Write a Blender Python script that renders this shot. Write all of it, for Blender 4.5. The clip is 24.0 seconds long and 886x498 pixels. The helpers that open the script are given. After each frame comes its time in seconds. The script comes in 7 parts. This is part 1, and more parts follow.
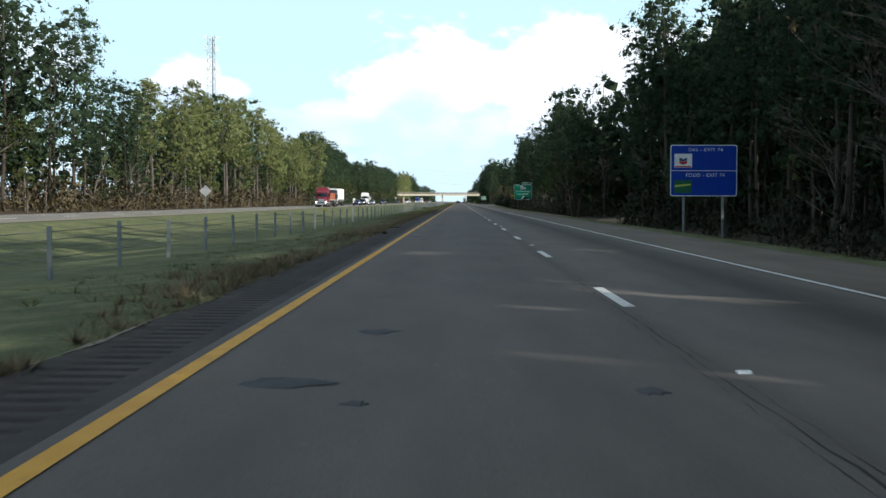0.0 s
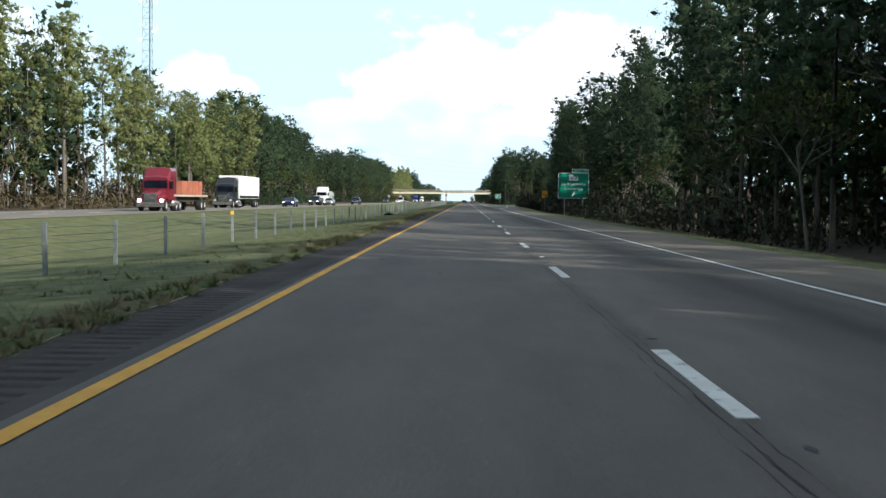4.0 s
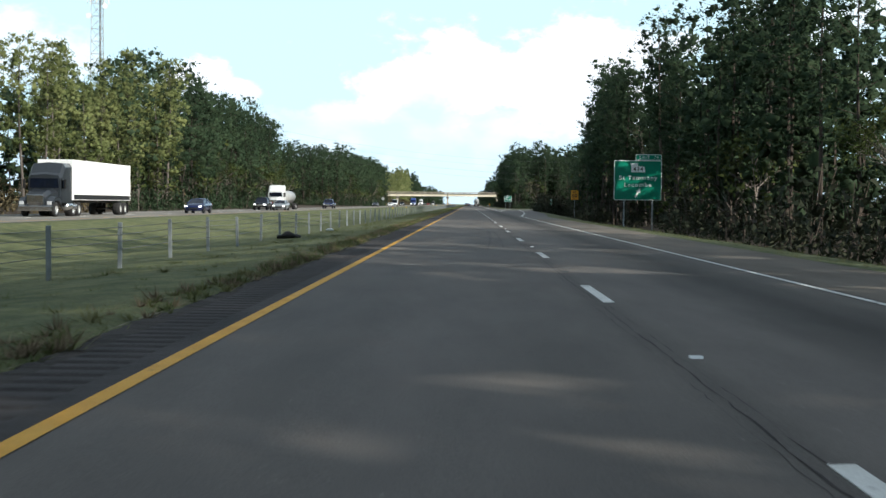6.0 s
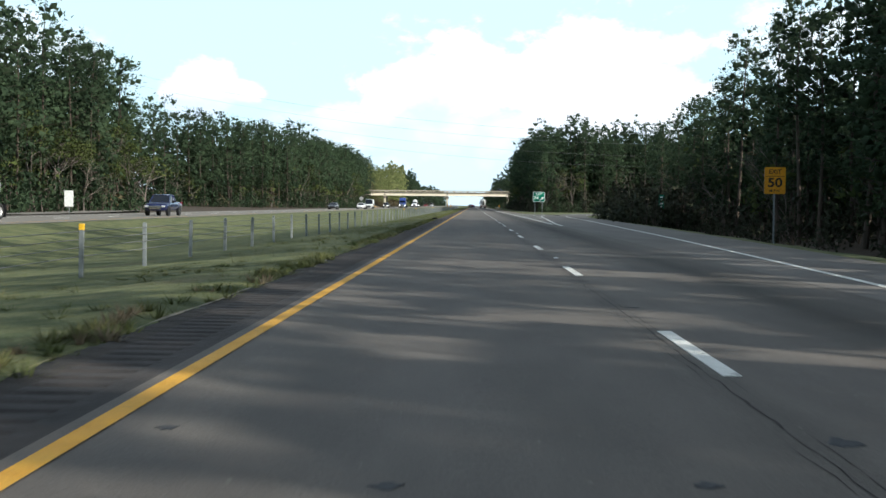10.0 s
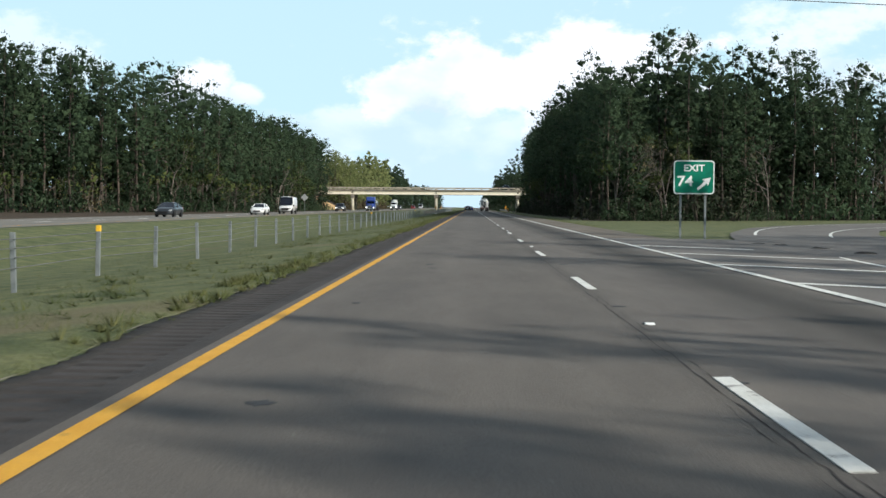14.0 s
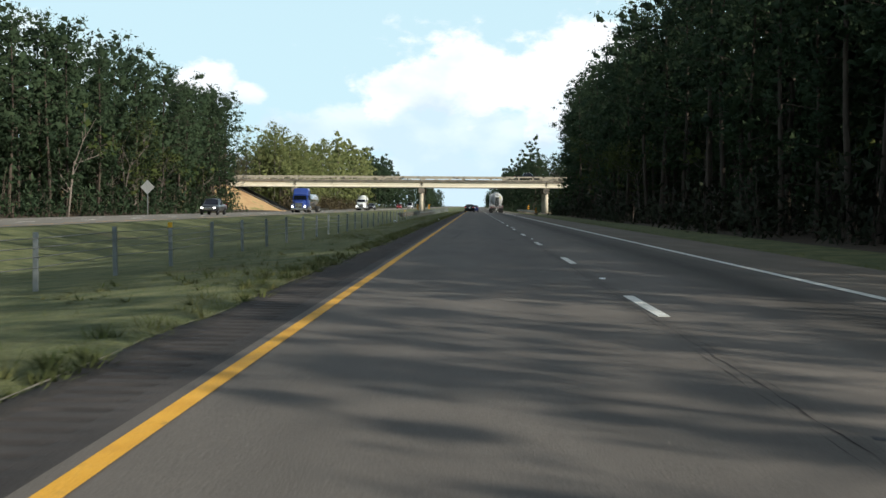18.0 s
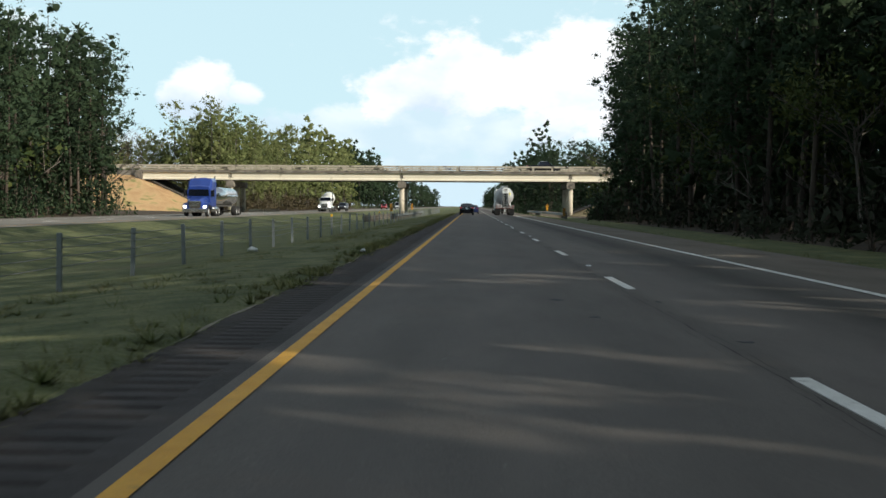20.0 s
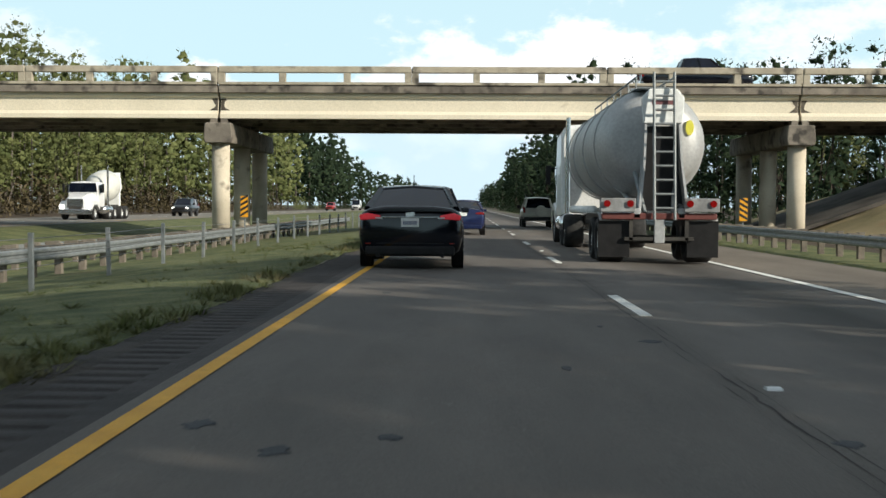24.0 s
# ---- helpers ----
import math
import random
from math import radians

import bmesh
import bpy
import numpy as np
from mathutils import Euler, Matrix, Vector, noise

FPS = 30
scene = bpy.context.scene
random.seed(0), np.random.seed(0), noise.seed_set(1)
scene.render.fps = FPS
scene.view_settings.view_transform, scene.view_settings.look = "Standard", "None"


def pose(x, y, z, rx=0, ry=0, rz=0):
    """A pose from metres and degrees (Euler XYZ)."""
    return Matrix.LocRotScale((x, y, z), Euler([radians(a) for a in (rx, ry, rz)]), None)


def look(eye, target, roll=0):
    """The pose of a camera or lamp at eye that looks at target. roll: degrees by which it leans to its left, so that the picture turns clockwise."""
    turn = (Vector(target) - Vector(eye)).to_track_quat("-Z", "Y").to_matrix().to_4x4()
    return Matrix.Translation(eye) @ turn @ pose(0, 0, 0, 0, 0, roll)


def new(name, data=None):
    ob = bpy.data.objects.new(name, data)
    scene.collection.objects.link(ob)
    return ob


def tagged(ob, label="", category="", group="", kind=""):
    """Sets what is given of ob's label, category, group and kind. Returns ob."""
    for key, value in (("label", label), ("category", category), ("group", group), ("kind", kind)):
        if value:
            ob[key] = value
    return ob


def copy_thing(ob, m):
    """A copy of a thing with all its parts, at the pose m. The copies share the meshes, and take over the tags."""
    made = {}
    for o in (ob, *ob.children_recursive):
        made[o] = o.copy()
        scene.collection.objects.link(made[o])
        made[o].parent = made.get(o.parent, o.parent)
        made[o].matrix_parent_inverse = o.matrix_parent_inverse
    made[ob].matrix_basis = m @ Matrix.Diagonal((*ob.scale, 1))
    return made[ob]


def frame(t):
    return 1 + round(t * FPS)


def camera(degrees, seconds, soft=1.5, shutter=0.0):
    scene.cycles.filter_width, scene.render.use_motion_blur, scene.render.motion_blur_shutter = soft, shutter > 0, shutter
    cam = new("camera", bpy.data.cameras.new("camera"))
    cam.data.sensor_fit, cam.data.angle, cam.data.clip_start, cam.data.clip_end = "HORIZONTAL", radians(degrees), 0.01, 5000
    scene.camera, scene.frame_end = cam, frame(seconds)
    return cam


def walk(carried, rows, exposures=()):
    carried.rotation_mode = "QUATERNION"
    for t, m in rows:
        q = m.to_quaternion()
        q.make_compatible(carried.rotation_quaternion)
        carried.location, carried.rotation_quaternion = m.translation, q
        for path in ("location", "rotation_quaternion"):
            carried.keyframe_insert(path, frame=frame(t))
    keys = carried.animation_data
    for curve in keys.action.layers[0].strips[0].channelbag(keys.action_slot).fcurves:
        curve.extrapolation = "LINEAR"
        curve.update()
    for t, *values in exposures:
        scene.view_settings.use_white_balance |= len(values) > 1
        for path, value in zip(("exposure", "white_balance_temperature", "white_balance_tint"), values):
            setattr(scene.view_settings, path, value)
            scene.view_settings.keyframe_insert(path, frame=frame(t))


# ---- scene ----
cam = camera(40.42, 24.0, soft=1.5, shutter=0.06)
# seconds, eye x y z, yaw, pitch, roll; x across the road, y along it
PATH = [
    (0, 1.783, -0.712, 1.127, 0.753, -2.265, 0.162),
    (0.5, 1.905, 15.703, 1.125, 0.689, -2.177, 0.204),
    (1, 2.018, 32.045, 1.123, 0.614, -2.284, 0.077),
    (1.5, 2.115, 48.244, 1.121, 0.707, -2.352, 0.080),
    (2, 2.186, 64.297, 1.120, 1.025, -2.181, 0.179),
    (2.5, 2.224, 80.269, 1.119, 0.989, -2.351, 0.247),
    (3, 2.224, 96.223, 1.119, 0.941, -2.456, 0.344),
    (3.5, 2.193, 112.203, 1.120, 0.988, -2.410, 0.456),
    (4, 2.145, 128.247, 1.121, 1.096, -2.301, 0.534),
    (4.5, 2.091, 144.384, 1.122, 1.232, -2.215, 0.527),
    (5, 2.043, 161.008, 1.123, 1.346, -2.177, 0.477),
    (5.5, 2.010, 178.423, 1.123, 1.348, -2.091, 0.576),
    (6, 1.991, 193.335, 1.123, 1.235, -2.155, 0.523),
    (6.5, 1.980, 208.640, 1.124, 1.121, -2.191, 0.529),
    (7, 1.972, 224.416, 1.124, 1.056, -2.151, 0.567),
    (7.5, 1.963, 239.914, 1.124, 1.024, -2.215, 0.570),
    (8, 1.948, 255.736, 1.124, 1.070, -2.227, 0.483),
    (8.5, 1.929, 271.583, 1.125, 1.210, -2.112, 0.429),
    (9, 1.909, 287.918, 1.125, 1.280, -2.095, 0.471),
    (9.5, 1.891, 304.640, 1.125, 1.383, -2.109, 0.555),
    (10, 1.876, 321.423, 1.126, 1.444, -2.089, 0.565),
    (10.5, 1.866, 338.130, 1.126, 1.332, -2.114, 0.576),
    (11, 1.863, 355.192, 1.126, 1.257, -2.132, 0.577),
    (11.5, 1.866, 372.403, 1.126, 1.247, -2.121, 0.558),
    (12, 1.875, 389.466, 1.126, 1.252, -2.076, 0.522),
    (12.5, 1.889, 406.530, 1.125, 1.224, -1.993, 0.467),
    (13, 1.908, 423.794, 1.125, 1.184, -1.905, 0.405),
    (13.5, 1.928, 441.196, 1.125, 1.289, -1.935, 0.376),
    (14, 1.943, 458.610, 1.124, 1.359, -1.996, 0.372),
    (14.5, 1.951, 475.941, 1.124, 1.527, -2.068, 0.386),
    (15, 1.946, 493.220, 1.124, 1.537, -2.054, 0.407),
    (15.5, 1.924, 510.510, 1.125, 1.497, -2.126, 0.424),
    (16, 1.887, 527.854, 1.125, 1.510, -2.188, 0.368),
    (16.5, 1.837, 545.227, 1.126, 1.538, -2.071, 0.444),
    (17, 1.777, 562.586, 1.127, 1.489, -2.012, 0.467),
    (17.5, 1.707, 579.896, 1.129, 1.531, -2.064, 0.396),
    (18, 1.632, 597.153, 1.130, 1.488, -2.040, 0.375),
    (18.5, 1.556, 614.358, 1.131, 1.422, -2.106, 0.349),
    (19, 1.485, 631.519, 1.133, 1.389, -2.138, 0.337),
    (19.5, 1.424, 648.667, 1.134, 1.374, -2.108, 0.345),
    (20, 1.378, 665.841, 1.135, 1.352, -2.039, 0.366),
    (20.5, 1.352, 683.109, 1.135, 1.296, -1.958, 0.392),
    (21, 1.348, 700.421, 1.135, 1.159, -1.929, 0.400),
    (21.5, 1.366, 717.525, 1.135, 0.912, -2.019, 0.333),
    (22, 1.408, 734.863, 1.134, 0.802, -2.006, 0.276),
    (22.5, 1.474, 752.169, 1.133, 0.828, -1.909, 0.299),
    (23, 1.557, 770.334, 1.131, 0.977, -1.939, 0.368),
    (23.5, 1.653, 788.391, 1.130, 1.045, -2.075, 0.415),
    (24, 1.755, 804.457, 1.128, 1.111, -2.050, 0.332),
]
EXPOSURES = [(t, stops, 5950 if t < 18 else 6300, 8) for t, stops in ((0.0, 0.40), (1.0, 0.60), (2.0, 0.56), (4.0, 0.56), (5.0, 0.53), (6.0, 0.50), (7.0, 0.34), (8.0, 0.60), (9.0, 0.70), (10.0, 0.56), (13.0, 0.23), (14.0, 0.22), (15.0, 0.14), (16.0, 0.26), (17.0, 0.24), (18.5, 0.20), (20.5, 0.17), (22.0, 0.15), (24.0, 0.26))]
walk(cam, [(t, pose(x, y, z, 90 + pitch, -roll, yaw)) for t, x, y, z, yaw, pitch, roll in PATH], EXPOSURES)

# ---- daylight ----
SUN_TO = Vector((0.80, -0.46, 0.41)).normalized()
world = bpy.data.worlds.new("sky")
scene.world = world
world.use_nodes = True


def build_sky():
    nt = world.node_tree
    n, l = nt.nodes, nt.links
    n.clear()
    out, bg = n.new("ShaderNodeOutputWorld"), n.new("ShaderNodeBackground")
    sky = n.new("ShaderNodeTexSky")
    sky.sky_type, sky.sun_disc = "NISHITA", False
    sky.sun_elevation = math.asin(SUN_TO.z)
    sky.sun_rotation = math.atan2(SUN_TO.x, SUN_TO.y)
    sky.air_density, sky.dust_density, sky.ozone_density = 1.0, 1.2, 1.6
    tc, sep = n.new("ShaderNodeTexCoord"), n.new("ShaderNodeSeparateXYZ")
    l.new(tc.outputs["Generated"], sep.inputs[0])
    # clouds: lobes low over the road ahead, their edges billowing
    mp = n.new("ShaderNodeMapping")
    mp.inputs["Scale"].default_value = (1.0, 1.0, 1.7)
    l.new(tc.outputs["Generated"], mp.inputs[0])
    big, fine = n.new("ShaderNodeTexNoise"), n.new("ShaderNodeTexNoise")
    big.inputs["Scale"].default_value, big.inputs["Detail"].default_value = 17.0, 9.0
    big.inputs["Roughness"].default_value = 0.6
    fine.inputs["Scale"].default_value, fine.inputs["Detail"].default_value = 13.0, 8.0
    l.new(mp.outputs[0], big.inputs["Vector"])
    l.new(mp.outputs[0], fine.inputs["Vector"])
    cover = None
    for cx, cz, wx, wz, most in ((0.045, 0.105, 0.125, 0.04, 1.0), (0.10, 0.10, 0.10, 0.05, 1.0), (-0.055, 0.095, 0.05, 0.024, 1.0), (-0.222, 0.095, 0.03, 0.022, 0.9), (-0.185, 0.092, 0.016, 0.01, 0.8), (-0.015, 0.062, 0.14, 0.03, 0.55), (-0.36, 0.11, 0.07, 0.03, 0.5), (0.0, 0.02, 0.6, 0.03, 0.5), (0.45, 0.13, 0.2, 0.05, 0.7)):
        sq, dist, soft = n.new("ShaderNodeMapping"), n.new("ShaderNodeVectorMath"), n.new("ShaderNodeMapRange")
        sq.inputs["Scale"].default_value = (1 / wx, 0.0, 1 / wz)
        l.new(tc.outputs["Generated"], sq.inputs[0])
        l.new(sq.outputs[0], dist.inputs[0])
        dist.operation, dist.inputs[1].default_value = "DISTANCE", (cx / wx, 0.0, cz / wz)
        ragged = n.new("ShaderNodeMath")
        ragged.operation, ragged.inputs[1].default_value = "MULTIPLY_ADD", -2.6
        l.new(big.outputs["Fac"], ragged.inputs[0])
        l.new(dist.outputs["Value"], ragged.inputs[2])
        soft.interpolation_type = "SMOOTHSTEP"
        soft.inputs[1].default_value, soft.inputs[2].default_value = -0.1, -0.55
        soft.inputs[3].default_value, soft.inputs[4].default_value = 0.0, most
        l.new(ragged.outputs[0], soft.inputs[0])
        if cover is None:
            cover = soft.outputs[0]
        else:
            both = n.new("ShaderNodeMath")
            both.operation = "MAXIMUM"
            l.new(cover, both.inputs[0])
            l.new(soft.outputs[0], both.inputs[1])
            cover = both.outputs[0]
    ahead = n.new("ShaderNodeMath")
    ahead.operation = "MULTIPLY"
    front = n.new("ShaderNodeMapRange")
    front.inputs[1].default_value, front.inputs[2].default_value = 0.2, 0.5
    l.new(sep.outputs["Y"], front.inputs[0])
    l.new(cover, ahead.inputs[0])
    l.new(front.outputs[0], ahead.inputs[1])
    # bright billows, grey-blue undersides
    shade, under = n.new("ShaderNodeValToRGB"), n.new("ShaderNodeMath")
    under.operation, under.inputs[1].default_value = "MULTIPLY_ADD", 3.2
    l.new(sep.outputs["Z"], under.inputs[0])
    l.new(fine.outputs["Fac"], under.inputs[2])
    shade.color_ramp.elements[0].position, shade.color_ramp.elements[1].position = 0.62, 0.84
    shade.color_ramp.elements[0].color, shade.color_ramp.elements[1].color = (8.6, 9.9, 11.2, 1), (12.8, 12.8, 12.8, 1)
    l.new(under.outputs[0], shade.inputs[0])
    # pale blue-green haze near the horizon, a thin white veil of cloud high up
    haze = n.new("ShaderNodeMapRange")
    haze.inputs[1].default_value, haze.inputs[2].default_value = 0.0, 0.5
    haze.inputs[3].default_value, haze.inputs[4].default_value = 0.98, 0.75
    l.new(sep.outputs["Z"], haze.inputs[0])
    pale = n.new("ShaderNodeMix")
    pale.data_type = "RGBA"
    l.new(haze.outputs[0], pale.inputs["Factor"])
    high, veil = n.new("ShaderNodeMapRange"), n.new("ShaderNodeMix")
    high.inputs[1].default_value, high.inputs[2].default_value = 0.2, 0.5
    l.new(sep.outputs["Z"], high.inputs[0])
    veil.data_type = "RGBA"
    veil.inputs["A"].default_value, veil.inputs["B"].default_value = (7.8, 10.35, 11.1, 1), (4.7, 5.15, 5.35, 1)
    l.new(high.outputs[0], veil.inputs["Factor"])
    l.new(veil.outputs["Result"], pale.inputs["B"])
    l.new(sky.outputs[0], pale.inputs["A"])
    mix = n.new("ShaderNodeMix")
    mix.data_type = "RGBA"
    l.new(ahead.outputs[0], mix.inputs["Factor"])
    l.new(pale.outputs["Result"], mix.inputs["A"])
    l.new(shade.outputs[0], mix.inputs["B"])
    l.new(mix.outputs["Result"], bg.inputs[0])
    bg.inputs[1].default_value = 0.077
    l.new(bg.outputs[0], out.inputs[0])


build_sky()
sun = new("sun", bpy.data.lights.new("sun", "SUN"))
sun.data.energy, sun.data.angle, sun.data.color = 5.0, radians(0.6), (1.0, 0.90, 0.74)
sun.matrix_world = look((200, -120, 120), Vector((200, -120, 120)) - SUN_TO)

# ---- materials ----
MATS = {}


def ramp_of(n, stops):
    r = n.new("ShaderNodeValToRGB")
    e = r.color_ramp.elements
    e[0].position, e[0].color = stops[0][0], (*stops[0][1], 1)
    e[1].position, e[1].color = stops[-1][0], (*stops[-1][1], 1)
    for p, c in stops[1:-1]:
        e.new(p).color = (*c, 1)
    return r


def surf(name, c1, c2, scale=3.0, rough=0.85, bump=0.2, fine=40.0, metal=0.0, stretch=(1, 1, 1), island=0.0, spec=0.4, each=0.0, stain=None, translucent=0.0, grain=0.28, even=False):
    """A weathered surface: two colours mixed by a coarse noise, grain by a fine one, relief from both."""
    if name in MATS:
        return MATS[name]
    m = MATS[name] = bpy.data.materials.new(name)
    m.use_nodes = True
    n, l = m.node_tree.nodes, m.node_tree.links
    b = n["Principled BSDF"]
    geo, mp = n.new("ShaderNodeNewGeometry"), n.new("ShaderNodeMapping")
    mp.inputs["Scale"].default_value = stretch
    l.new(geo.outputs["Position"], mp.inputs[0])
    big, small = n.new("ShaderNodeTexNoise"), n.new("ShaderNodeTexNoise")
    for k, s, d in ((big, scale, 5), (small, fine, 3)):
        k.inputs["Scale"].default_value, k.inputs["Detail"].default_value = s, d
        l.new(geo.outputs["Position"] if even and k is small else mp.outputs[0], k.inputs["Vector"])
    r = ramp_of(n, [(0.32, c1), (0.68, c2)])
    l.new(big.outputs["Fac"], r.inputs[0])
    colour = r.outputs[0]

    def value(source, low, high):
        nonlocal colour
        mr, mx = n.new("ShaderNodeMapRange"), n.new("ShaderNodeMix")
        mr.inputs[3].default_value, mr.inputs[4].default_value = low, high
        l.new(source, mr.inputs[0])
        mx.data_type, mx.blend_type = "RGBA", "MULTIPLY"
        mx.inputs["Factor"].default_value = 1.0
        l.new(colour, mx.inputs["A"])
        l.new(mr.outputs[0], mx.inputs["B"])
        colour = mx.outputs["Result"]

    value(small.outputs["Fac"], 1 - grain, 1 + grain)
    if island:
        value(geo.outputs["Random Per Island"], 1 - island, 1 + island)
    if each:
        info = n.new("ShaderNodeObjectInfo")
        value(info.outputs["Random"], 1 - each, 1 + each)
    if stain:
        st = n.new("ShaderNodeTexNoise")
        st.inputs["Scale"].default_value, st.inputs["Detail"].default_value = stain[1], 6
        l.new(mp.outputs[0], st.inputs["Vector"])
        sr = ramp_of(n, [(stain[2], (0, 0, 0)), (stain[2] + 0.12, (1, 1, 1))])
        mx = n.new("ShaderNodeMix")
        mx.data_type = "RGBA"
        mx.inputs["B"].default_value = (*stain[0], 1)
        l.new(st.outputs["Fac"], sr.inputs[0])
        l.new(sr.outputs[0], mx.inputs["Factor"])
        l.new(colour, mx.inputs["A"])
        colour = mx.outputs["Result"]
    l.new(colour, b.inputs["Base Color"])
    b.inputs["Roughness"].default_value, b.inputs["Metallic"].default_value = rough, metal
    b.inputs["Specular IOR Level"].default_value = spec
    if bump:
        bp = n.new("ShaderNodeBump")
        bp.inputs["Strength"].default_value, bp.inputs["Distance"].default_value = bump, 0.03 if fine > 10 or not translucent else 0.15
        l.new(small.outputs["Fac"], bp.inputs["Height"])
        l.new(bp.outputs[0], b.inputs["Normal"])
    if translucent:
        tr, ms = n.new("ShaderNodeBsdfTranslucent"), n.new("ShaderNodeMixShader")
        l.new(colour, tr.inputs[0])
        ms.inputs[0].default_value = translucent
        l.new(b.outputs[0], ms.inputs[1])
        l.new(tr.outputs[0], ms.inputs[2])
        l.new(ms.outputs[0], n["Material Output"].inputs[0])
    return m


def paint(name, c, rough=0.35, metal=0.0, coat=0.5):
    """Smooth vehicle paint, plastic or glass with a little dirt."""
    m = surf(name, tuple(v * 0.86 for v in c), c, 2.0, rough, 0.0, 18.0, metal, spec=0.5)
    m.node_tree.nodes["Principled BSDF"].inputs["Coat Weight"].default_value = coat
    return m


def lamp_mat(name, c, glow):
    m = paint(name, c, 0.2)
    b = m.node_tree.nodes["Principled BSDF"]
    b.inputs["Emission Color"].default_value, b.inputs["Emission Strength"].default_value = (*c, 1), glow
    return m


def road_material(name, bands, c1, c2):
    """Worn pavement: stone grain, blotches, and oil and tyre bands at set distances across the road (x, darkening)."""
    m = surf(name, c1, c2, 1.6, 0.82, 0.3, 70.0, stretch=(1, 0.22, 1), spec=0.3, grain=0.5, even=True, stain=((0.2, 0.185, 0.165), 22.0, 0.68))
    n, l = m.node_tree.nodes, m.node_tree.links
    n["Noise Texture"].inputs["Detail"].default_value, n["Noise Texture"].inputs["Roughness"].default_value = 7.0, 0.62
    b = n["Principled BSDF"]
    colour = b.inputs["Base Color"].links[0].from_socket
    geo = n.new("ShaderNodeNewGeometry")
    sep, mr = n.new("ShaderNodeSeparateXYZ"), n.new("ShaderNodeMapRange")
    l.new(geo.outputs["Position"], sep.inputs[0])
    mp, wob = n.new("ShaderNodeMapping"), n.new("ShaderNodeTexNoise")
    mp.inputs["Scale"].default_value = (1.2, 0.06, 1)
    l.new(geo.outputs["Position"], mp.inputs[0])
    l.new(mp.outputs[0], wob.inputs["Vector"])
    wob.inputs["Scale"].default_value = 1.0
    wob.inputs["Detail"].default_value = 4
    add = n.new("ShaderNodeMath")
    add.operation = "MULTIPLY_ADD"
    l.new(wob.outputs["Fac"], add.inputs[0])
    add.inputs[1].default_value = 0.5
    l.new(sep.outputs["X"], add.inputs[2])
    low, high = bands[0][0], bands[-1][0]
    mr.inputs[1].default_value, mr.inputs[2].default_value = low, high
    l.new(add.outputs[0], mr.inputs[0])
    r = ramp_of(n, [((x - low) / (high - low), (v, v, v)) for x, v in bands])
    r.color_ramp.interpolation = "EASE"
    l.new(mr.outputs[0], r.inputs[0])
    mx = n.new("ShaderNodeMix")
    mx.data_type, mx.blend_type = "RGBA", "MULTIPLY"
    mx.inputs["Factor"].default_value = 1.0
    l.new(colour, mx.inputs["A"])
    l.new(r.outputs[0], mx.inputs["B"])
    # cross bands, where the surface was laid or patched
    st, smp = n.new("ShaderNodeTexNoise"), n.new("ShaderNodeMapping")
    smp.inputs["Scale"].default_value = (0.3, 0.12, 1)
    l.new(geo.outputs["Position"], smp.inputs[0])
    l.new(smp.outputs[0], st.inputs["Vector"])
    st.inputs["Scale"].default_value, st.inputs["Detail"].default_value = 0.8, 5
    sr = ramp_of(n, [(0.35, (0.91, 0.91, 0.92)), (0.7, (1.06, 1.05, 1.03))])
    l.new(st.outputs["Fac"], sr.inputs[0])
    m2 = n.new("ShaderNodeMix")
    m2.data_type, m2.blend_type = "RGBA", "MULTIPLY"
    m2.inputs["Factor"].default_value = 1.0
    l.new(mx.outputs["Result"], m2.inputs["A"])
    l.new(sr.outputs[0], m2.inputs["B"])
    l.new(m2.outputs["Result"], b.inputs["Base Color"])
    return m


ASPHALT = road_material("worn_asphalt", [(-0.5, 0.95), (0.6, 1.0), (1.0, 0.93), (1.9, 1.02), (2.9, 0.92), (3.6, 0.98), (3.85, 0.84), (4.15, 1.1), (4.9, 1.1), (5.6, 0.8), (6.3, 0.42), (6.9, 0.68), (7.4, 0.98), (8.0, 1.0), (11.0, 1.05)], (0.107, 0.096, 0.087), (0.14, 0.126, 0.113))
SHOULDER = surf("dark_shoulder_asphalt", (0.024, 0.021, 0.021), (0.056, 0.049, 0.047), 1.4, 0.9, 0.35, 45, stretch=(1, 0.4, 1), stain=((0.04, 0.034, 0.03), 0.5, 0.57), even=True)
SHOULDER_EDGE = surf("soil_stained_asphalt", (0.02, 0.016, 0.014), (0.048, 0.039, 0.033), 1.2, 0.95, 0.5, 30, even=True)
GROOVE = surf("groove_dirt", (0.024, 0.021, 0.02), (0.05, 0.043, 0.041), 3, 0.95, 0.3)
SHOULDER_PALE = surf("pale_shoulder_asphalt", (0.105, 0.088, 0.07), (0.165, 0.14, 0.113), 0.7, 0.9, 0.3, 50, stretch=(1, 0.3, 1), stain=((0.185, 0.15, 0.115), 0.5, 0.6))
# lighter asphalt, the far side's sunshine put into its colour
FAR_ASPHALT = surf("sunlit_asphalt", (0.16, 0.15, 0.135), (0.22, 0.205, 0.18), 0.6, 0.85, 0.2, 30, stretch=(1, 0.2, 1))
PATCH = surf("fresh_asphalt_patch", (0.025, 0.028, 0.033), (0.055, 0.058, 0.064), 4, 0.8, 0.4)
YELLOW = surf("yellow_line_paint", (0.62, 0.31, 0.02), (0.73, 0.39, 0.035), 2.5, 0.7, 0.3, 60, stain=((0.25, 0.17, 0.05), 6.0, 0.64))
WHITE = surf("white_line_paint", (0.62, 0.62, 0.58), (0.78, 0.78, 0.75), 2.5, 0.7, 0.3, 60, stain=((0.22, 0.21, 0.2), 7.0, 0.62))
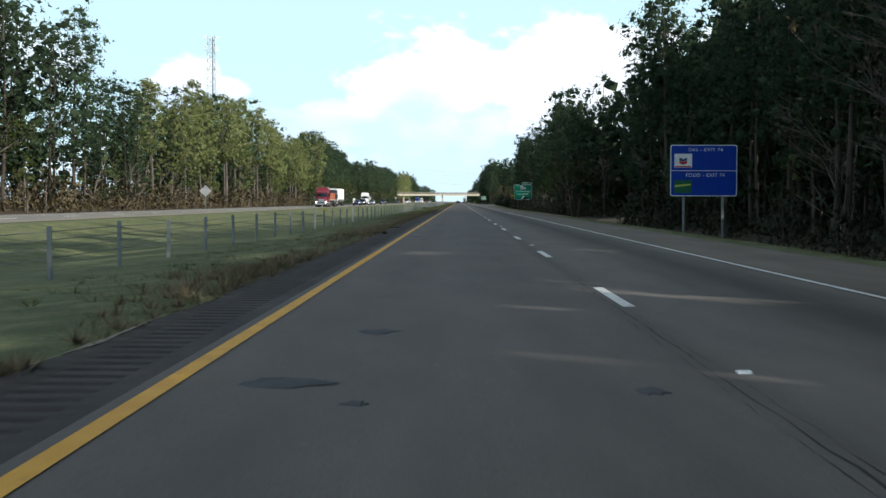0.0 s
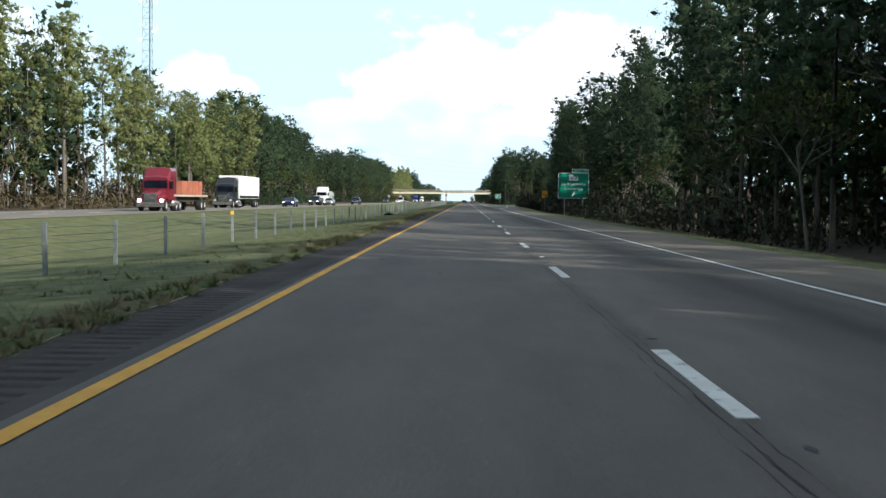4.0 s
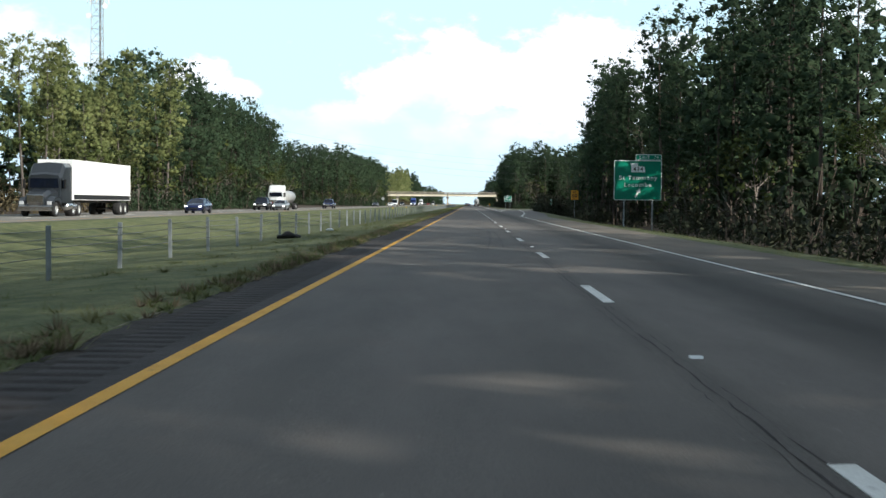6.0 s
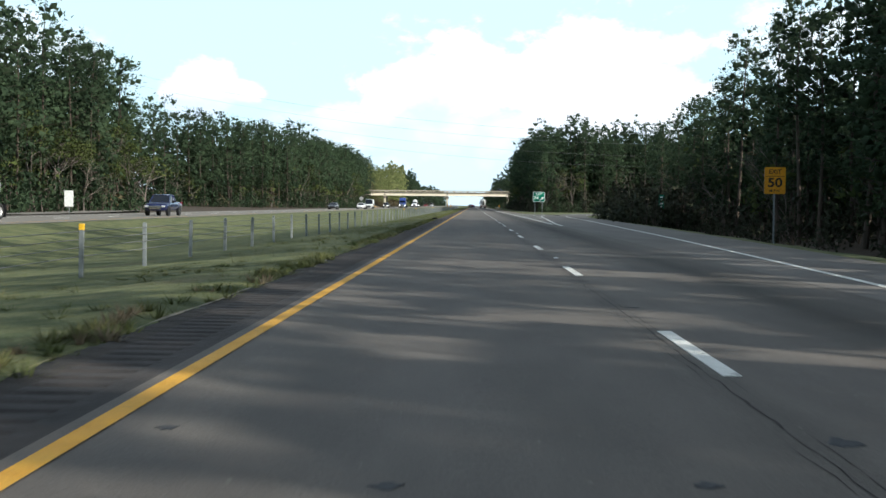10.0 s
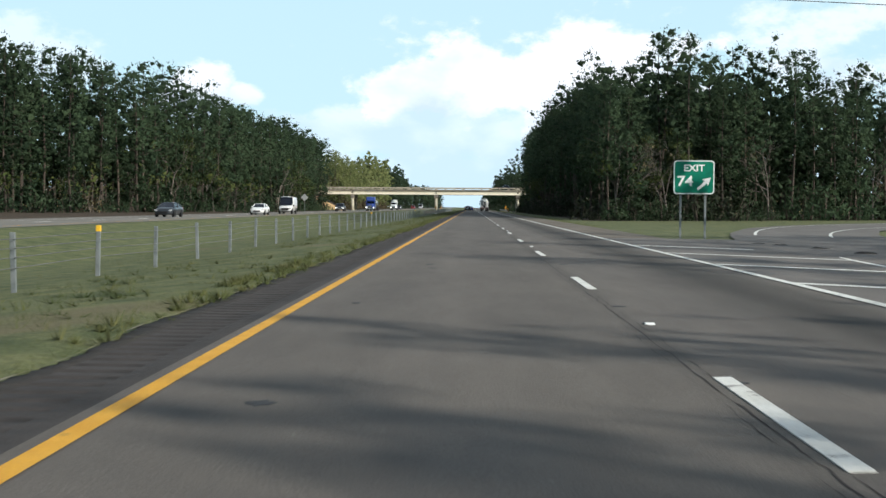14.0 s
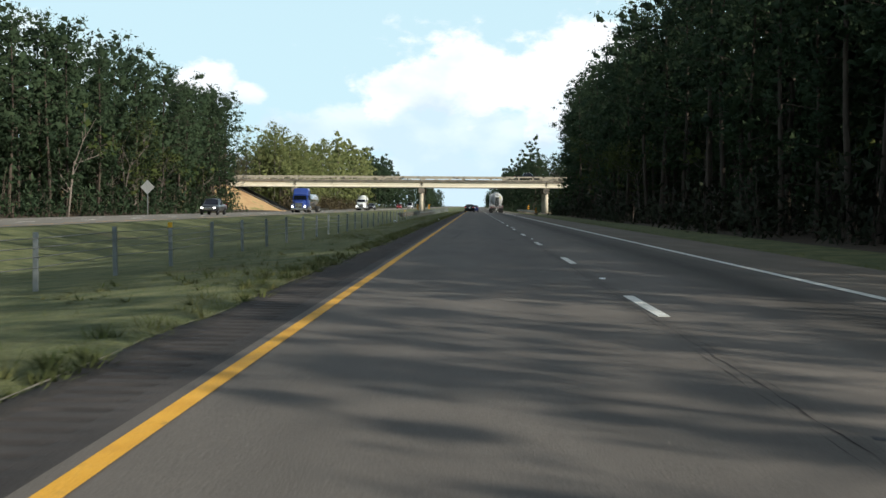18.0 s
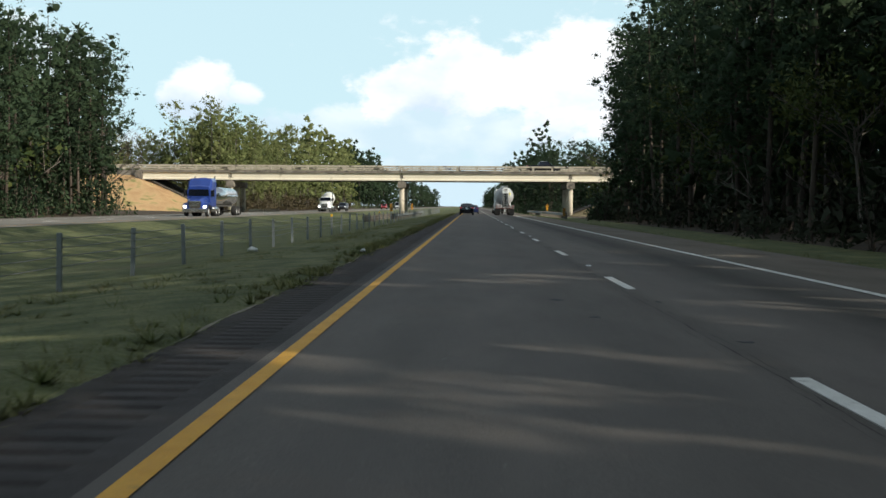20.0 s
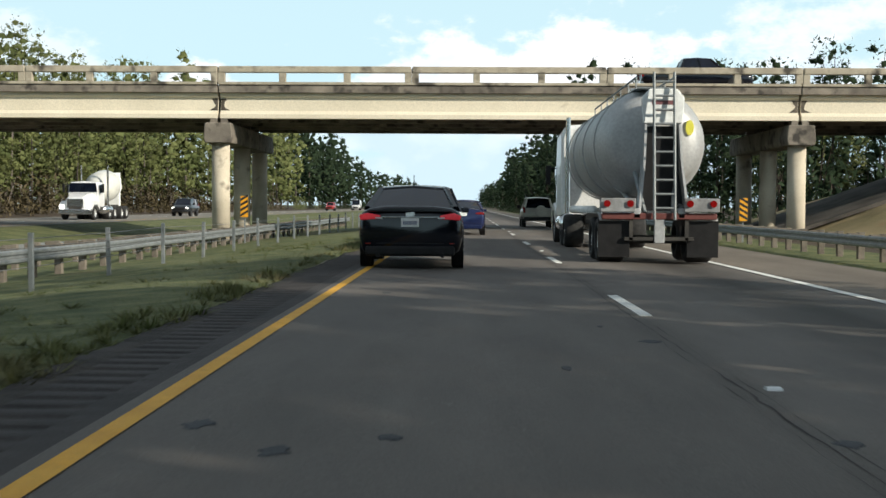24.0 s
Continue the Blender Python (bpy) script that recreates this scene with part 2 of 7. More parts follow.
GRASS_GROUND = surf("winter_grass_ground", (0.05, 0.07, 0.021), (0.14, 0.146, 0.058), 1.3, 0.95, 0.9, 13, grain=0.6, stain=((0.135, 0.115, 0.058), 0.16, 0.63))
DRY_BANK = surf("dry_tan_bank", (0.2, 0.165, 0.075), (0.34, 0.26, 0.14), 0.45, 0.95, 0.6, 12, stain=((0.3, 0.17, 0.08), 0.35, 0.58))
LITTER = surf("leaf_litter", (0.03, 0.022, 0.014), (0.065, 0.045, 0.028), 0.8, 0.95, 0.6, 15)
DIRT = surf("bare_orange_dirt", (0.36, 0.22, 0.11), (0.48, 0.33, 0.17), 0.5, 0.95, 0.5, 12, stain=((0.2, 0.19, 0.07), 0.5, 0.56))
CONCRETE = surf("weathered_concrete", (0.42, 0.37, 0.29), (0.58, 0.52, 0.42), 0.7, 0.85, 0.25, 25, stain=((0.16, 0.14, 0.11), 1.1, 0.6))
# lighter concrete for the front girder, the sun on it put into the colour
GIRDER = surf("sunlit_girder_concrete", (0.64, 0.58, 0.46), (0.74, 0.67, 0.54), 0.35, 0.8, 0.1, 20, stain=((0.42, 0.36, 0.27), 0.9, 0.66))
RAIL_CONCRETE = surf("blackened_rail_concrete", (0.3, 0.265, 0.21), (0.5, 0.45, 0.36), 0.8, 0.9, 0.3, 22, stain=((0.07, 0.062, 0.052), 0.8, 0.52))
# stained concrete, its colour also lowered for the shade below the deck
CONCRETE_DARK = surf("stained_shaded_concrete", (0.11, 0.097, 0.083), (0.26, 0.228, 0.19), 1.1, 0.9, 0.3, 25, stain=((0.05, 0.045, 0.04), 1.6, 0.54))
STEEL = surf("galvanised_steel", (0.17, 0.19, 0.2), (0.26, 0.28, 0.29), 4, 0.55, 0.05, 60, metal=0.35)
DARK_STEEL = surf("dull_steel", (0.12, 0.125, 0.13), (0.2, 0.2, 0.2), 4, 0.6, 0.05, 60, metal=0.4)
BARK = surf("pine_bark", (0.034, 0.027, 0.022), (0.082, 0.064, 0.051), 2.0, 0.95, 0.8, 14, stretch=(1, 1, 0.3), each=0.25)
BARK_GREY = surf("grey_bark", (0.08, 0.068, 0.06), (0.16, 0.138, 0.122), 2.0, 0.95, 0.6, 14, stretch=(1, 1, 0.3), each=0.2)
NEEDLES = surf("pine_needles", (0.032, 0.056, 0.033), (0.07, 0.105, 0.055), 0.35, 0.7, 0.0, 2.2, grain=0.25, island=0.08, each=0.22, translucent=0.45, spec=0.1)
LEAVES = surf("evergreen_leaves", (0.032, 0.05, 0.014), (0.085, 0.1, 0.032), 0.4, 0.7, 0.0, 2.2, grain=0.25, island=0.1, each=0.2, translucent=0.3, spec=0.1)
# brighter olive version of the needles, with sunlight mixed into the colour
LIT_FOLIAGE = surf("sunlit_pine_foliage", (0.12, 0.152, 0.058), (0.25, 0.272, 0.11), 0.3, 0.7, 0.0, 2.2, grain=0.25, island=0.1, each=0.15, translucent=0.4, spec=0.1)
RUSSET = surf("russet_dry_leaves", (0.06, 0.052, 0.027), (0.15, 0.12, 0.07), 0.4, 0.8, 0.0, 3, island=0.2, each=0.2, translucent=0.2, spec=0.15)
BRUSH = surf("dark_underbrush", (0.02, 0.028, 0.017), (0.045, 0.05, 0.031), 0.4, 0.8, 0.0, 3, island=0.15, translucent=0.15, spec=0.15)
BLADES = surf("grass_blades", (0.062, 0.092, 0.024), (0.165, 0.16, 0.066), 0.8, 0.8, 0.0, 2, island=0.3, stain=((0.18, 0.155, 0.082), 0.3, 0.58), translucent=0.12, spec=0.15)
DRY_BLADES = surf("dead_grass", (0.12, 0.095, 0.058), (0.24, 0.19, 0.12), 0.9, 0.85, 0.0, 2, island=0.3, translucent=0.12, spec=0.12)

# ---- mesh helpers ----


def link_mesh(name, bm, material, parent=None, label="", smooth=False):
    me = bpy.data.meshes.new(name)
    bm.to_mesh(me)
    bm.free()
    for m in material if isinstance(material, (list, tuple)) else [material]:
        me.materials.append(m)
    if smooth:
        me.polygons.foreach_set("use_smooth", [True] * len(me.polygons))
    ob = new(name, me)
    if parent:
        ob.parent = parent
    if label:
        ob["label"] = label
    return ob


def part(name, bm, material, parent, label="", smooth=False):
    return link_mesh(name, bm, material, parent, label, smooth)


def thing(name, label, category, group="", at=None):
    ob = tagged(new(name), label, category, group)
    ob.empty_display_size = 0.3
    if at is not None:
        ob.matrix_world = at
    return ob


def box(bm, x0, x1, y0, y1, z0, z1, bevel=0.0, mi=0):
    vs = [bm.verts.new((x, y, z)) for z in (z0, z1) for x, y in ((x0, y0), (x1, y0), (x1, y1), (x0, y1))]
    fs = [bm.faces.new([vs[i] for i in f]) for f in ((3, 2, 1, 0), (4, 5, 6, 7), (0, 1, 5, 4), (1, 2, 6, 5), (2, 3, 7, 6), (3, 0, 4, 7))]
    for f in fs:
        f.material_index = mi
    if bevel:
        es = {e for f in fs for e in f.edges}
        bmesh.ops.bevel(bm, geom=list(es), offset=bevel, segments=2, affect="EDGES", profile=0.5)
    return bm


def tube(bm, a, b, r0, r1=None, n=8, caps=True):
    a, b = Vector(a), Vector(b)
    r1 = r0 if r1 is None else r1
    q = (b - a).to_track_quat("Z", "Y")
    rings = []
    for p, r in ((a, r0), (b, r1)):
        rings.append([bm.verts.new(p + q @ Vector((r * math.cos(k * math.tau / n), r * math.sin(k * math.tau / n), 0))) for k in range(n)])
    for k in range(n):
        bm.faces.new((rings[0][k], rings[0][(k + 1) % n], rings[1][(k + 1) % n], rings[1][k]))
    if caps:
        bm.faces.new(rings[0][::-1])
        bm.faces.new(rings[1])
    return bm


def prism(bm, outline, axis, lo, hi, bevel=0.0):
    """Extrudes an outline of (u, v) pairs along x, y or z from lo to hi."""
    def at(u, v, w):
        return {"x": (w, u, v), "y": (u, w, v), "z": (u, v, w)}[axis]
    a = [bm.verts.new(at(u, v, lo)) for u, v in outline]
    b = [bm.verts.new(at(u, v, hi)) for u, v in outline]
    n = len(outline)
    fs = [bm.faces.new(a), bm.faces.new(b[::-1])]
    fs += [bm.faces.new((a[k], b[k], b[(k + 1) % n], a[(k + 1) % n])) for k in range(n)]
    bmesh.ops.recalc_face_normals(bm, faces=fs)
    if bevel:
        bmesh.ops.bevel(bm, geom=list({e for f in fs for e in f.edges}), offset=bevel, segments=2, affect="EDGES", profile=0.5)
    return bm


def loft(bm, rings, closed=True, ends=True):
    """Skins a list of rings, each a list of points."""
    vs = [[bm.verts.new(p) for p in r] for r in rings]
    n = len(rings[0])
    fs = []
    for a, b in zip(vs, vs[1:]):
        for k in range(n if closed else n - 1):
            fs.append(bm.faces.new((a[k], a[(k + 1) % n], b[(k + 1) % n], b[k])))
    if ends and closed:
        fs += [bm.faces.new(vs[0][::-1]), bm.faces.new(vs[-1])]
    bmesh.ops.recalc_face_normals(bm, faces=fs)
    return bm


def strip(name, pts_left, pts_right, material, lift=0.0, parent=None, label="", mi=None):
    """A ribbon between two lists of points."""
    bm = bmesh.new()
    a = [bm.verts.new((x, y, z + lift)) for x, y, z in pts_left]
    b = [bm.verts.new((x, y, z + lift)) for x, y, z in pts_right]
    for k in range(len(a) - 1):
        bm.faces.new((a[k], b[k], b[k + 1], a[k + 1]))
    return link_mesh(name, bm, material, parent, label)


def mesh_arrays(name, verts, tris, materials, mat_index=None, smooth=False, normals=None):
    """A mesh from arrays of points and triangles."""
    me = bpy.data.meshes.new(name)
    nv, nt = len(verts), len(tris)
    me.vertices.add(nv)
    me.vertices.foreach_set("co", np.asarray(verts, np.float32).ravel())
    me.loops.add(nt * 3)
    me.loops.foreach_set("vertex_index", np.asarray(tris, np.int32).ravel())
    me.polygons.add(nt)
    me.polygons.foreach_set("loop_start", np.arange(0, nt * 3, 3, dtype=np.int32))
    if mat_index is not None:
        me.polygons.foreach_set("material_index", np.asarray(mat_index, np.int32))
    if smooth:
        me.polygons.foreach_set("use_smooth", np.ones(nt, bool))
    for m in materials:
        me.materials.append(m)
    me.update(calc_edges=True)
    if normals is not None:
        me.polygons.foreach_set("use_smooth", np.ones(nt, bool))
        normals = np.asarray(normals, np.float32)
        me.normals_split_custom_set_from_vertices(normals / (np.linalg.norm(normals, axis=1)[:, None] + 1e-6))
    return me

# ---- the ground, the two carriageways and the ramp ----
FALL = 0.018  # fall of the pavement to the right
Y0, Y1 = -80.0, 2600.0
DASH_Y0, DASH_STEP, DASH_LEN, DASH_X = 12.95, 12.192, 3.05, 3.72
RAMP_LEFT = [(7.35, 398), (8.6, 429), (9.1, 440.5), (9.5, 450), (9.95, 463), (10.7, 477), (11.15, 483.5), (11.9, 490), (12.9, 499), (14.1, 507), (16.0, 518), (18.5, 530), (23.4, 547.5), (30, 563), (42, 582), (62, 603), (105, 630), (190, 668)]
RAMP_RIGHT = [(7.35, 318), (8.6, 340), (9.8, 362), (10.6, 380), (11.3, 400), (12.2, 421), (12.9, 440), (13.2, 452), (13.45, 465), (13.9, 476), (14.25, 483), (14.75, 490), (15.5, 497), (16.9, 505), (18.7, 514.5), (21.7, 526), (26.4, 540), (32, 552), (45, 570), (68, 590), (112, 614), (195, 646)]


def along(pts, y):
    """x at y on a line of (x, y) points, held at its ends."""
    xs, ys = zip(*pts)
    return float(np.interp(y, ys, xs))


def road_z(x):
    return -FALL * x


def profile(x):
    """The ground's height across the corridor."""
    return float(np.interp(x, [-400, -60, -42, -37, -34, -21.2, -20.8, -17, -12, -7, -3.2, -1.4, -1.0, 10.3, 10.6, 13, 17, 20, 26, 60, 400],
                           [0.6, 0.4, 0.0, -0.7, -0.06, -0.06, -0.03, -0.5, -0.95, -0.5, -0.12, 0.0, -0.05, -0.28, -0.2, -0.42, -1.0, -1.4, -1.1, 0.0, 0.4]))


def ground_height(x, y):
    z = profile(x)
    # the exit ramp lies on level ground beside the road
    if 300 < y < 900 and x > 9:
        right = along(RAMP_RIGHT, y) + 3.2
        if y > 318:
            blend = min(max((right + 5 - x) / 5, 0), 1) * min((y - 318) / 30, 1)
            z = z * (1 - blend) + (-0.31 if x < right + 0.2 else -0.26) * blend
            if x < right:
                z = min(z, -0.30 - 0.004 * (x - 9) if along(RAMP_LEFT, y) - 1.2 < x or y < 506 else -0.2)
    far = min(max((y - 900) / 500, 0), 1)
    bumps = noise.noise(Vector((x * 0.21, y * 0.13, 0))) * 0.07 + noise.noise(Vector((x * 0.9, y * 0.7, 3))) * 0.03
    off_road = x < -34.5 or -20.5 < x < -1.6 or x > 11.2
    if off_road and not (9 < x < along(RAMP_RIGHT, y) + 4 and 300 < y < 900):
        z += bumps * (1 - far)
    return z


def build_ground():
    xs = [-3000, -900, -400, -200, -120, -80, -60, -50, -45, -42, -40, -38.5, -37, -35.5, -34.4, -34, -28, -21.2, -20.8] + [-20 + k * 0.9 for k in range(21)] + [-1.4, -1.0, 3, 7, 9.5, 10.3, 10.6, 11.2] + [12 + k for k in range(16)] + [29, 32, 36, 40, 46, 54, 62, 72, 84, 100, 130, 180, 260, 400, 900, 3000]
    ys = [-3000, -400, -80] + [k * 2.5 for k in range(-10, 362)] + [910 + 12 * k for k in range(30)] + [1300 + 60 * k for k in range(22)] + [3500, 5000]
    co = np.array([(x, y, ground_height(x, y)) for y in ys for x in xs])
    nx = len(xs)
    quads = [(j * nx + i, j * nx + i + 1, (j + 1) * nx + i + 1, (j + 1) * nx + i) for j in range(len(ys) - 1) for i in range(nx - 1)]
    tris = [t for a, b, c, d in quads for t in ((a, b, c), (a, c, d))]
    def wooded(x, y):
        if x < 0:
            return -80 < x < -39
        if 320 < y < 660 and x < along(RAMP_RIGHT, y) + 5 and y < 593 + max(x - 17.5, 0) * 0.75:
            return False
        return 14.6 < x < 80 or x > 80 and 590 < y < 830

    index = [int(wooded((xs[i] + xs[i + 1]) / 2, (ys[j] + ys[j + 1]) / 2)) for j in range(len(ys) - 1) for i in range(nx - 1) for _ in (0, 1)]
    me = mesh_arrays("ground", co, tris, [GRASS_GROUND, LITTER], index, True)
    return tagged(new("ground", me), "olive and straw winter grass ground with leaf litter under the woods", "ground", kind="structure")


build_ground()


def ribbon_pts(x, ys, z=None):
    return [(x, y, road_z(x) if z is None else z) for y in ys]


YS = [Y0 + 20 * k for k in range(int((Y1 - Y0) / 20) + 1)]
road = strip("road", ribbon_pts(-0.16, YS), ribbon_pts(10.42, YS), ASPHALT)
tagged(road, "worn grey brown asphalt carriageway with two lanes", "road", kind="structure")
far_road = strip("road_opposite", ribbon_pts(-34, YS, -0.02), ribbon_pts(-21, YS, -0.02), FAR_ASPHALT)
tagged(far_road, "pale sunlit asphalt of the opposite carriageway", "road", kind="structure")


def build_shoulder():
    """The dark median shoulder with rumble grooves cut into it and a ragged outer edge."""
    verts, tris, index = [], [], []
    step, pan = 0.31, 0.15
    rows = []
    y = 0.0
    while y < 880:
        for dy, z in ((0, 0), (0.03, -0.011), (pan - 0.03, -0.011), (pan, 0)):
            rows.append((y + dy, z))
        y += step
    rnd = random.Random(4)
    rows = [(Y0, 0)] + rows + [(Y1, 0)]
    for y, z in rows:
        edge = -1.06 + 0.14 * noise.noise(Vector((y * 0.35, 2, 0))) + rnd.uniform(-0.03, 0.03)
        z0 = road_z(0)
        verts += [(edge, y, z0 - 0.045), (edge + 0.03, y, z0 + 0.012), (-0.82, y, z0 + 0.004), (-0.8, y, z0 + 0.004 + z), (-0.36, y, z0 + 0.002 + z), (-0.34, y, z0 + 0.002), (-0.16, y, z0)]
    for k in range(len(rows) - 1):
        for c in range(6):
            a = k * 7 + c
            tris += [(a, a + 1, a + 8), (a, a + 8, a + 7)]
            groove = c in (2, 3, 4) and rows[k][1] + rows[k + 1][1] < -0.008
            index += [1 if groove else 2 if c < 2 else 0] * 2
    me = mesh_arrays("shoulder_median", verts, tris, [SHOULDER, GROOVE, SHOULDER_EDGE], index)
    return tagged(new("shoulder_median", me), "dark stained asphalt shoulder with rumble strip grooves", "shoulder", kind="structure")


build_shoulder()


def build_sand_rim():
    """Pale sand washed up between shoulder and grass, in broken lengths."""
    left, right = [], []
    for k in range(4200):
        y = k * 0.2
        edge = -1.05 + 0.14 * noise.noise(Vector((y * 0.35, 2, 0)))
        w = max(0.0, 0.5 * noise.noise(Vector((y * 0.16, 31, 0))) + 0.35 * noise.noise(Vector((y * 1.1, 5, 0)))) * 0.16
        left.append((edge - 0.01 - w * 0.5, y, road_z(0) + 0.015))
        right.append((edge - 0.01 + w * 0.8, y, road_z(0) + 0.017))
    sand = surf("pale_sand", (0.15, 0.13, 0.1), (0.3, 0.265, 0.21), 6, 0.95, 0.4, 40)
    tagged(strip("sand_rim", left, right, sand), "pale sand washed along the shoulder's edge", "sand", kind="structure")


build_sand_rim()
sh_l, sh_r = [], []
for y in [Y0 + 4 * k for k in range(int((1100 - Y0) / 4))] + [1100, Y1]:
    if 300 < y < 900:
        continue
    e = 10.35 + 0.16 * noise.noise(Vector((y * 0.3, 9, 0)))
    sh_l.append((7.56, y, road_z(7.56) + 0.004))
    sh_r.append((e, y, road_z(e) + 0.006))
for tag_y, keep in (("near", lambda p: p[1] <= 300), ("far", lambda p: p[1] >= 900)):
    a, b = [p for p in sh_l if keep(p)], [p for p in sh_r if keep(p)]
    tagged(strip("shoulder_right", a, b, SHOULDER_PALE), "pale brown gravelly asphalt outer shoulder", "shoulder", kind="structure")
mid_y = [560 + 5 * k for k in range(69)]
tagged(strip("shoulder_right", [(7.56, y, road_z(7.56) + 0.004) for y in mid_y], [(10.3 + 0.16 * noise.noise(Vector((y * 0.3, 9, 0))), y, road_z(10.3) + 0.006) for y in mid_y], SHOULDER_PALE), "pale brown gravelly asphalt outer shoulder", "shoulder", kind="structure")


def build_ramp():
    ys = [300 + 2.0 * k for k in range(120)] + [540 + 3 * k for k in range(29)]
    left, right = [], []
    for y in ys:
        xl = 7.5 if y < 512 else max(along(RAMP_LEFT, y) - 1.3, 7.5)
        xr = along(RAMP_RIGHT, y) + 2.9
        z = lambda x: max(road_z(x), -0.30) + 0.005
        left.append((xl, y, z(xl)))
        right.append((max(xr, 10.4), y, z(xr)))
    ob = strip("ramp_exit", left, right, surf("ramp_asphalt", (0.118, 0.108, 0.1), (0.165, 0.151, 0.14), 0.6, 0.85, 0.3, 45, stretch=(1, 0.4, 1), stain=((0.1, 0.092, 0.086), 0.3, 0.6)))
    return tagged(ob, "worn asphalt exit ramp curving away into the woods", "exit ramp", kind="structure")


build_ramp()
fill_y = [510 + 5 * k for k in range(11)]
tagged(strip("shoulder_right", [(7.56, y, road_z(7.56) + 0.008) for y in fill_y], [(10.3 if y < 540 else 10.2, y, road_z(10.3) + 0.008) for y in fill_y], SHOULDER_PALE), "pale brown gravelly asphalt outer shoulder", "shoulder", kind="structure")

# ---- lane markings ----


def marking(name, left, right, material, label):
    return tagged(strip(name, left, right, material), label, "road marking", kind="structure")


MY = [Y0 + 4 * k for k in range(int((1000 - Y0) / 4))] + [1000, 1400, Y1]
wob = lambda y, s: 0.012 * noise.noise(Vector((y * 0.4, s, 0)))
drift = lambda y: float(np.interp(y, [140, 165, 290, 320], [0, -0.1, -0.07, 0]))
marking("line_yellow", [(-0.064 + drift(y) + wob(y, 1), y, road_z(0) + 0.006) for y in MY], [(0.064 + drift(y) + wob(y, 5), y, road_z(0) + 0.006) for y in MY], YELLOW, "yellow painted median edge line")
ry = [y for y in MY if y <= 320]
marking("line_white", [(7.30 + wob(y, 2), y, road_z(7.35) + 0.014) for y in ry], [(7.41 + wob(y, 6), y, road_z(7.35) + 0.014) for y in ry], WHITE, "white painted outer edge line")
ry = [y for y in MY if y >= 404]
marking("line_white", [(7.26 + wob(y, 2), y, road_z(7.35) + 0.014) for y in ry], [(7.44 + wob(y, 6), y, road_z(7.35) + 0.014) for y in ry], WHITE, "white painted outer edge line")
for line, nm in ((RAMP_LEFT, "line_ramp"), (RAMP_RIGHT, "line_ramp")):
    yy = [line[0][1] + 3 * k for k in range(int((line[-2][1] - line[0][1]) / 3))]
    px = [along(line, y) for y in yy]
    px = [sum(px[max(0, i - 3):i + 4]) / len(px[max(0, i - 3):i + 4]) for i in range(len(px))]
    zz = [max(road_z(x), -0.30) + 0.015 for x in px]
    marking(nm, [(x - 0.08, y, z) for x, y, z in zip(px, yy, zz)], [(x + 0.09, y, z) for x, y, z in zip(px, yy, zz)], WHITE, "white painted edge line of the exit ramp")
for k in range(11):
    y = 431.4 + 6.8 * k
    xr = along(RAMP_LEFT, y - 1.2) - 0.05
    pts = [7.45, (7.45 + xr) / 2, xr]
    z = lambda x: max(road_z(x), -0.30) + 0.016
    marking("gore_stripe", [(x, y + 0.24 - 0.5 * (x - 7.4), z(x)) for x in pts], [(x, y - 0.24 - 0.5 * (x - 7.4), z(x)) for x in pts], WHITE, "white painted diagonal gore stripe")
for x, m, lab in ((-22.4, YELLOW, "yellow edge line of the opposite carriageway"), (-30.2, WHITE, "white edge line of the opposite carriageway")):
    marking("line_opposite", [(x - 0.07, y, -0.014) for y in MY], [(x + 0.07, y, -0.014) for y in MY], m, lab)

ramp_in = [(-33.6, 420), (-36, 450), (-41, 480), (-50, 510), (-66, 532), (-95, 552), (-140, 565)]
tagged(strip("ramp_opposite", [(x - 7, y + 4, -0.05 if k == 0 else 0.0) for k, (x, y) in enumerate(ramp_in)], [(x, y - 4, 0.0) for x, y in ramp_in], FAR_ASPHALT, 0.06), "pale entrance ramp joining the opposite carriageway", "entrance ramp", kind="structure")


def build_track():
    near = []
    for k in range(41):
        f = k / 40
        x = 10.7 + 23 * f
        a = float(np.interp(x, [10.7, 13.5, 18, 25, 34], [117, 128, 140, 150, 159])) + 1.2 * noise.noise(Vector((x, 1, 0)))
        b = float(np.interp(x, [10.7, 14.5, 19, 26, 34], [151, 156, 164, 172, 179])) + 1.2 * noise.noise(Vector((x, 7, 0)))
        near.append([(x, a + (b - a) * u / 12, ground_height(x, a + (b - a) * u / 12) + (0.05 if 0 < u < 12 else -0.05)) for u in range(13)])
    bm = bmesh.new()
    loft(bm, near, closed=False)
    ob = link_mesh("dirt_track", bm, surf("tan_dirt", (0.16, 0.115, 0.07), (0.26, 0.195, 0.125), 0.6, 0.95, 0.4, 14), smooth=True)
    tagged(ob, "tan dirt track leading off into a clearing", "dirt track", kind="structure")


build_track()


def build_dashes():
    bm = bmesh.new()
    z = road_z(DASH_X)
    prism(bm, [(-0.065, 0), (0.07, 0.01), (0.066, DASH_LEN), (-0.07, DASH_LEN - 0.02)], "z", 0.002, 0.009)
    me = bpy.data.meshes.new("lane_dash")
    bm.to_mesh(me)
    bm.free()
    me.materials.append(WHITE)
    for k in range(-2, 120):
        ob = new("lane_dash", me)
        ob.location = (DASH_X + 0.012 * math.sin(k * 2.3), DASH_Y0 + DASH_STEP * k, z)
        tagged(ob, "white painted lane dash on asphalt", "road marking", "lane dashes", "structure")
    bm = bmesh.new()
    for k in range(-18, 130):
        y = -25.0 + DASH_STEP * k
        box(bm, -26.4, -26.27, y, y + 3.05, -0.018, -0.012)
    tagged(link_mesh("lane_dashes_opposite", bm, WHITE), "white painted lane dashes of the opposite carriageway", "road marking", kind="structure")


build_dashes()


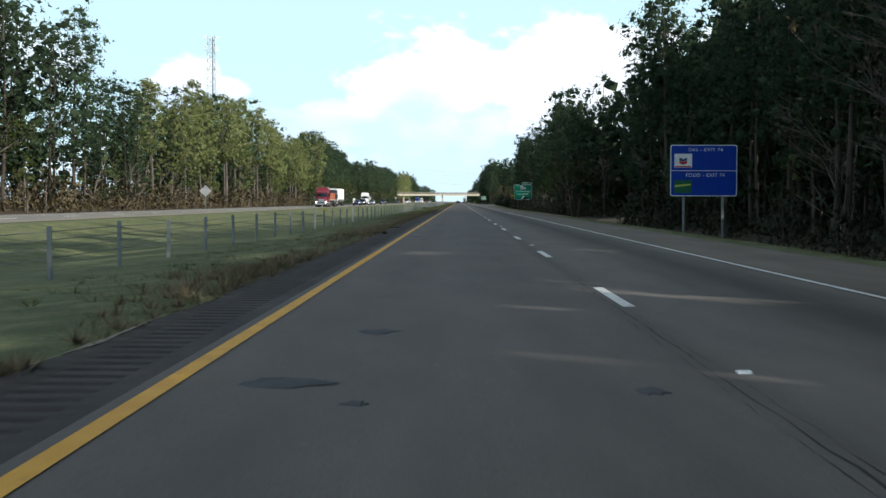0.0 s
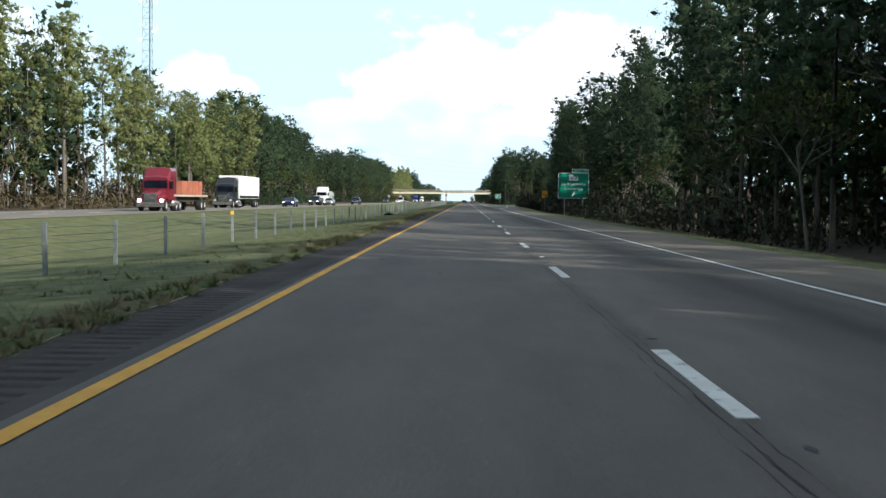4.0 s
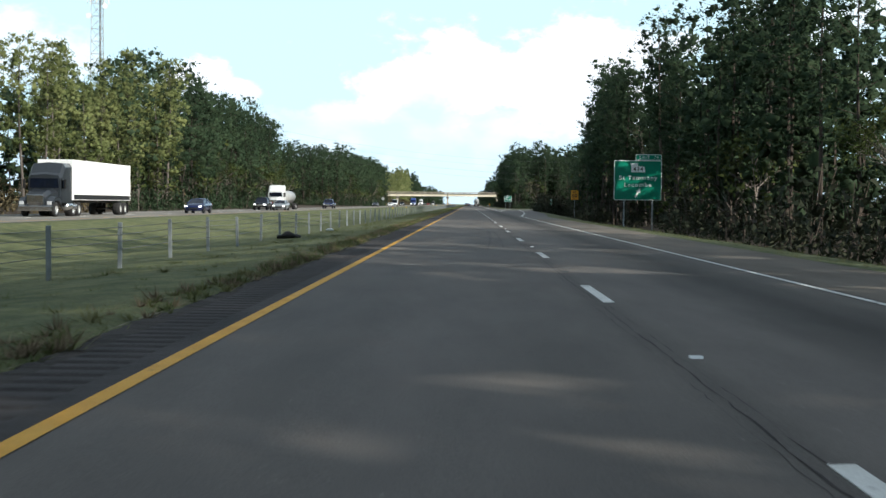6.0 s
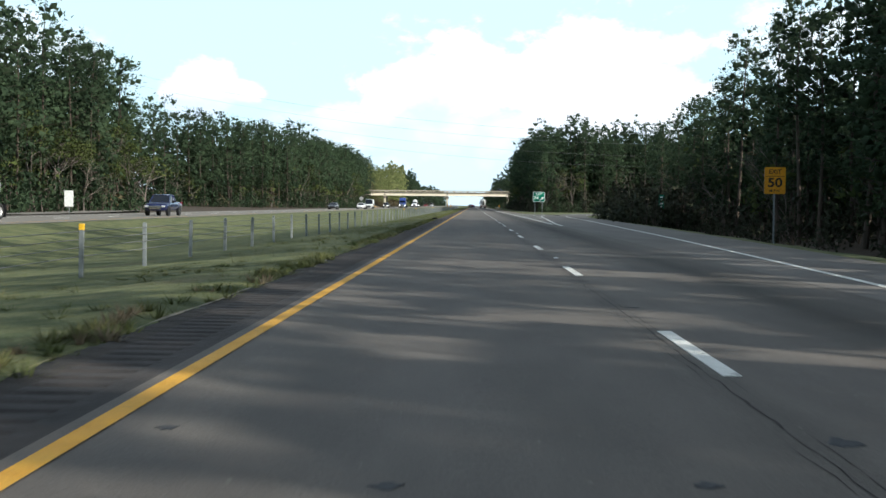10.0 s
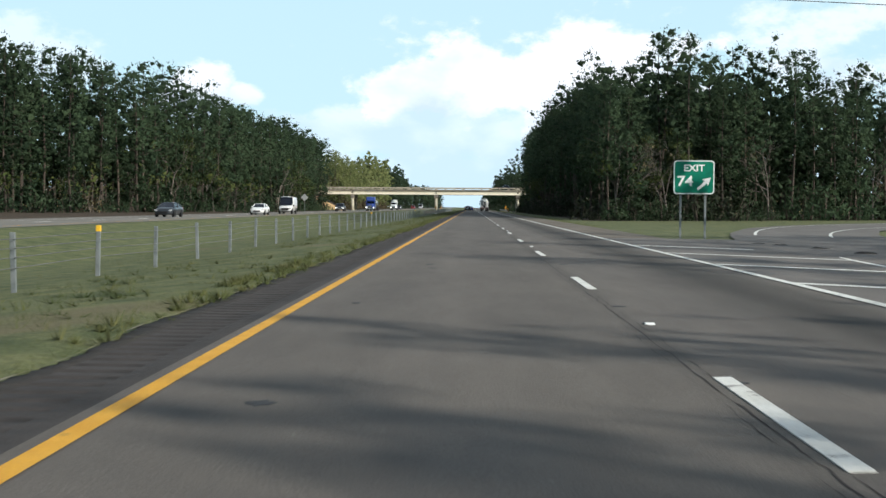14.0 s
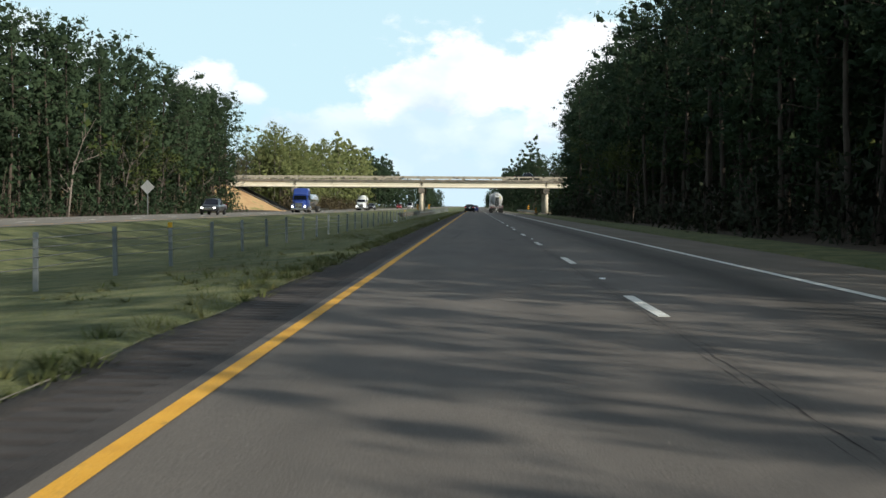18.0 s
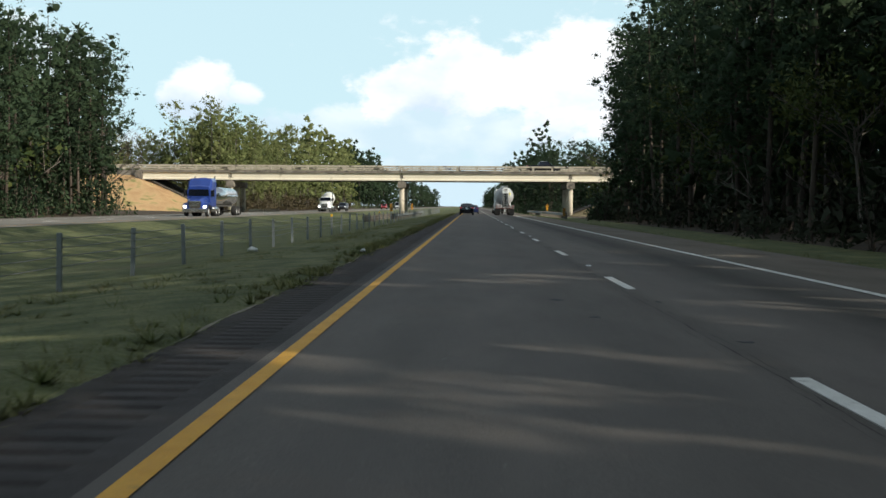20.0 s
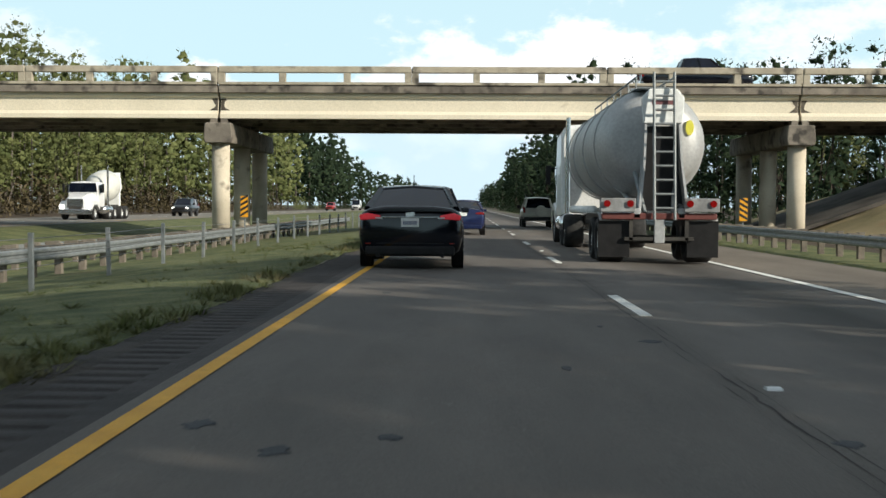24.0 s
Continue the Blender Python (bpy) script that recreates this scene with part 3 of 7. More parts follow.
def build_overpass():
    BY, BW = 861.6, 11.5   # near face and width
    piers = [-38.0, -10.0, 17.4]
    ends = [-52.4, 34.0]
    bridge = thing("overpass", "weathered concrete road overpass with post and beam railing", "bridge")
    spans = [ends[0]] + piers + [ends[1]]
    for a, b in zip(spans, spans[1:]):
        bm = bmesh.new()
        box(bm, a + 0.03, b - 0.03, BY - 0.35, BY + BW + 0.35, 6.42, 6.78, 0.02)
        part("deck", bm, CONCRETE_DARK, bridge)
        for y0, y1 in ((BY - 0.42, BY - 0.1), (BY + BW + 0.1, BY + BW + 0.42)):
            bm = bmesh.new()
            box(bm, a + 0.03, b - 0.03, y0, y1, 6.785, 6.92, 0.02)
            part("curb", bm, RAIL_CONCRETE, bridge)
        for g in range(5):
            y = BY + 0.12 + g * (BW - 0.5) / 4
            bm = bmesh.new()
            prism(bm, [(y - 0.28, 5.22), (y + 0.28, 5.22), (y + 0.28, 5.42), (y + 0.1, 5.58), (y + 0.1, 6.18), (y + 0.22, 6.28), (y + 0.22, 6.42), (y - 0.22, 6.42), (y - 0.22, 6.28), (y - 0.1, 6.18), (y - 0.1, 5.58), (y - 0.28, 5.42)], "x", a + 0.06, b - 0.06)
            # front girder in the sunlit tone, inner ones in the shaded tone
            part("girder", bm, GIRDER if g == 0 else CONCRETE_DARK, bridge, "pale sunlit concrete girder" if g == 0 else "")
    def post_mesh():
        bm = bmesh.new()
        box(bm, -0.16, 0.16, -0.14, 0.14, 0, 0.66, 0.02)
        return bm
    x = -10.0 - 9.15 * 6
    pm = None
    while x < 60:
        for face in (BY - 0.26, BY + BW + 0.26):
            for px in (x + 0.17, x + 3.05, x + 6.1, x + 9.15 - 0.17):
                if pm is None:
                    pm = part("railing_post", post_mesh(), RAIL_CONCRETE, bridge)
                    ob = pm
                else:
                    ob = new("railing_post", pm.data)
                    ob.parent = bridge
                ob.location = (px, face, 6.92)
            bm = bmesh.new()
            box(bm, x + 0.04, x + 9.11, face - 0.17, face + 0.17, 7.36, 7.66, 0.03)
            part("railing_beam", bm, RAIL_CONCRETE, bridge)
        x += 9.15
    for p in piers:
        bm = bmesh.new()
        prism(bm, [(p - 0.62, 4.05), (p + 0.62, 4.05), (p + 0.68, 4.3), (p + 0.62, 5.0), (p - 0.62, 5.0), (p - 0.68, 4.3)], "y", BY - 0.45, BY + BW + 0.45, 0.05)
        part("pier_cap", bm, CONCRETE_DARK, bridge, "water-stained concrete cap, darkened as in deep shade")
        for cy in (BY + 0.35, BY + BW / 2, BY + BW - 0.35):
            bm = bmesh.new()
            tube(bm, (p, cy, -0.8), (p, cy, 4.1), 0.43, n=24)
            part("column", bm, CONCRETE, bridge, "round concrete column", True)
        for s in (-1, 1):
            # soot and water stains by the joint
            bm = bmesh.new()
            rnd = random.Random(int(p * 10) + 3 * s)
            edge = [(p + s * 0.075, 5.6), (p + s * 0.075, 6.17)] + [(p + s * (w + rnd.uniform(0.0, 0.08)), 6.17 - k * 0.0814) for k, w in enumerate((0.3, 0.28, 0.22, 0.18, 0.16, 0.2, 0.3, 0.5))]
            prism(bm, edge if s > 0 else edge[::-1], "y", BY + 0.015, BY + 0.022)
            part("soot_stain", bm, surf("black_soot", (0.03, 0.027, 0.023), (0.14, 0.12, 0.095), 2.2, 0.95, 0.2), bridge, "black water stain on the girder")
        for s in (-0.25, 0.25):
            bm = bmesh.new()
            box(bm, p + s - 0.16, p + s + 0.16, BY - 0.15, BY + 0.35, 4.98, 5.24, 0.01)
            part("bearing_block", bm, CONCRETE_DARK, bridge)
    for e, s in ((ends[0], -1), (ends[1], 1)):
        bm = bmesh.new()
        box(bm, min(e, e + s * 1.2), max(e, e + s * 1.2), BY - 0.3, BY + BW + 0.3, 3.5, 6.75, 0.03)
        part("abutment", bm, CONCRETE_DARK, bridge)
    # embankments
    for e, s, m, lab in ((ends[0], -1, DIRT, "bare orange dirt embankment below the overpass"), (ends[1], 1, DRY_BANK, "dry tan grass embankment below the overpass")):
        toe = 12.5 if s < 0 else 17.5
        tops, toes, verts = [], [], []
        rings = []
        for u in range(14):
            h = u / 13
            inset = (1 - h) * toe
            x_in = e - s * inset * 1.0 + s * 0.4
            yn, yf = BY - 0.5 - inset * 0.9, BY + BW + 0.5 + inset * 0.9
            z = -0.35 + h * 6.4
            ring = []
            for k in range(25):
                a = k / 24
                # path: from far out along near side, round the nose, and back out
                out = e + s * 160
                if a < 0.4:
                    ring.append((out + (x_in + s * 3 - out) * (a / 0.4) ** 0.5, yn, z))
                elif a <= 0.6:
                    f = (a - 0.4) / 0.2
                    ring.append((x_in + s * 3 * (abs(f - 0.5) * 2) ** 3, yn + (yf - yn) * f, z))
                else:
                    ring.append((out + (x_in + s * 3 - out) * ((1 - a) / 0.4) ** 0.5, yf, z))
            rings.append([(x + 0.25 * noise.noise(Vector((x * .4, y * .4, z))), y + 0.3 * noise.noise(Vector((x * .3, y * .5, z + 4))), zz) for x, y, zz in ring])
        bm = bmesh.new()
        loft(bm, rings, closed=False)
        top = [bm.verts.new(p) for p in rings[-1]]
        bm.faces.new(top)
        bmesh.ops.recalc_face_normals(bm, faces=bm.faces)
        tagged(link_mesh("embankment", bm, m, smooth=False), lab, "embankment", kind="structure")
        bm = bmesh.new()
        box(bm, min(e, e + s * 160), max(e, e + s * 160), BY + 0.2, BY + BW - 0.2, 5.9, 6.72)
        tagged(link_mesh("road_crossing", bm, FAR_ASPHALT), "grey asphalt of the crossing road", "road", kind="structure")
    # paved strip down the slope under the bridge, the deck's shade in its colour
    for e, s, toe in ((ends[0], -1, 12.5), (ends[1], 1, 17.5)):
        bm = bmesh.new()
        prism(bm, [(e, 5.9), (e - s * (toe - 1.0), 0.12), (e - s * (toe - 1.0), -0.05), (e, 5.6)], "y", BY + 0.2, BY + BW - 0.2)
        tagged(link_mesh("slope_paving", bm, surf("shaded_slope_concrete", (0.04, 0.036, 0.032), (0.12, 0.105, 0.09), 0.6, 0.95, 0.3, 18)), "concrete slope paving toned dark like shade under the overpass", "slope paving", kind="structure")


build_overpass()

# ---- roadside things ----
CABLE_X = -5.9
SIGN_GREEN = surf("green_sign_sheeting", (0.0, 0.16, 0.095), (0.0, 0.19, 0.115), 1.5, 0.45, 0.0, 8)
SIGN_BLUE = surf("blue_sign_sheeting", (0.0, 0.03, 0.30), (0.0, 0.04, 0.38), 1.5, 0.45, 0.0, 8)
SIGN_YELLOW = surf("yellow_sign_sheeting", (0.62, 0.27, 0.01), (0.7, 0.33, 0.015), 1.5, 0.45, 0.0, 8)
SIGN_WHITE = surf("white_sign_sheeting", (0.72, 0.74, 0.74), (0.8, 0.82, 0.82), 1.5, 0.45, 0.0, 8)
SIGN_BLACK = surf("black_sign_paint", (0.015, 0.015, 0.015), (0.025, 0.025, 0.025), 2, 0.5, 0.0)
SIGN_BACK = surf("bare_aluminium", (0.36, 0.37, 0.38), (0.46, 0.47, 0.48), 2, 0.5, 0.0, 20, metal=0.4)
YELLOW_CAP = surf("yellow_reflector", (0.75, 0.42, 0.02), (0.8, 0.48, 0.03), 3, 0.4, 0.0)


def rounded(w, h, r, n=5):
    """Corner-rounded outline round the origin."""
    out = []
    for cx, cy, a0 in ((w / 2 - r, h / 2 - r, 0), (-w / 2 + r, h / 2 - r, 90), (-w / 2 + r, -h / 2 + r, 180), (w / 2 - r, -h / 2 + r, 270)):
        for k in range(n):
            a = radians(a0 + 90 * k / (n - 1))
            out.append((cx + r * math.cos(a), cy + r * math.sin(a)))
    return out


def plate_part(name, w, h, r, y0, y1, material, parent, x=0.0, z=0.0, label=""):
    bm = bmesh.new()
    prism(bm, [(x + u, z + v) for u, v in rounded(w, h, r)], "y", y0, y1)
    return part(name, bm, material, parent, label)


def lettering(body, size, material, parent, x, z, y, label="", bold=0.0, wide=1.0, gap=1.0):
    """Raised letters facing -y, made from the built-in font."""
    cu = bpy.data.curves.new("lettering", "FONT")
    cu.body, cu.size, cu.align_x, cu.align_y, cu.extrude, cu.offset = body, size, "CENTER", "CENTER", 0.002, bold
    cu.space_character = gap
    tmp = bpy.data.objects.new("lettering_source", cu)
    scene.collection.objects.link(tmp)
    me = bpy.data.meshes.new_from_object(tmp.evaluated_get(bpy.context.evaluated_depsgraph_get()))
    bpy.data.objects.remove(tmp)
    bpy.data.curves.remove(cu)
    me.transform(Matrix.Diagonal((wide, 1, 1, 1)))
    me.transform(pose(x, y, z, 90, 0, 0))
    me.materials.clear()
    me.materials.append(material)
    ob = new("lettering", me)
    ob.parent = parent
    if label:
        ob["label"] = label
    return ob


def bars(parent, material, specs, y):
    for x, z, w, h in specs:
        bm = bmesh.new()
        box(bm, x - w / 2, x + w / 2, y - 0.003, y, z - h / 2, z + h / 2)
        part("bar", bm, material, parent)


def arrow(parent, material, x, z, size, y, tilt=45.0):
    """A flat arrow; tilt is its angle above level."""
    shape = [(-0.55, -0.08), (0.15, -0.1), (0.12, -0.28), (0.62, 0.0), (0.12, 0.28), (0.15, 0.1), (-0.55, 0.08)]
    c, n = math.cos(radians(tilt)), math.sin(radians(tilt))
    bm = bmesh.new()
    prism(bm, [(x + size * (u * c - v * n), z + size * (u * n + v * c)) for u, v in shape], "y", y - 0.004, y)
    part("arrow", bm, material, parent)


def posts(parent, xs, base, top, r=0.06):
    for x, b in zip(xs, base):
        bm = bmesh.new()
        # wide-flange steel post
        prism(bm, [(x - r, -r), (x + r, -r), (x + r, -r + 0.018), (x + 0.012, -r + 0.018), (x + 0.012, r - 0.018), (x + r, r - 0.018), (x + r, r), (x - r, r), (x - r, r - 0.018), (x - 0.012, r - 0.018), (x - 0.012, -r + 0.018), (x - r, -r + 0.018)], "z", b, top)
        ob = part("post", bm, STEEL, parent, "galvanised steel post")
        ob.location.y = 0.12


def framed_sign(parent, w, h, z, face, rim, x=0.0):
    plate_part("panel", w, h, 0.16, -0.01, 0.03, SIGN_BACK, parent, x, z)
    plate_part("border", w - 0.02, h - 0.02, 0.15, -0.014, -0.01, rim, parent, x, z, "white rim")
    plate_part("face", w - 0.12, h - 0.12, 0.11, -0.018, -0.014, face, parent, x, z)


def build_signs():
    # services sign
    s = thing("services_sign", "blue highway services sign on two steel posts", "road sign", at=pose(18.65, 82.6, 0))
    framed_sign(s, 4.6, 3.55, 3.3, SIGN_BLUE, SIGN_WHITE)
    posts(s, (-1.35, 1.35), (-1.25, -1.55), 4.9, 0.07)
    bm = bmesh.new()
    box(bm, -2.22, 2.22, -0.022, -0.018, 3.27, 3.31)
    part("divider", bm, SIGN_WHITE, s)
    lettering("GAS - EXIT 74", 0.33, SIGN_WHITE, s, 0.1, 4.72, -0.02, bold=0.001, gap=1.2)
    lettering("FOOD - EXIT 74", 0.33, SIGN_WHITE, s, 0.1, 2.98, -0.02, bold=0.001, gap=1.16)
    plate_part("logo_panel", 1.22, 0.95, 0.05, -0.026, -0.018, SIGN_WHITE, s, -1.42, 3.98, "white logo panel")
    red, navy = paint("logo_red", (0.5, 0.03, 0.03), 0.5), paint("logo_navy", (0.02, 0.05, 0.2), 0.5)
    for z, m in ((4.08, navy), (3.88, red)):
        bm = bmesh.new()
        prism(bm, [(-1.68, z + 0.1), (-1.42, z), (-1.16, z + 0.1), (-1.16, z - 0.08), (-1.42, z - 0.18), (-1.68, z - 0.08)], "y", -0.03, -0.026)
        part("logo_chevron", bm, m, s)
    bars(s, red, [(-1.42, 3.57, 1.1, 0.08)], -0.03)
    plate_part("logo_panel", 1.22, 0.88, 0.05, -0.026, -0.018, paint("logo_green", (0.01, 0.12, 0.05), 0.5), s, -1.42, 2.2, "green logo panel")
    bm = bmesh.new()
    prism(bm, [(-1.98, 2.14), (-0.9, 2.28), (-0.86, 2.4), (-1.98, 2.3)], "y", -0.03, -0.026)
    part("logo_band", bm, paint("logo_lime", (0.45, 0.55, 0.1), 0.5), s)
    # guide sign
    s = thing("exit_guide_sign", "green exit guide sign on two steel posts", "road sign", at=pose(18.35, 310.7, 0))
    framed_sign(s, 4.62, 3.86, 3.56, SIGN_GREEN, SIGN_WHITE)
    plate_part("exit_tab", 2.5, 0.56, 0.08, -0.008, 0.03, SIGN_WHITE, s, 1.02, 5.8, "green exit number tab")
    plate_part("exit_tab_face", 2.4, 0.46, 0.06, -0.016, -0.008, SIGN_GREEN, s, 1.02, 5.8)
    posts(s, (-1.3,), (-1.25,), 5.3, 0.07)
    posts(s, (1.45,), (-1.6,), 6.0, 0.07)
    lettering("EXIT  74", 0.4, SIGN_WHITE, s, 1.05, 5.8, -0.018, bold=0.0, wide=1.1, gap=1.2)
    bm = bmesh.new()
    prism(bm, [(-0.72, 5.22), (-0.02, 5.22), (0.02, 4.92), (0.62, 4.9), (0.68, 4.62), (0.72, 4.34), (-0.66, 4.34), (-0.62, 4.75)], "y", -0.022, -0.018)
    part("state_shield", bm, SIGN_WHITE, s, "white state-shaped route shield")
    lettering("434", 0.62, SIGN_BLACK, s, 0.02, 4.62, -0.024, bold=0.004, gap=1.1)
    lettering("St Tammany", 0.56, SIGN_WHITE, s, 0.02, 3.8, -0.02, bold=0.006, wide=1.08, gap=1.24)
    lettering("Lacombe", 0.56, SIGN_WHITE, s, 0.0, 3.12, -0.02, bold=0.006, wide=1.08, gap=1.24)
    arrow(s, SIGN_WHITE, 0.0, 2.3, 0.86, -0.018, 62.0)
    # exit speed sign
    s = thing("exit_speed_sign", "yellow exit advisory speed sign on a steel post", "road sign", at=pose(19.35, 391.8, 0))
    plate_part("panel", 1.22, 1.55, 0.06, -0.01, 0.02, SIGN_BACK, s, 0, 2.74)
    plate_part("face", 1.22, 1.55, 0.06, -0.016, -0.01, SIGN_YELLOW, s, 0, 2.74)
    bars(s, SIGN_BLACK, [(0, 2.98, 1.1, 0.025)], -0.017)
    lettering("EXIT", 0.36, SIGN_BLACK, s, 0, 3.24, -0.018, bold=0.006)
    lettering("50", 0.72, SIGN_BLACK, s, 0, 2.6, -0.018, bold=0.018, wide=1.2)
    lettering("M.P.H.", 0.24, SIGN_BLACK, s, 0, 2.14, -0.018, bold=0.004)
    posts(s, (0,), (-1.5,), 3.4, 0.045)
    # milepost
    s = thing("mile_marker", "narrow green mile marker sign on a thin post", "road sign", at=pose(17.7, 423.2, 0))
    plate_part("face", 0.42, 1.25, 0.04, -0.012, 0.012, SIGN_GREEN, s, 0, 1.55)
    bars(s, SIGN_WHITE, [(0, 1.98, 0.3, 0.08), (0, 1.72, 0.12, 0.2), (0, 1.42, 0.28, 0.12), (0, 1.14, 0.14, 0.2)], -0.013)
    posts(s, (0,), (-1.2,), 2.1, 0.03)
    # gore exit sign
    s = thing("gore_exit_sign", "green gore exit sign on two thin steel posts", "road sign", at=pose(12.4, 515.6, 0))
    framed_sign(s, 1.92, 1.6, 2.6, SIGN_GREEN, SIGN_WHITE)
    posts(s, (-0.6, 0.56), (-0.45, -0.45), 3.2, 0.045)
    lettering("EXIT", 0.44, SIGN_WHITE, s, 0.0, 3.02, -0.02, bold=0.01, wide=1.1)
    lettering("74", 0.66, SIGN_WHITE, s, -0.42, 2.4, -0.02, bold=0.014, wide=1.15)
    arrow(s, SIGN_WHITE, 0.46, 2.3, 0.72, -0.018, 42.0)
    # backs of signs for the opposite carriageway
    for x, y, z in ((-35.0, 173.7, 2.55), (-37.0, 738.6, 3.15)):
        s = thing("diamond_sign", "diamond warning sign seen from its bare metal back", "road sign", "diamond signs", pose(x, y, 0))
        bm = bmesh.new()
        prism(bm, [(0, z - 0.85), (0.85, z), (0, z + 0.85), (-0.85, z)], "y", 0, 0.02)
        part("panel", bm, SIGN_BACK, s)
        posts(s, (0,), (-1.3,), z + 0.6, 0.045)
    s = thing("rectangular_sign", "upright rectangular sign seen from its pale back", "road sign", at=pose(-36.0, 433.3, 0))
    plate_part("panel", 0.85, 1.5, 0.05, 0, 0.02, SIGN_WHITE, s, 0, 1.4)
    posts(s, (0,), (-1.3,), 2.1, 0.045)
    # striped object markers at the piers and the guardrail ends
    for x, y, base, flip in ((-8.15, 858.0, -0.3, 1), (13.2, 854.4, -0.3, -1), (12.6, 811.8, -0.85, -1), (-8.7, 817.0, -0.4, 1)):
        s = thing("object_marker", "black and yellow striped hazard marker on a short post", "road sign", "hazard markers", pose(x, y, 0))
        plate_part("panel", 0.34, 0.95, 0.02, -0.008, 0.008, SIGN_YELLOW, s, 0, base + 1.35)
        for k in range(4):
            z = base + 1.0 + k * 0.23
            bm = bmesh.new()
            prism(bm, [(-0.17, z - 0.1 * flip), (0.17, z + 0.1 * flip), (0.17, z + 0.1 * flip + 0.11), (-0.17, z - 0.1 * flip + 0.11)], "y", -0.012, -0.008)
            part("stripe", bm, SIGN_BLACK, s)
        posts(s, (0,), (base - 0.3,), base + 1.7, 0.03)


build_signs()


def build_cable_barrier():
    barrier = thing("cable_barrier", "galvanised cable barrier with slim posts along the grass median", "barrier")
    bm = bmesh.new()
    box(bm, -0.045, 0.045, -0.032, 0.032, 0, 1.08, 0.008)
    me = bpy.data.meshes.new("barrier_post")
    bm.to_mesh(me)
    bm.free()
    me.materials.append(STEEL)
    bm = bmesh.new()
    box(bm, -0.05, 0.05, -0.037, 0.037, 1.0, 1.13, 0.01)
    cap = bpy.data.meshes.new("reflector_cap")
    bm.to_mesh(cap)
    bm.free()
    cap.materials.append(YELLOW_CAP)
    rnd = random.Random(3)
    ys = [3.3 + 4.619 * k for k in range(0, 204)]
    capped = {14, 20, 36, 68, 74, 98, 104, 119, 135, 157, 164}
    for k, y in enumerate(ys):
        ob = new("barrier_post", me)
        ob.parent = barrier
        z = ground_height(CABLE_X, y) - 0.05
        ob.matrix_local = pose(CABLE_X, y, z, rnd.uniform(-1.2, 1.2), rnd.uniform(-1.5, 1.5), rnd.uniform(-6, 6))
        if k in capped:
            c = new("reflector_cap", cap)
            c.parent = ob
    for h in (0.42, 0.6, 0.76, 0.92):
        bm = bmesh.new()
        prev = None
        for k, y in enumerate(ys):
            p = (CABLE_X + 0.055 * (1 if k % 2 else -1), y, ground_height(CABLE_X, y) + h)
            if prev:
                tube(bm, prev, p, 0.008, n=4, caps=False)
            prev = p
        part("cable", bm, DARK_STEEL, barrier, "steel wire cable")


build_cable_barrier()


def w_beam(bm, x, y0, y1, z, side):
    """A corrugated guardrail beam along y."""
    out = [(0, -0.155), (0.045, -0.12), (0.045, -0.06), (0.0, -0.02), (0.0, 0.02), (0.045, 0.06), (0.045, 0.12), (0, 0.155), (-0.012, 0.155), (-0.012, -0.155)]
    prism(bm, [(x + side * u, z + v) for u, v in out], "y", y0, y1)


def build_guardrail(label, x, y0, y1, side, group="guardrails"):
    rail = thing("guardrail", label, "guardrail", group)
    y = y0
    while y < y1 - 0.1:
        bm = bmesh.new()
        e = min(y + 3.81, y1)
        za, zb = ground_height(x, y) + 0.55, ground_height(x, e) + 0.55
        w_beam(bm, x, y, e + 0.02, (za + zb) / 2, side)
        part("beam", bm, STEEL, rail)
        y = e
    y = y0
    wood = surf("weathered_timber", (0.11, 0.095, 0.078), (0.2, 0.175, 0.145), 2, 0.9, 0.4, 20)
    while y < y1:
        g = ground_height(x, y)
        bm = bmesh.new()
        box(bm, x - side * 0.4 - 0.09, x - side * 0.4 + 0.09, y - 0.09, y + 0.09, g - 0.2, g + 0.76, 0.012)
        post = part("post", bm, wood, rail, "weathered timber post")
        bm = bmesh.new()
        lo, hi = sorted((x - side * 0.31, x - side * 0.015))
        box(bm, lo, hi, y - 0.08, y + 0.08, g + 0.38, g + 0.74, 0.01)
        part("spacer_block", bm, wood, post)
        y += 1.905


build_guardrail("galvanised guardrail on timber posts before the median pier", -8.3, 818, 908, 1)
build_guardrail("galvanised guardrail facing the opposite carriageway", -12.4, 818, 908, -1)
build_guardrail("galvanised guardrail along the outer shoulder at the overpass", 12.5, 812, 905, -1)


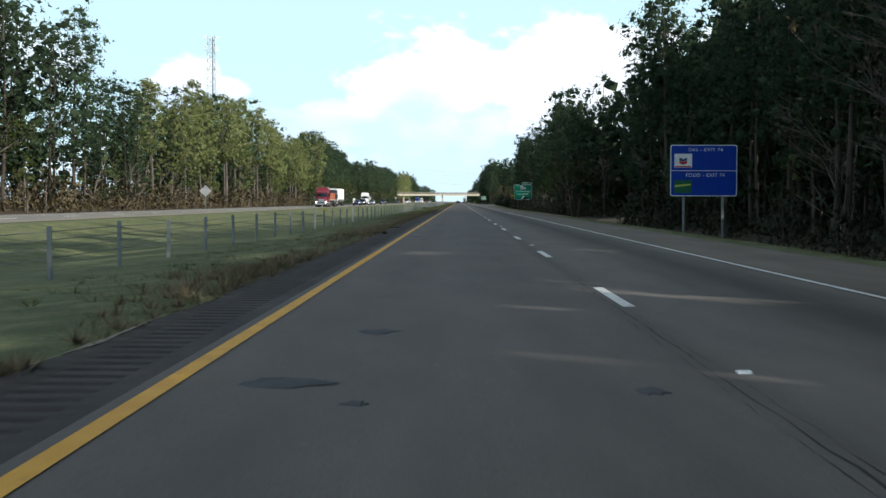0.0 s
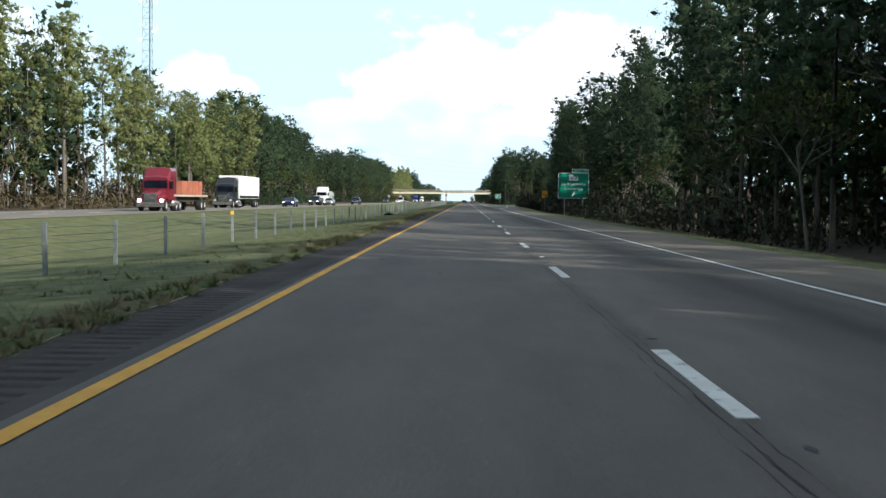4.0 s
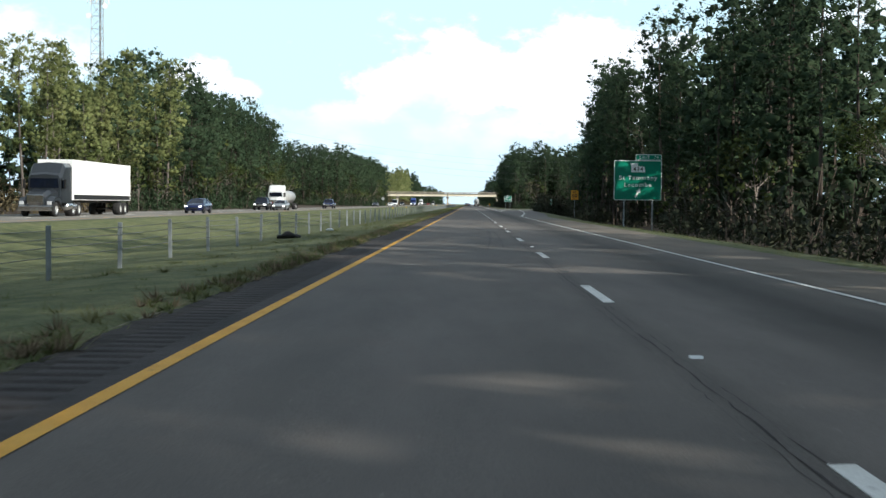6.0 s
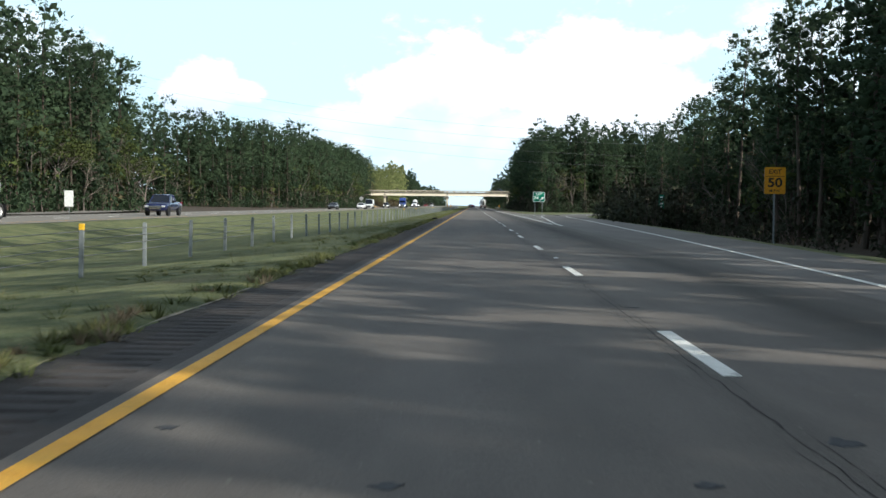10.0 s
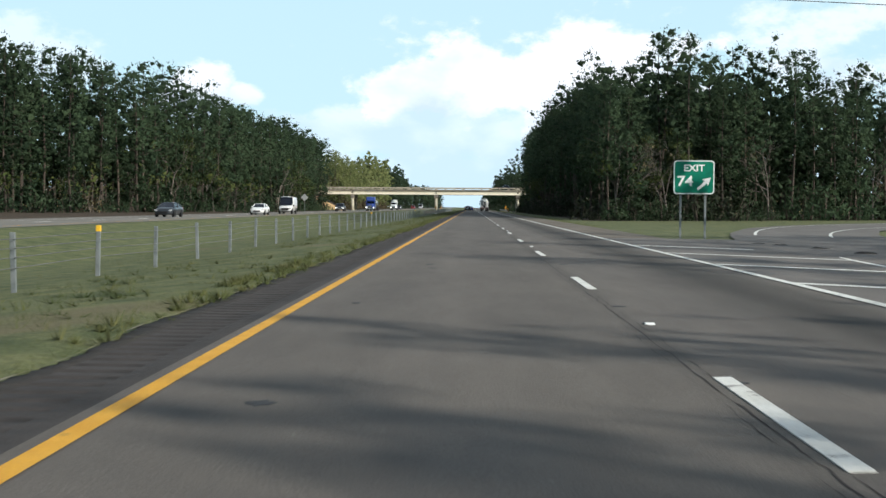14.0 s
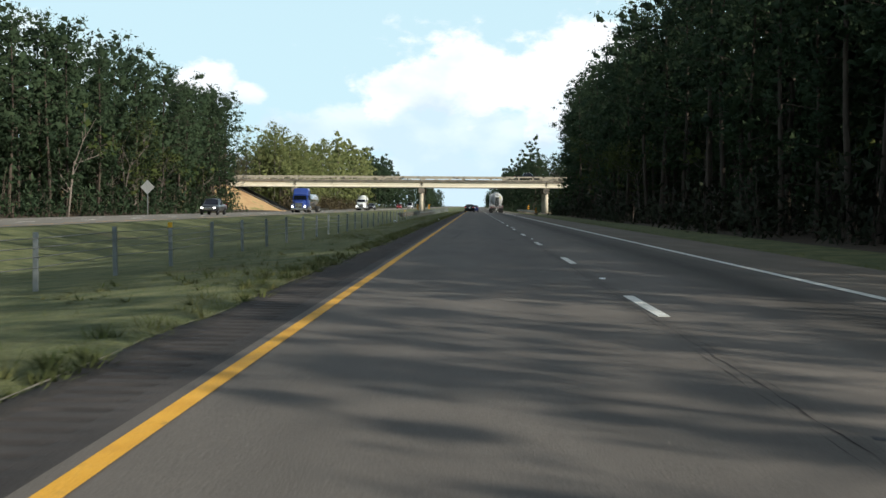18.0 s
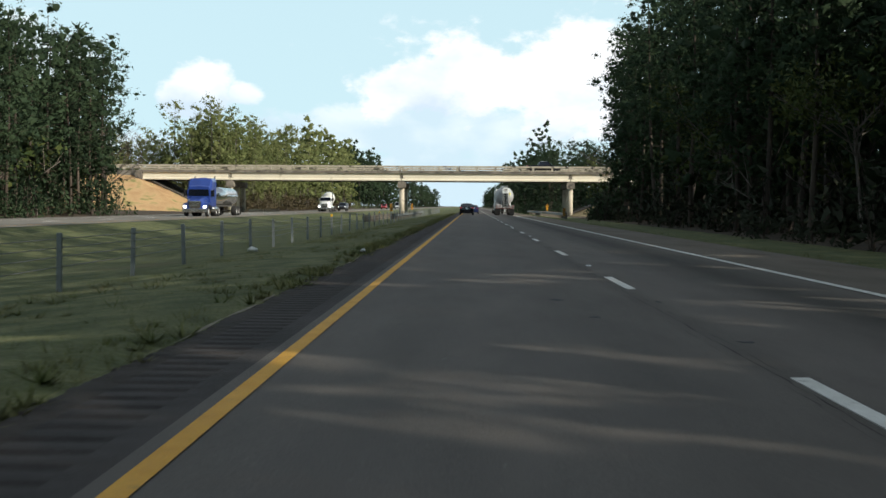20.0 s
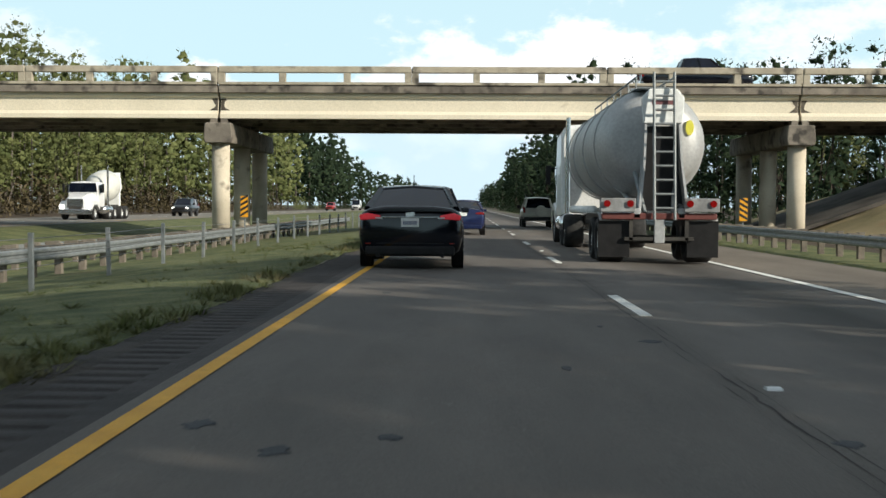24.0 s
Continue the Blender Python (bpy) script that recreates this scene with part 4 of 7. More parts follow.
def build_tower():
    """Three-legged lattice mast with antennas."""
    tower = thing("radio_tower", "tall grey lattice radio tower with antennas above the trees", "tower", at=pose(-117, 578, 0))
    H, w = 80.0, 2.3
    leg = lambda k, z: Vector((math.cos(radians(90 + 120 * k)) * w * (1.25 - 0.35 * z / H), math.sin(radians(90 + 120 * k)) * w * (1.25 - 0.35 * z / H), z))
    for k in range(3):
        bm = bmesh.new()
        tube(bm, leg(k, -0.5), leg(k, H), 0.16, 0.12, 6)
        part("leg", bm, SIGN_BACK, tower)
    bm = bmesh.new()
    z = 20.0
    while z < H - 3.9:
        for k in range(3):
            tube(bm, leg(k, z), leg((k + 1) % 3, z), 0.07, n=4)
            tube(bm, leg(k, z), leg((k + 1) % 3, z + 4), 0.06, n=4)
            tube(bm, leg((k + 1) % 3, z), leg(k, z + 4), 0.06, n=4)
        z += 4
    part("bracing", bm, SIGN_BACK, tower)
    bm = bmesh.new()
    tube(bm, (0.5, 0, 2), (0.5, 0, H - 1), 0.22, n=6)
    part("cable_ladder", bm, DARK_STEEL, tower)
    rnd = random.Random(2)
    for zc in (H - 1, H - 6, H - 15):
        for k in range(9):
            a = k * math.tau / 9
            bm = bmesh.new()
            r = 3.3
            p = Vector((math.cos(a) * r, math.sin(a) * r, zc))
            box(bm, p.x - 0.13, p.x + 0.13, p.y - 0.1, p.y + 0.1, zc - 1.1, zc + 1.1, 0.02)
            tube(bm, (p.x * 0.5, p.y * 0.5, zc), p, 0.05, n=4)
            part("panel_antenna", bm, SIGN_WHITE, tower)
    for x, zc in ((2.6, 63), (-2.6, 60)):
        bm = bmesh.new()
        tube(bm, (x, -1.6, zc), (x, -1.2, zc), 0.9, 0.75, 16)
        part("dish", bm, SIGN_WHITE, tower, "round microwave dish")


build_tower()


def build_wires():
    line = thing("power_line", "thin overhead power lines crossing the highway on wooden poles", "power line")
    WY, lows = 495.5, (6.9, 8.4, 10.1, 11.6)
    height = lambda x, low: low + 0.0013 * (x - 31) ** 2
    for x in (-70.0, 118.0):
        bm = bmesh.new()
        tube(bm, (x, WY, -0.8), (x, WY, height(x, lows[-1]) + 0.4), 0.2, 0.13, 8)
        pole = part("pole", bm, BARK_GREY, line, "weathered wooden pole")
        bm = bmesh.new()
        for low in lows:
            tube(bm, (x, WY, height(x, low) - 0.05), (x, WY - 0.3, height(x, low)), 0.03, n=6)
        part("insulators", bm, DARK_STEEL, pole)
    for low in lows:
        bm = bmesh.new()
        prev = None
        for i in range(61):
            x = -70 + 188 * i / 60
            p = (x, WY - 0.3, height(x, low))
            if prev:
                tube(bm, prev, p, 0.013, n=4, caps=False)
            prev = p
        part("wire", bm, DARK_STEEL, line)


build_wires()


def blob(bm, x, y, z, w, l, h, seed, n=14):
    """A low lump with a ragged outline."""
    rnd = random.Random(seed)
    ring = [(x + w / 2 * math.cos(k * math.tau / n) * rnd.uniform(0.5, 1.25), y + l / 2 * math.sin(k * math.tau / n) * rnd.uniform(0.5, 1.25)) for k in range(n)]
    lo = [bm.verts.new((a, b, z)) for a, b in ring]
    hi = [bm.verts.new((x + (a - x) * 0.88, y + (b - y) * 0.88, z + h)) for a, b in ring]
    for k in range(n):
        bm.faces.new((lo[k], lo[(k + 1) % n], hi[(k + 1) % n], hi[k]))
    bm.faces.new(hi)


def build_road_wear():
    # repair patches: x, y, width, length
    spots = [(0.71, 6.79, 0.62, 0.5), (1.08, 9.8, 0.42, 0.5), (1.19, 6.06, 0.16, 0.2), (3.0, 6.77, 0.22, 0.4), (0.4, 38.0, 0.5, 0.6), (2.8, 85.7, 0.34, 0.26), (0.47, 168.0, 0.24, 0.3), (1.11, 170.1, 0.12, 0.14), (1.31, 172.3, 0.14, 0.2), (3.18, 169.1, 0.24, 0.3), (3.74, 166.1, 0.3, 0.3), (1.21, 230.4, 0.1, 0.12),
             (3.8, 237.5, 0.26, 0.24), (0.35, 327.4, 0.12, 0.12), (1.54, 326.3, 0.16, 0.14), (2.88, 326.5, 0.13, 0.14), (0.6, 472.7, 0.12, 0.2), (1.23, 568.2, 0.06, 0.1), (3.8, 569.6, 0.2, 0.3), (3.29, 570.6, 0.18, 0.2), (0.38, 810.6, 0.16, 0.3), (0.87, 810.0, 0.16, 0.3), (1.38, 810.4, 0.12, 0.2), (3.38, 815.1, 0.2, 0.3)]
    rnd = random.Random(12)
    for _ in range(95):
        spots.append((rnd.choice((rnd.uniform(0.4, 3.4), rnd.uniform(3.7, 3.9))), rnd.uniform(15, 850), rnd.uniform(0.06, 0.2), rnd.uniform(0.1, 0.3)))
    for k, (x, y, w, l) in enumerate(spots):
        bm = bmesh.new()
        blob(bm, x, y, road_z(x) + 0.001, w, l, 0.005, k)
        ob = link_mesh("road_patch", bm, PATCH)
        tagged(ob, "dark asphalt repair patch on the road", "road patch", "road patches", "structure")
    # the open joint beside the lane dashes: two broken, jagged cracks
    for base, wide in ((3.57, (0.003, 0.008, 0.014, 0.02)), (3.66, (0.001, 0.001, 0.002, 0.006, 0.01)), (3.48, (0.001, 0.001, 0.001, 0.004, 0.008))):
        bm = bmesh.new()
        y, pts = -20.0, []
        while y < 900:
            pts.append((base + 0.02 * noise.noise(Vector((y * 0.25, base * 9, 7))) + rnd.uniform(-0.016, 0.016), y, rnd.choice(wide)))
            y += rnd.uniform(0.12, 0.5)
        a = [bm.verts.new((x - w / 2, y, road_z(x) + 0.003)) for x, y, w in pts]
        b = [bm.verts.new((x + w / 2, y, road_z(x) + 0.003)) for x, y, w in pts]
        for k in range(len(a) - 1):
            bm.faces.new((a[k], b[k], b[k + 1], a[k + 1]))
        tagged(link_mesh("road_joint", bm, GROOVE), "jagged dark lengthwise crack in the asphalt", "road joint", kind="structure")
    for x0, y0, x1, y1, w in ((2.85, 247, 2.42, 225, 0.13), (3.05, 245, 2.86, 226, 0.09), (0.9, 273.5, 1.5, 287, 0.11), (0.55, 275, 1.25, 289, 0.07), (0.9, 640, 1.0, 655, 0.12), (1.6, 268, 1.9, 276, 0.06)):
        n = 14
        l, r = [], []
        for k in range(n + 1):
            u = k / n
            x = x0 + (x1 - x0) * u + 0.12 * math.sin(u * 2.5)
            y = y0 + (y1 - y0) * u
            ww = w * (0.4 + 0.6 * math.sin(math.pi * min(u + 0.15, 1)))
            l.append((x - ww / 2, y, road_z(x) + 0.003))
            r.append((x + ww / 2, y, road_z(x) + 0.003))
        tagged(strip("skid_mark", r, l, surf("tyre_rubber_mark", (0.06, 0.054, 0.049), (0.1, 0.09, 0.081), 5, 0.85, 0.2)), "dark tyre skid mark on the lane", "skid mark", kind="structure")
    # raised reflectors on the lane line
    bm = bmesh.new()
    prism(bm, [(-0.05, 0), (0.05, 0), (0.03, 0.018), (-0.03, 0.018)], "x", -0.05, 0.05)
    me = bpy.data.meshes.new("lane_reflector")
    bm.to_mesh(me)
    bm.free()
    me.materials.append(SIGN_WHITE)
    for k in range(0, 37):
        ob = new("lane_reflector", me)
        ob.location = (3.78, 7.69 + 2 * DASH_STEP * k, road_z(3.78) + 0.001)
        tagged(ob, "small white raised lane reflector", "reflector", "lane reflectors")


build_road_wear()


def build_debris():
    rubber = surf("tyre_rubber", (0.015, 0.015, 0.016), (0.03, 0.03, 0.03), 6, 0.8, 0.4)
    litter = surf("white_litter", (0.6, 0.62, 0.62), (0.75, 0.77, 0.78), 6, 0.6, 0.1)

    def shred(name, label, x, y, z, w, l, h, m, seed):
        rnd = random.Random(seed)
        bm = bmesh.new()
        rings = []
        for k in range(7):
            u = k / 6 - 0.5
            s = 0.35 + 0.65 * math.cos(u * 2.6)
            rings.append([(x + u * w, y + l * 0.5 * s * math.cos(a) * rnd.uniform(0.7, 1.1), z + h * 0.5 * s * (1 + math.sin(a)) * rnd.uniform(0.6, 1.1)) for a in [j * math.tau / 8 for j in range(8)]])
        loft(bm, rings)
        tagged(link_mesh(name, bm, m, smooth=True), label, "debris")

    shred("tyre_shred", "torn black tyre shred at the shoulder's edge", -1.2, 417.8, 0.0, 0.5, 0.3, 0.14, rubber, 1)
    shred("tyre_shred", "black tyre shred lying in the median grass", -5.0, 240.0, ground_height(-5, 240), 0.9, 0.5, 0.3, rubber, 2)
    shred("tyre_shred", "torn black tyre shred on the median shoulder", -0.76, 40.6, 0.0, 0.16, 0.2, 0.12, rubber, 8)
    shred("tyre_shred", "flat strip of tyre rubber at the grass edge", -0.95, 50.4, 0.0, 0.5, 0.2, 0.05, rubber, 9)
    shred("tyre_shred", "black tyre shred beside the rumble strip", -1.0, 570.2, 0.0, 0.2, 0.26, 0.08, rubber, 3)
    shred("litter_bag", "crumpled white litter in the median grass", -5.2, 255.5, ground_height(-5.2, 255.5), 0.4, 0.3, 0.14, litter, 4)
    shred("litter_bag", "crumpled white litter beside the median shoulder", -1.25, 695.1, 0.0, 0.14, 0.2, 0.1, litter, 5)
    shred("litter_bag", "crumpled pale litter near the cable barrier", -5.3, 702.5, ground_height(-5.3, 702.5), 0.3, 0.2, 0.16, litter, 6)
    for k, (x, y) in enumerate(((13.4, 503.5), (13.9, 500.2), (12.9, 505.0), (14.1, 496.0))):
        shred("tyre_shred", "dark rubber scrap on the gore pavement", x, y, -0.27, 0.7, 0.3, 0.12, rubber, 10 + k)
    for x, y in ((-36.0, 874.0), (-33.2, 874.5)):
        bm = bmesh.new()
        prism(bm, [(y - 0.32, -0.15), (y + 0.32, -0.15), (y + 0.2, 0.12), (y + 0.14, 0.42), (y - 0.14, 0.42), (y - 0.2, 0.12)], "x", x - 1.3, x + 1.3, 0.02)
        tagged(link_mesh("concrete_block", bm, CONCRETE), "low pale concrete barrier block under the overpass", "concrete block", "barrier blocks")


build_debris()

# ---- vehicles: each stands with its rear bumper at its origin and its nose towards +y ----
GLASS = surf("tinted_window_glass", (0.004, 0.006, 0.012), (0.006, 0.009, 0.018), 2.0, 0.04, 0.0, 18.0, spec=0.5)
TYRE = surf("tyre", (0.012, 0.012, 0.013), (0.028, 0.028, 0.028), 8, 0.85, 0.2)
ALLOY = surf("bright_wheel_alloy", (0.5, 0.5, 0.5), (0.68, 0.68, 0.68), 5, 0.35, 0.0, 30, metal=0.7)
BLACK_PLASTIC = surf("black_plastic", (0.008, 0.008, 0.009), (0.015, 0.015, 0.016), 5, 0.5, 0.05, spec=0.25)
CHASSIS = surf("dirty_chassis", (0.02, 0.02, 0.02), (0.06, 0.056, 0.05), 3, 0.8, 0.2)
CHROME = surf("chrome", (0.6, 0.6, 0.6), (0.75, 0.75, 0.75), 3, 0.18, 0.0, 10, metal=1.0)
RED_LENS = paint("red_lens", (0.2, 0.006, 0.006), 0.15)
BRAKE_GLOW = lamp_mat("lit_red_lens", (0.55, 0.025, 0.04), 0.22)
HEAD_GLOW = lamp_mat("lit_headlight", (1.0, 0.97, 0.9), 3.0)
HEAD_GLASS = paint("headlight_glass", (0.5, 0.52, 0.54), 0.1)
TANK_METAL = surf("dull_aluminium_tank", (0.33, 0.335, 0.34), (0.44, 0.445, 0.445), 0.8, 0.5, 0.03, 14, metal=0.25, stain=((0.26, 0.24, 0.21), 1.1, 0.62))


def wheel(parent, x, y, r, w, side, rim=ALLOY):
    """A tyre and its dished rim; side is -1 or 1, the way its face looks."""
    bm = bmesh.new()
    prof = [(-w / 2, r * 0.62), (-w / 2, r * 0.9), (-w * 0.38, r), (w * 0.38, r), (w / 2, r * 0.9), (w / 2, r * 0.62)]
    n = 22
    rings = [[(x + u, y + v * math.cos(k * math.tau / n), r + v * math.sin(k * math.tau / n)) for u, v in prof] for k in range(n)]
    rings.append(rings[0])
    loft(bm, rings, closed=True, ends=False)
    bmesh.ops.remove_doubles(bm, verts=bm.verts, dist=0.0005)
    t = part("wheel", bm, TYRE, parent, "black tyre", True)
    bm = bmesh.new()
    f = x + side * w * 0.42
    for (u0, v0), (u1, v1) in (((0.0, 0.63), (-0.04, 0.55)), ((-0.04, 0.55), (-0.09, 0.28)), ((-0.09, 0.28), (0.01, 0.2)), ((0.01, 0.2), (0.03, 0.0))):
        for k in range(18):
            a0, a1 = k * math.tau / 18, (k + 1) * math.tau / 18
            q = [(f + side * u * 1.0, y + r * v * math.cos(a), r + r * v * math.sin(a)) for u, v, a in ((u0, v0, a0), (u0, v0, a1), (u1, v1, a1), (u1, v1, a0))]
            if v1 == 0:
                q = q[:3]
            vs = [bm.verts.new(p) for p in q]
            fc = bm.faces.new(vs)
    bmesh.ops.remove_doubles(bm, verts=bm.verts, dist=0.0005)
    bmesh.ops.recalc_face_normals(bm, faces=bm.faces)
    part("rim", bm, rim, t, "metal wheel rim")
    return t


def shell(stations, n=None):
    """Rings of a car's lower body. Station: y, half width, sill z, shoulder z, top z at the middle."""
    rings = []
    for y, w, sill, shoulder, top in stations:
        half = [(0.0, sill), (w * 0.8, sill), (w * 0.93, sill + 0.1), (w, sill + (shoulder - sill) * 0.45), (w * 0.985, sill + (shoulder - sill) * 0.8), (w * 0.93, shoulder), (w * 0.8, shoulder + (top - shoulder) * 0.6), (w * 0.45, top), (0.0, top)]
        ring = [(x, y, z) for x, z in half] + [(-x, y, z) for x, z in half[-2:0:-1]]
        rings.append(ring)
    return rings


def greenhouse(parent, belt, roof, w_belt, w_roof, z_belt, z_roof, body, pillars=True):
    """Window band and roof. belt: y at rear and front of the glass; roof: y of the roof's rear and front edges."""
    bm = bmesh.new()
    (b0, b1), (r0, r1) = belt, roof
    zb = z_belt if isinstance(z_belt, tuple) else (z_belt, z_belt)
    mid_b, mid_r = (b0 + b1) / 2, (r0 + r1) / 2
    lower = [(-w_belt * 0.92, b0, zb[0]), (0, b0 - 0.12, zb[0] + 0.02), (w_belt * 0.92, b0, zb[0]), (w_belt, mid_b, (zb[0] + zb[1]) / 2), (w_belt * 0.92, b1, zb[1]), (0, b1 + 0.18, zb[1] + 0.02), (-w_belt * 0.92, b1, zb[1]), (-w_belt, mid_b, (zb[0] + zb[1]) / 2)]
    upper = [(-w_roof * 0.9, r0, z_roof - 0.05), (0, r0 - 0.05, z_roof - 0.01), (w_roof * 0.9, r0, z_roof - 0.05), (w_roof, mid_r, z_roof - 0.02), (w_roof * 0.9, r1, z_roof - 0.05), (0, r1 + 0.08, z_roof - 0.01), (-w_roof * 0.9, r1, z_roof - 0.05), (-w_roof, mid_r, z_roof - 0.02)]
    bm.free()
    for name, ks in (("rear_window", (0, 1)), ("side_window", (2, 3)), ("windshield", (4, 5)), ("side_window", (6, 7))):
        bm = bmesh.new()
        low = [bm.verts.new(lower[k % 8]) for k in (ks[0], ks[1], ks[1] + 1)]
        top = [bm.verts.new(upper[k % 8]) for k in (ks[0], ks[1], ks[1] + 1)]
        for k in (0, 1):
            bm.faces.new((low[k], low[k + 1], top[k + 1], top[k]))
        part(name, bm, GLASS, parent, "dark tinted glass")
    bm = bmesh.new()
    up = [Vector(p) for p in upper]
    rings = []
    c = Vector((0, mid_r, z_roof))
    for s, dz in ((1.0, -0.035), (1.012, 0.01), (0.9, 0.035), (0.55, 0.05)):
        rings.append([c + Vector(((p.x - c.x) * s, (p.y - c.y) * s, (p.z - c.z) * (1 if s >= 1 else s) + dz)) for p in up])
    loft(bm, rings, ends=True)
    part("roof", bm, body, parent, "", True)
    if pillars:
        for sx in (-1, 1):
            for lo, hi, t in ((lower[2], upper[2], 0.07), (lower[4], upper[4], 0.06), (lower[3], upper[3], 0.045)):
                bm = bmesh.new()
                a, b = Vector((sx * lo[0] * 1.004, lo[1], lo[2])), Vector((sx * hi[0] * 1.004, hi[1], hi[2]))
                tube(bm, a, b, t, t * 0.8, 6)
                part("pillar", bm, body, parent)


def sedan(name, label, body, at, L=4.7, W=1.84, H=1.46, lights="", group="passing traffic", rim=ALLOY, detail=False):
    car = thing(name, label, "car", group, at)
    k, hw = H / 1.46, W / 2
    bm = bmesh.new()
    loft(bm, shell([(0.06, hw * 0.8, 0.34, 0.86, 0.92), (0.0, hw * 0.86, 0.36, 0.9, 0.98), (0.05, hw * 0.95, 0.26, 0.96 * k, 1.06 * k), (0.35, hw, 0.22, 0.97 * k, 1.08 * k), (1.0, hw, 0.2, 0.95 * k, 1.03 * k), (L * 0.5, hw, 0.2, 0.93 * k, 1.0 * k), (L - 1.35, hw, 0.2, 0.92 * k, 0.99 * k), (L - 0.75, hw * 0.98, 0.21, 0.84 * k, 0.93 * k), (L - 0.2, hw * 0.9, 0.22, 0.72 * k, 0.8 * k), (L, hw * 0.72, 0.28, 0.58 * k, 0.66 * k)][1:]))
    b = part("body", bm, body, car, "", True)
    greenhouse(car, (0.52, L - 1.15), (1.38, L - 2.1), hw * 0.92, hw * 0.72, (1.02 * k, 0.94 * k), H - 0.04, body)
    bm = bmesh.new()
    box(bm, -hw * 0.84, hw * 0.84, -0.03, 0.3, 0.24, 0.42, 0.04)
    part("rear_bumper", bm, BLACK_PLASTIC if detail else body, car)
    for s in (-1, 1):
        for y in (0.98, L - 0.92):
            wheel(car, s * (hw - 0.11), y, 0.33, 0.22, s, rim)
            bm = bmesh.new()
            tube(bm, (s * (hw - 0.2), y, 0.36), (s * (hw + 0.004), y, 0.36), 0.385, n=20)
            part("wheel_arch", bm, BLACK_PLASTIC, car)
        bm = bmesh.new()
        prism(bm, [(s * hw * 0.56, 0.855 * k), (s * hw * 0.94, 0.835 * k), (s * hw * 0.965, 0.915 * k), (s * hw * 0.82, 0.96 * k), (s * hw * 0.56, 0.915 * k)], "y", -0.015, 0.16, 0.02)
        part("tail_light", bm, BRAKE_GLOW if "brake" in lights else RED_LENS, car, "wide red tail light")
        bm = bmesh.new()
        prism(bm, [(s * hw * 0.5, 0.58 * k), (s * hw * 0.9, 0.62 * k), (s * hw * 0.92, 0.74 * k), (s * hw * 0.56, 0.68 * k)], "y", L - 0.24, L - 0.02, 0.02)
        part("headlight", bm, HEAD_GLOW if "head" in lights else HEAD_GLASS, car, "clear headlight")
        bm = bmesh.new()
        box(bm, *sorted((s * (hw - 0.05), s * (hw + 0.11))), L - 1.68, L - 1.56, 0.95 * k, 1.06 * k, 0.03)
        part("door_mirror", bm, body, car)
    bm = bmesh.new()
    box(bm, -hw * 0.5, hw * 0.5, L - 0.06, L + 0.01, 0.36, 0.56 * k, 0.03)
    part("grille", bm, BLACK_PLASTIC, car)
    bm = bmesh.new()
    box(bm, -0.16, 0.16, -0.045, -0.02, 0.76, 0.92, 0.006)
    plate = part("plate", bm, SIGN_WHITE, car, "white number plate with plain dark bars")
    if detail:
        bars(plate, paint("plate_ink", (0.08, 0.1, 0.2), 0.5), [(-0.11 + 0.036 * i, 0.835, 0.024, 0.07) for i in range(7)], -0.047)
        bm = bmesh.new()
        prism(bm, [(-hw * 0.8, 1.06), (-hw * 0.4, 1.105), (hw * 0.4, 1.105), (hw * 0.8, 1.06), (hw * 0.8, 1.03), (-hw * 0.8, 1.03)], "y", -0.05, 0.22, 0.012)
        part("spoiler_lip", bm, body, car)
        bm = bmesh.new()
        prism(bm, rounded(0.17, 0.075, 0.036, 6), "y", -0.012, 0.06)
        for v in bm.verts:
            v.co.z += 0.985
        part("badge", bm, CHROME, car, "oval chrome badge")
        bm = bmesh.new()
        tube(bm, (0.0, 1.75, 1.47), (0.0, 1.6, 1.5), 0.05, 0.03, 8)
        tube(bm, (0.0, 1.6, 1.5), (0.0, 1.52, 1.72), 0.008, n=5)
        part("roof_antenna", bm, BLACK_PLASTIC, car)
        for s in (-1, 1):
            bm = bmesh.new()
            tube(bm, (s * 0.58, -0.04, 0.25), (s * 0.58, 0.25, 0.25), 0.04, n=12)
            part("exhaust_tip", bm, BLACK_PLASTIC, car)
            bm = bmesh.new()
            box(bm, *sorted((s * 0.7, s * 0.8)), -0.02, 0.05, 0.45, 0.475, 0.008)
            part("reflector", bm, RED_LENS, car)
            bm = bmesh.new()
            prism(bm, [(s * 0.5, 0.905), (s * 0.62, 0.91), (s * 0.62, 0.935), (s * 0.5, 0.93)], "y", -0.022, 0.02)
            part("reversing_light", bm, HEAD_GLASS, car)
        bm = bmesh.new()
        box(bm, -hw * 0.55, hw * 0.55, -0.025, 0.02, 0.93, 0.945, 0.004)
        part("trunk_trim", bm, CHROME, car)
        bm = bmesh.new()
        box(bm, -0.6, 0.6, -0.01, 0.2, 0.46, 0.475)
        part("bumper_seam", bm, BLACK_PLASTIC, car)
    return car


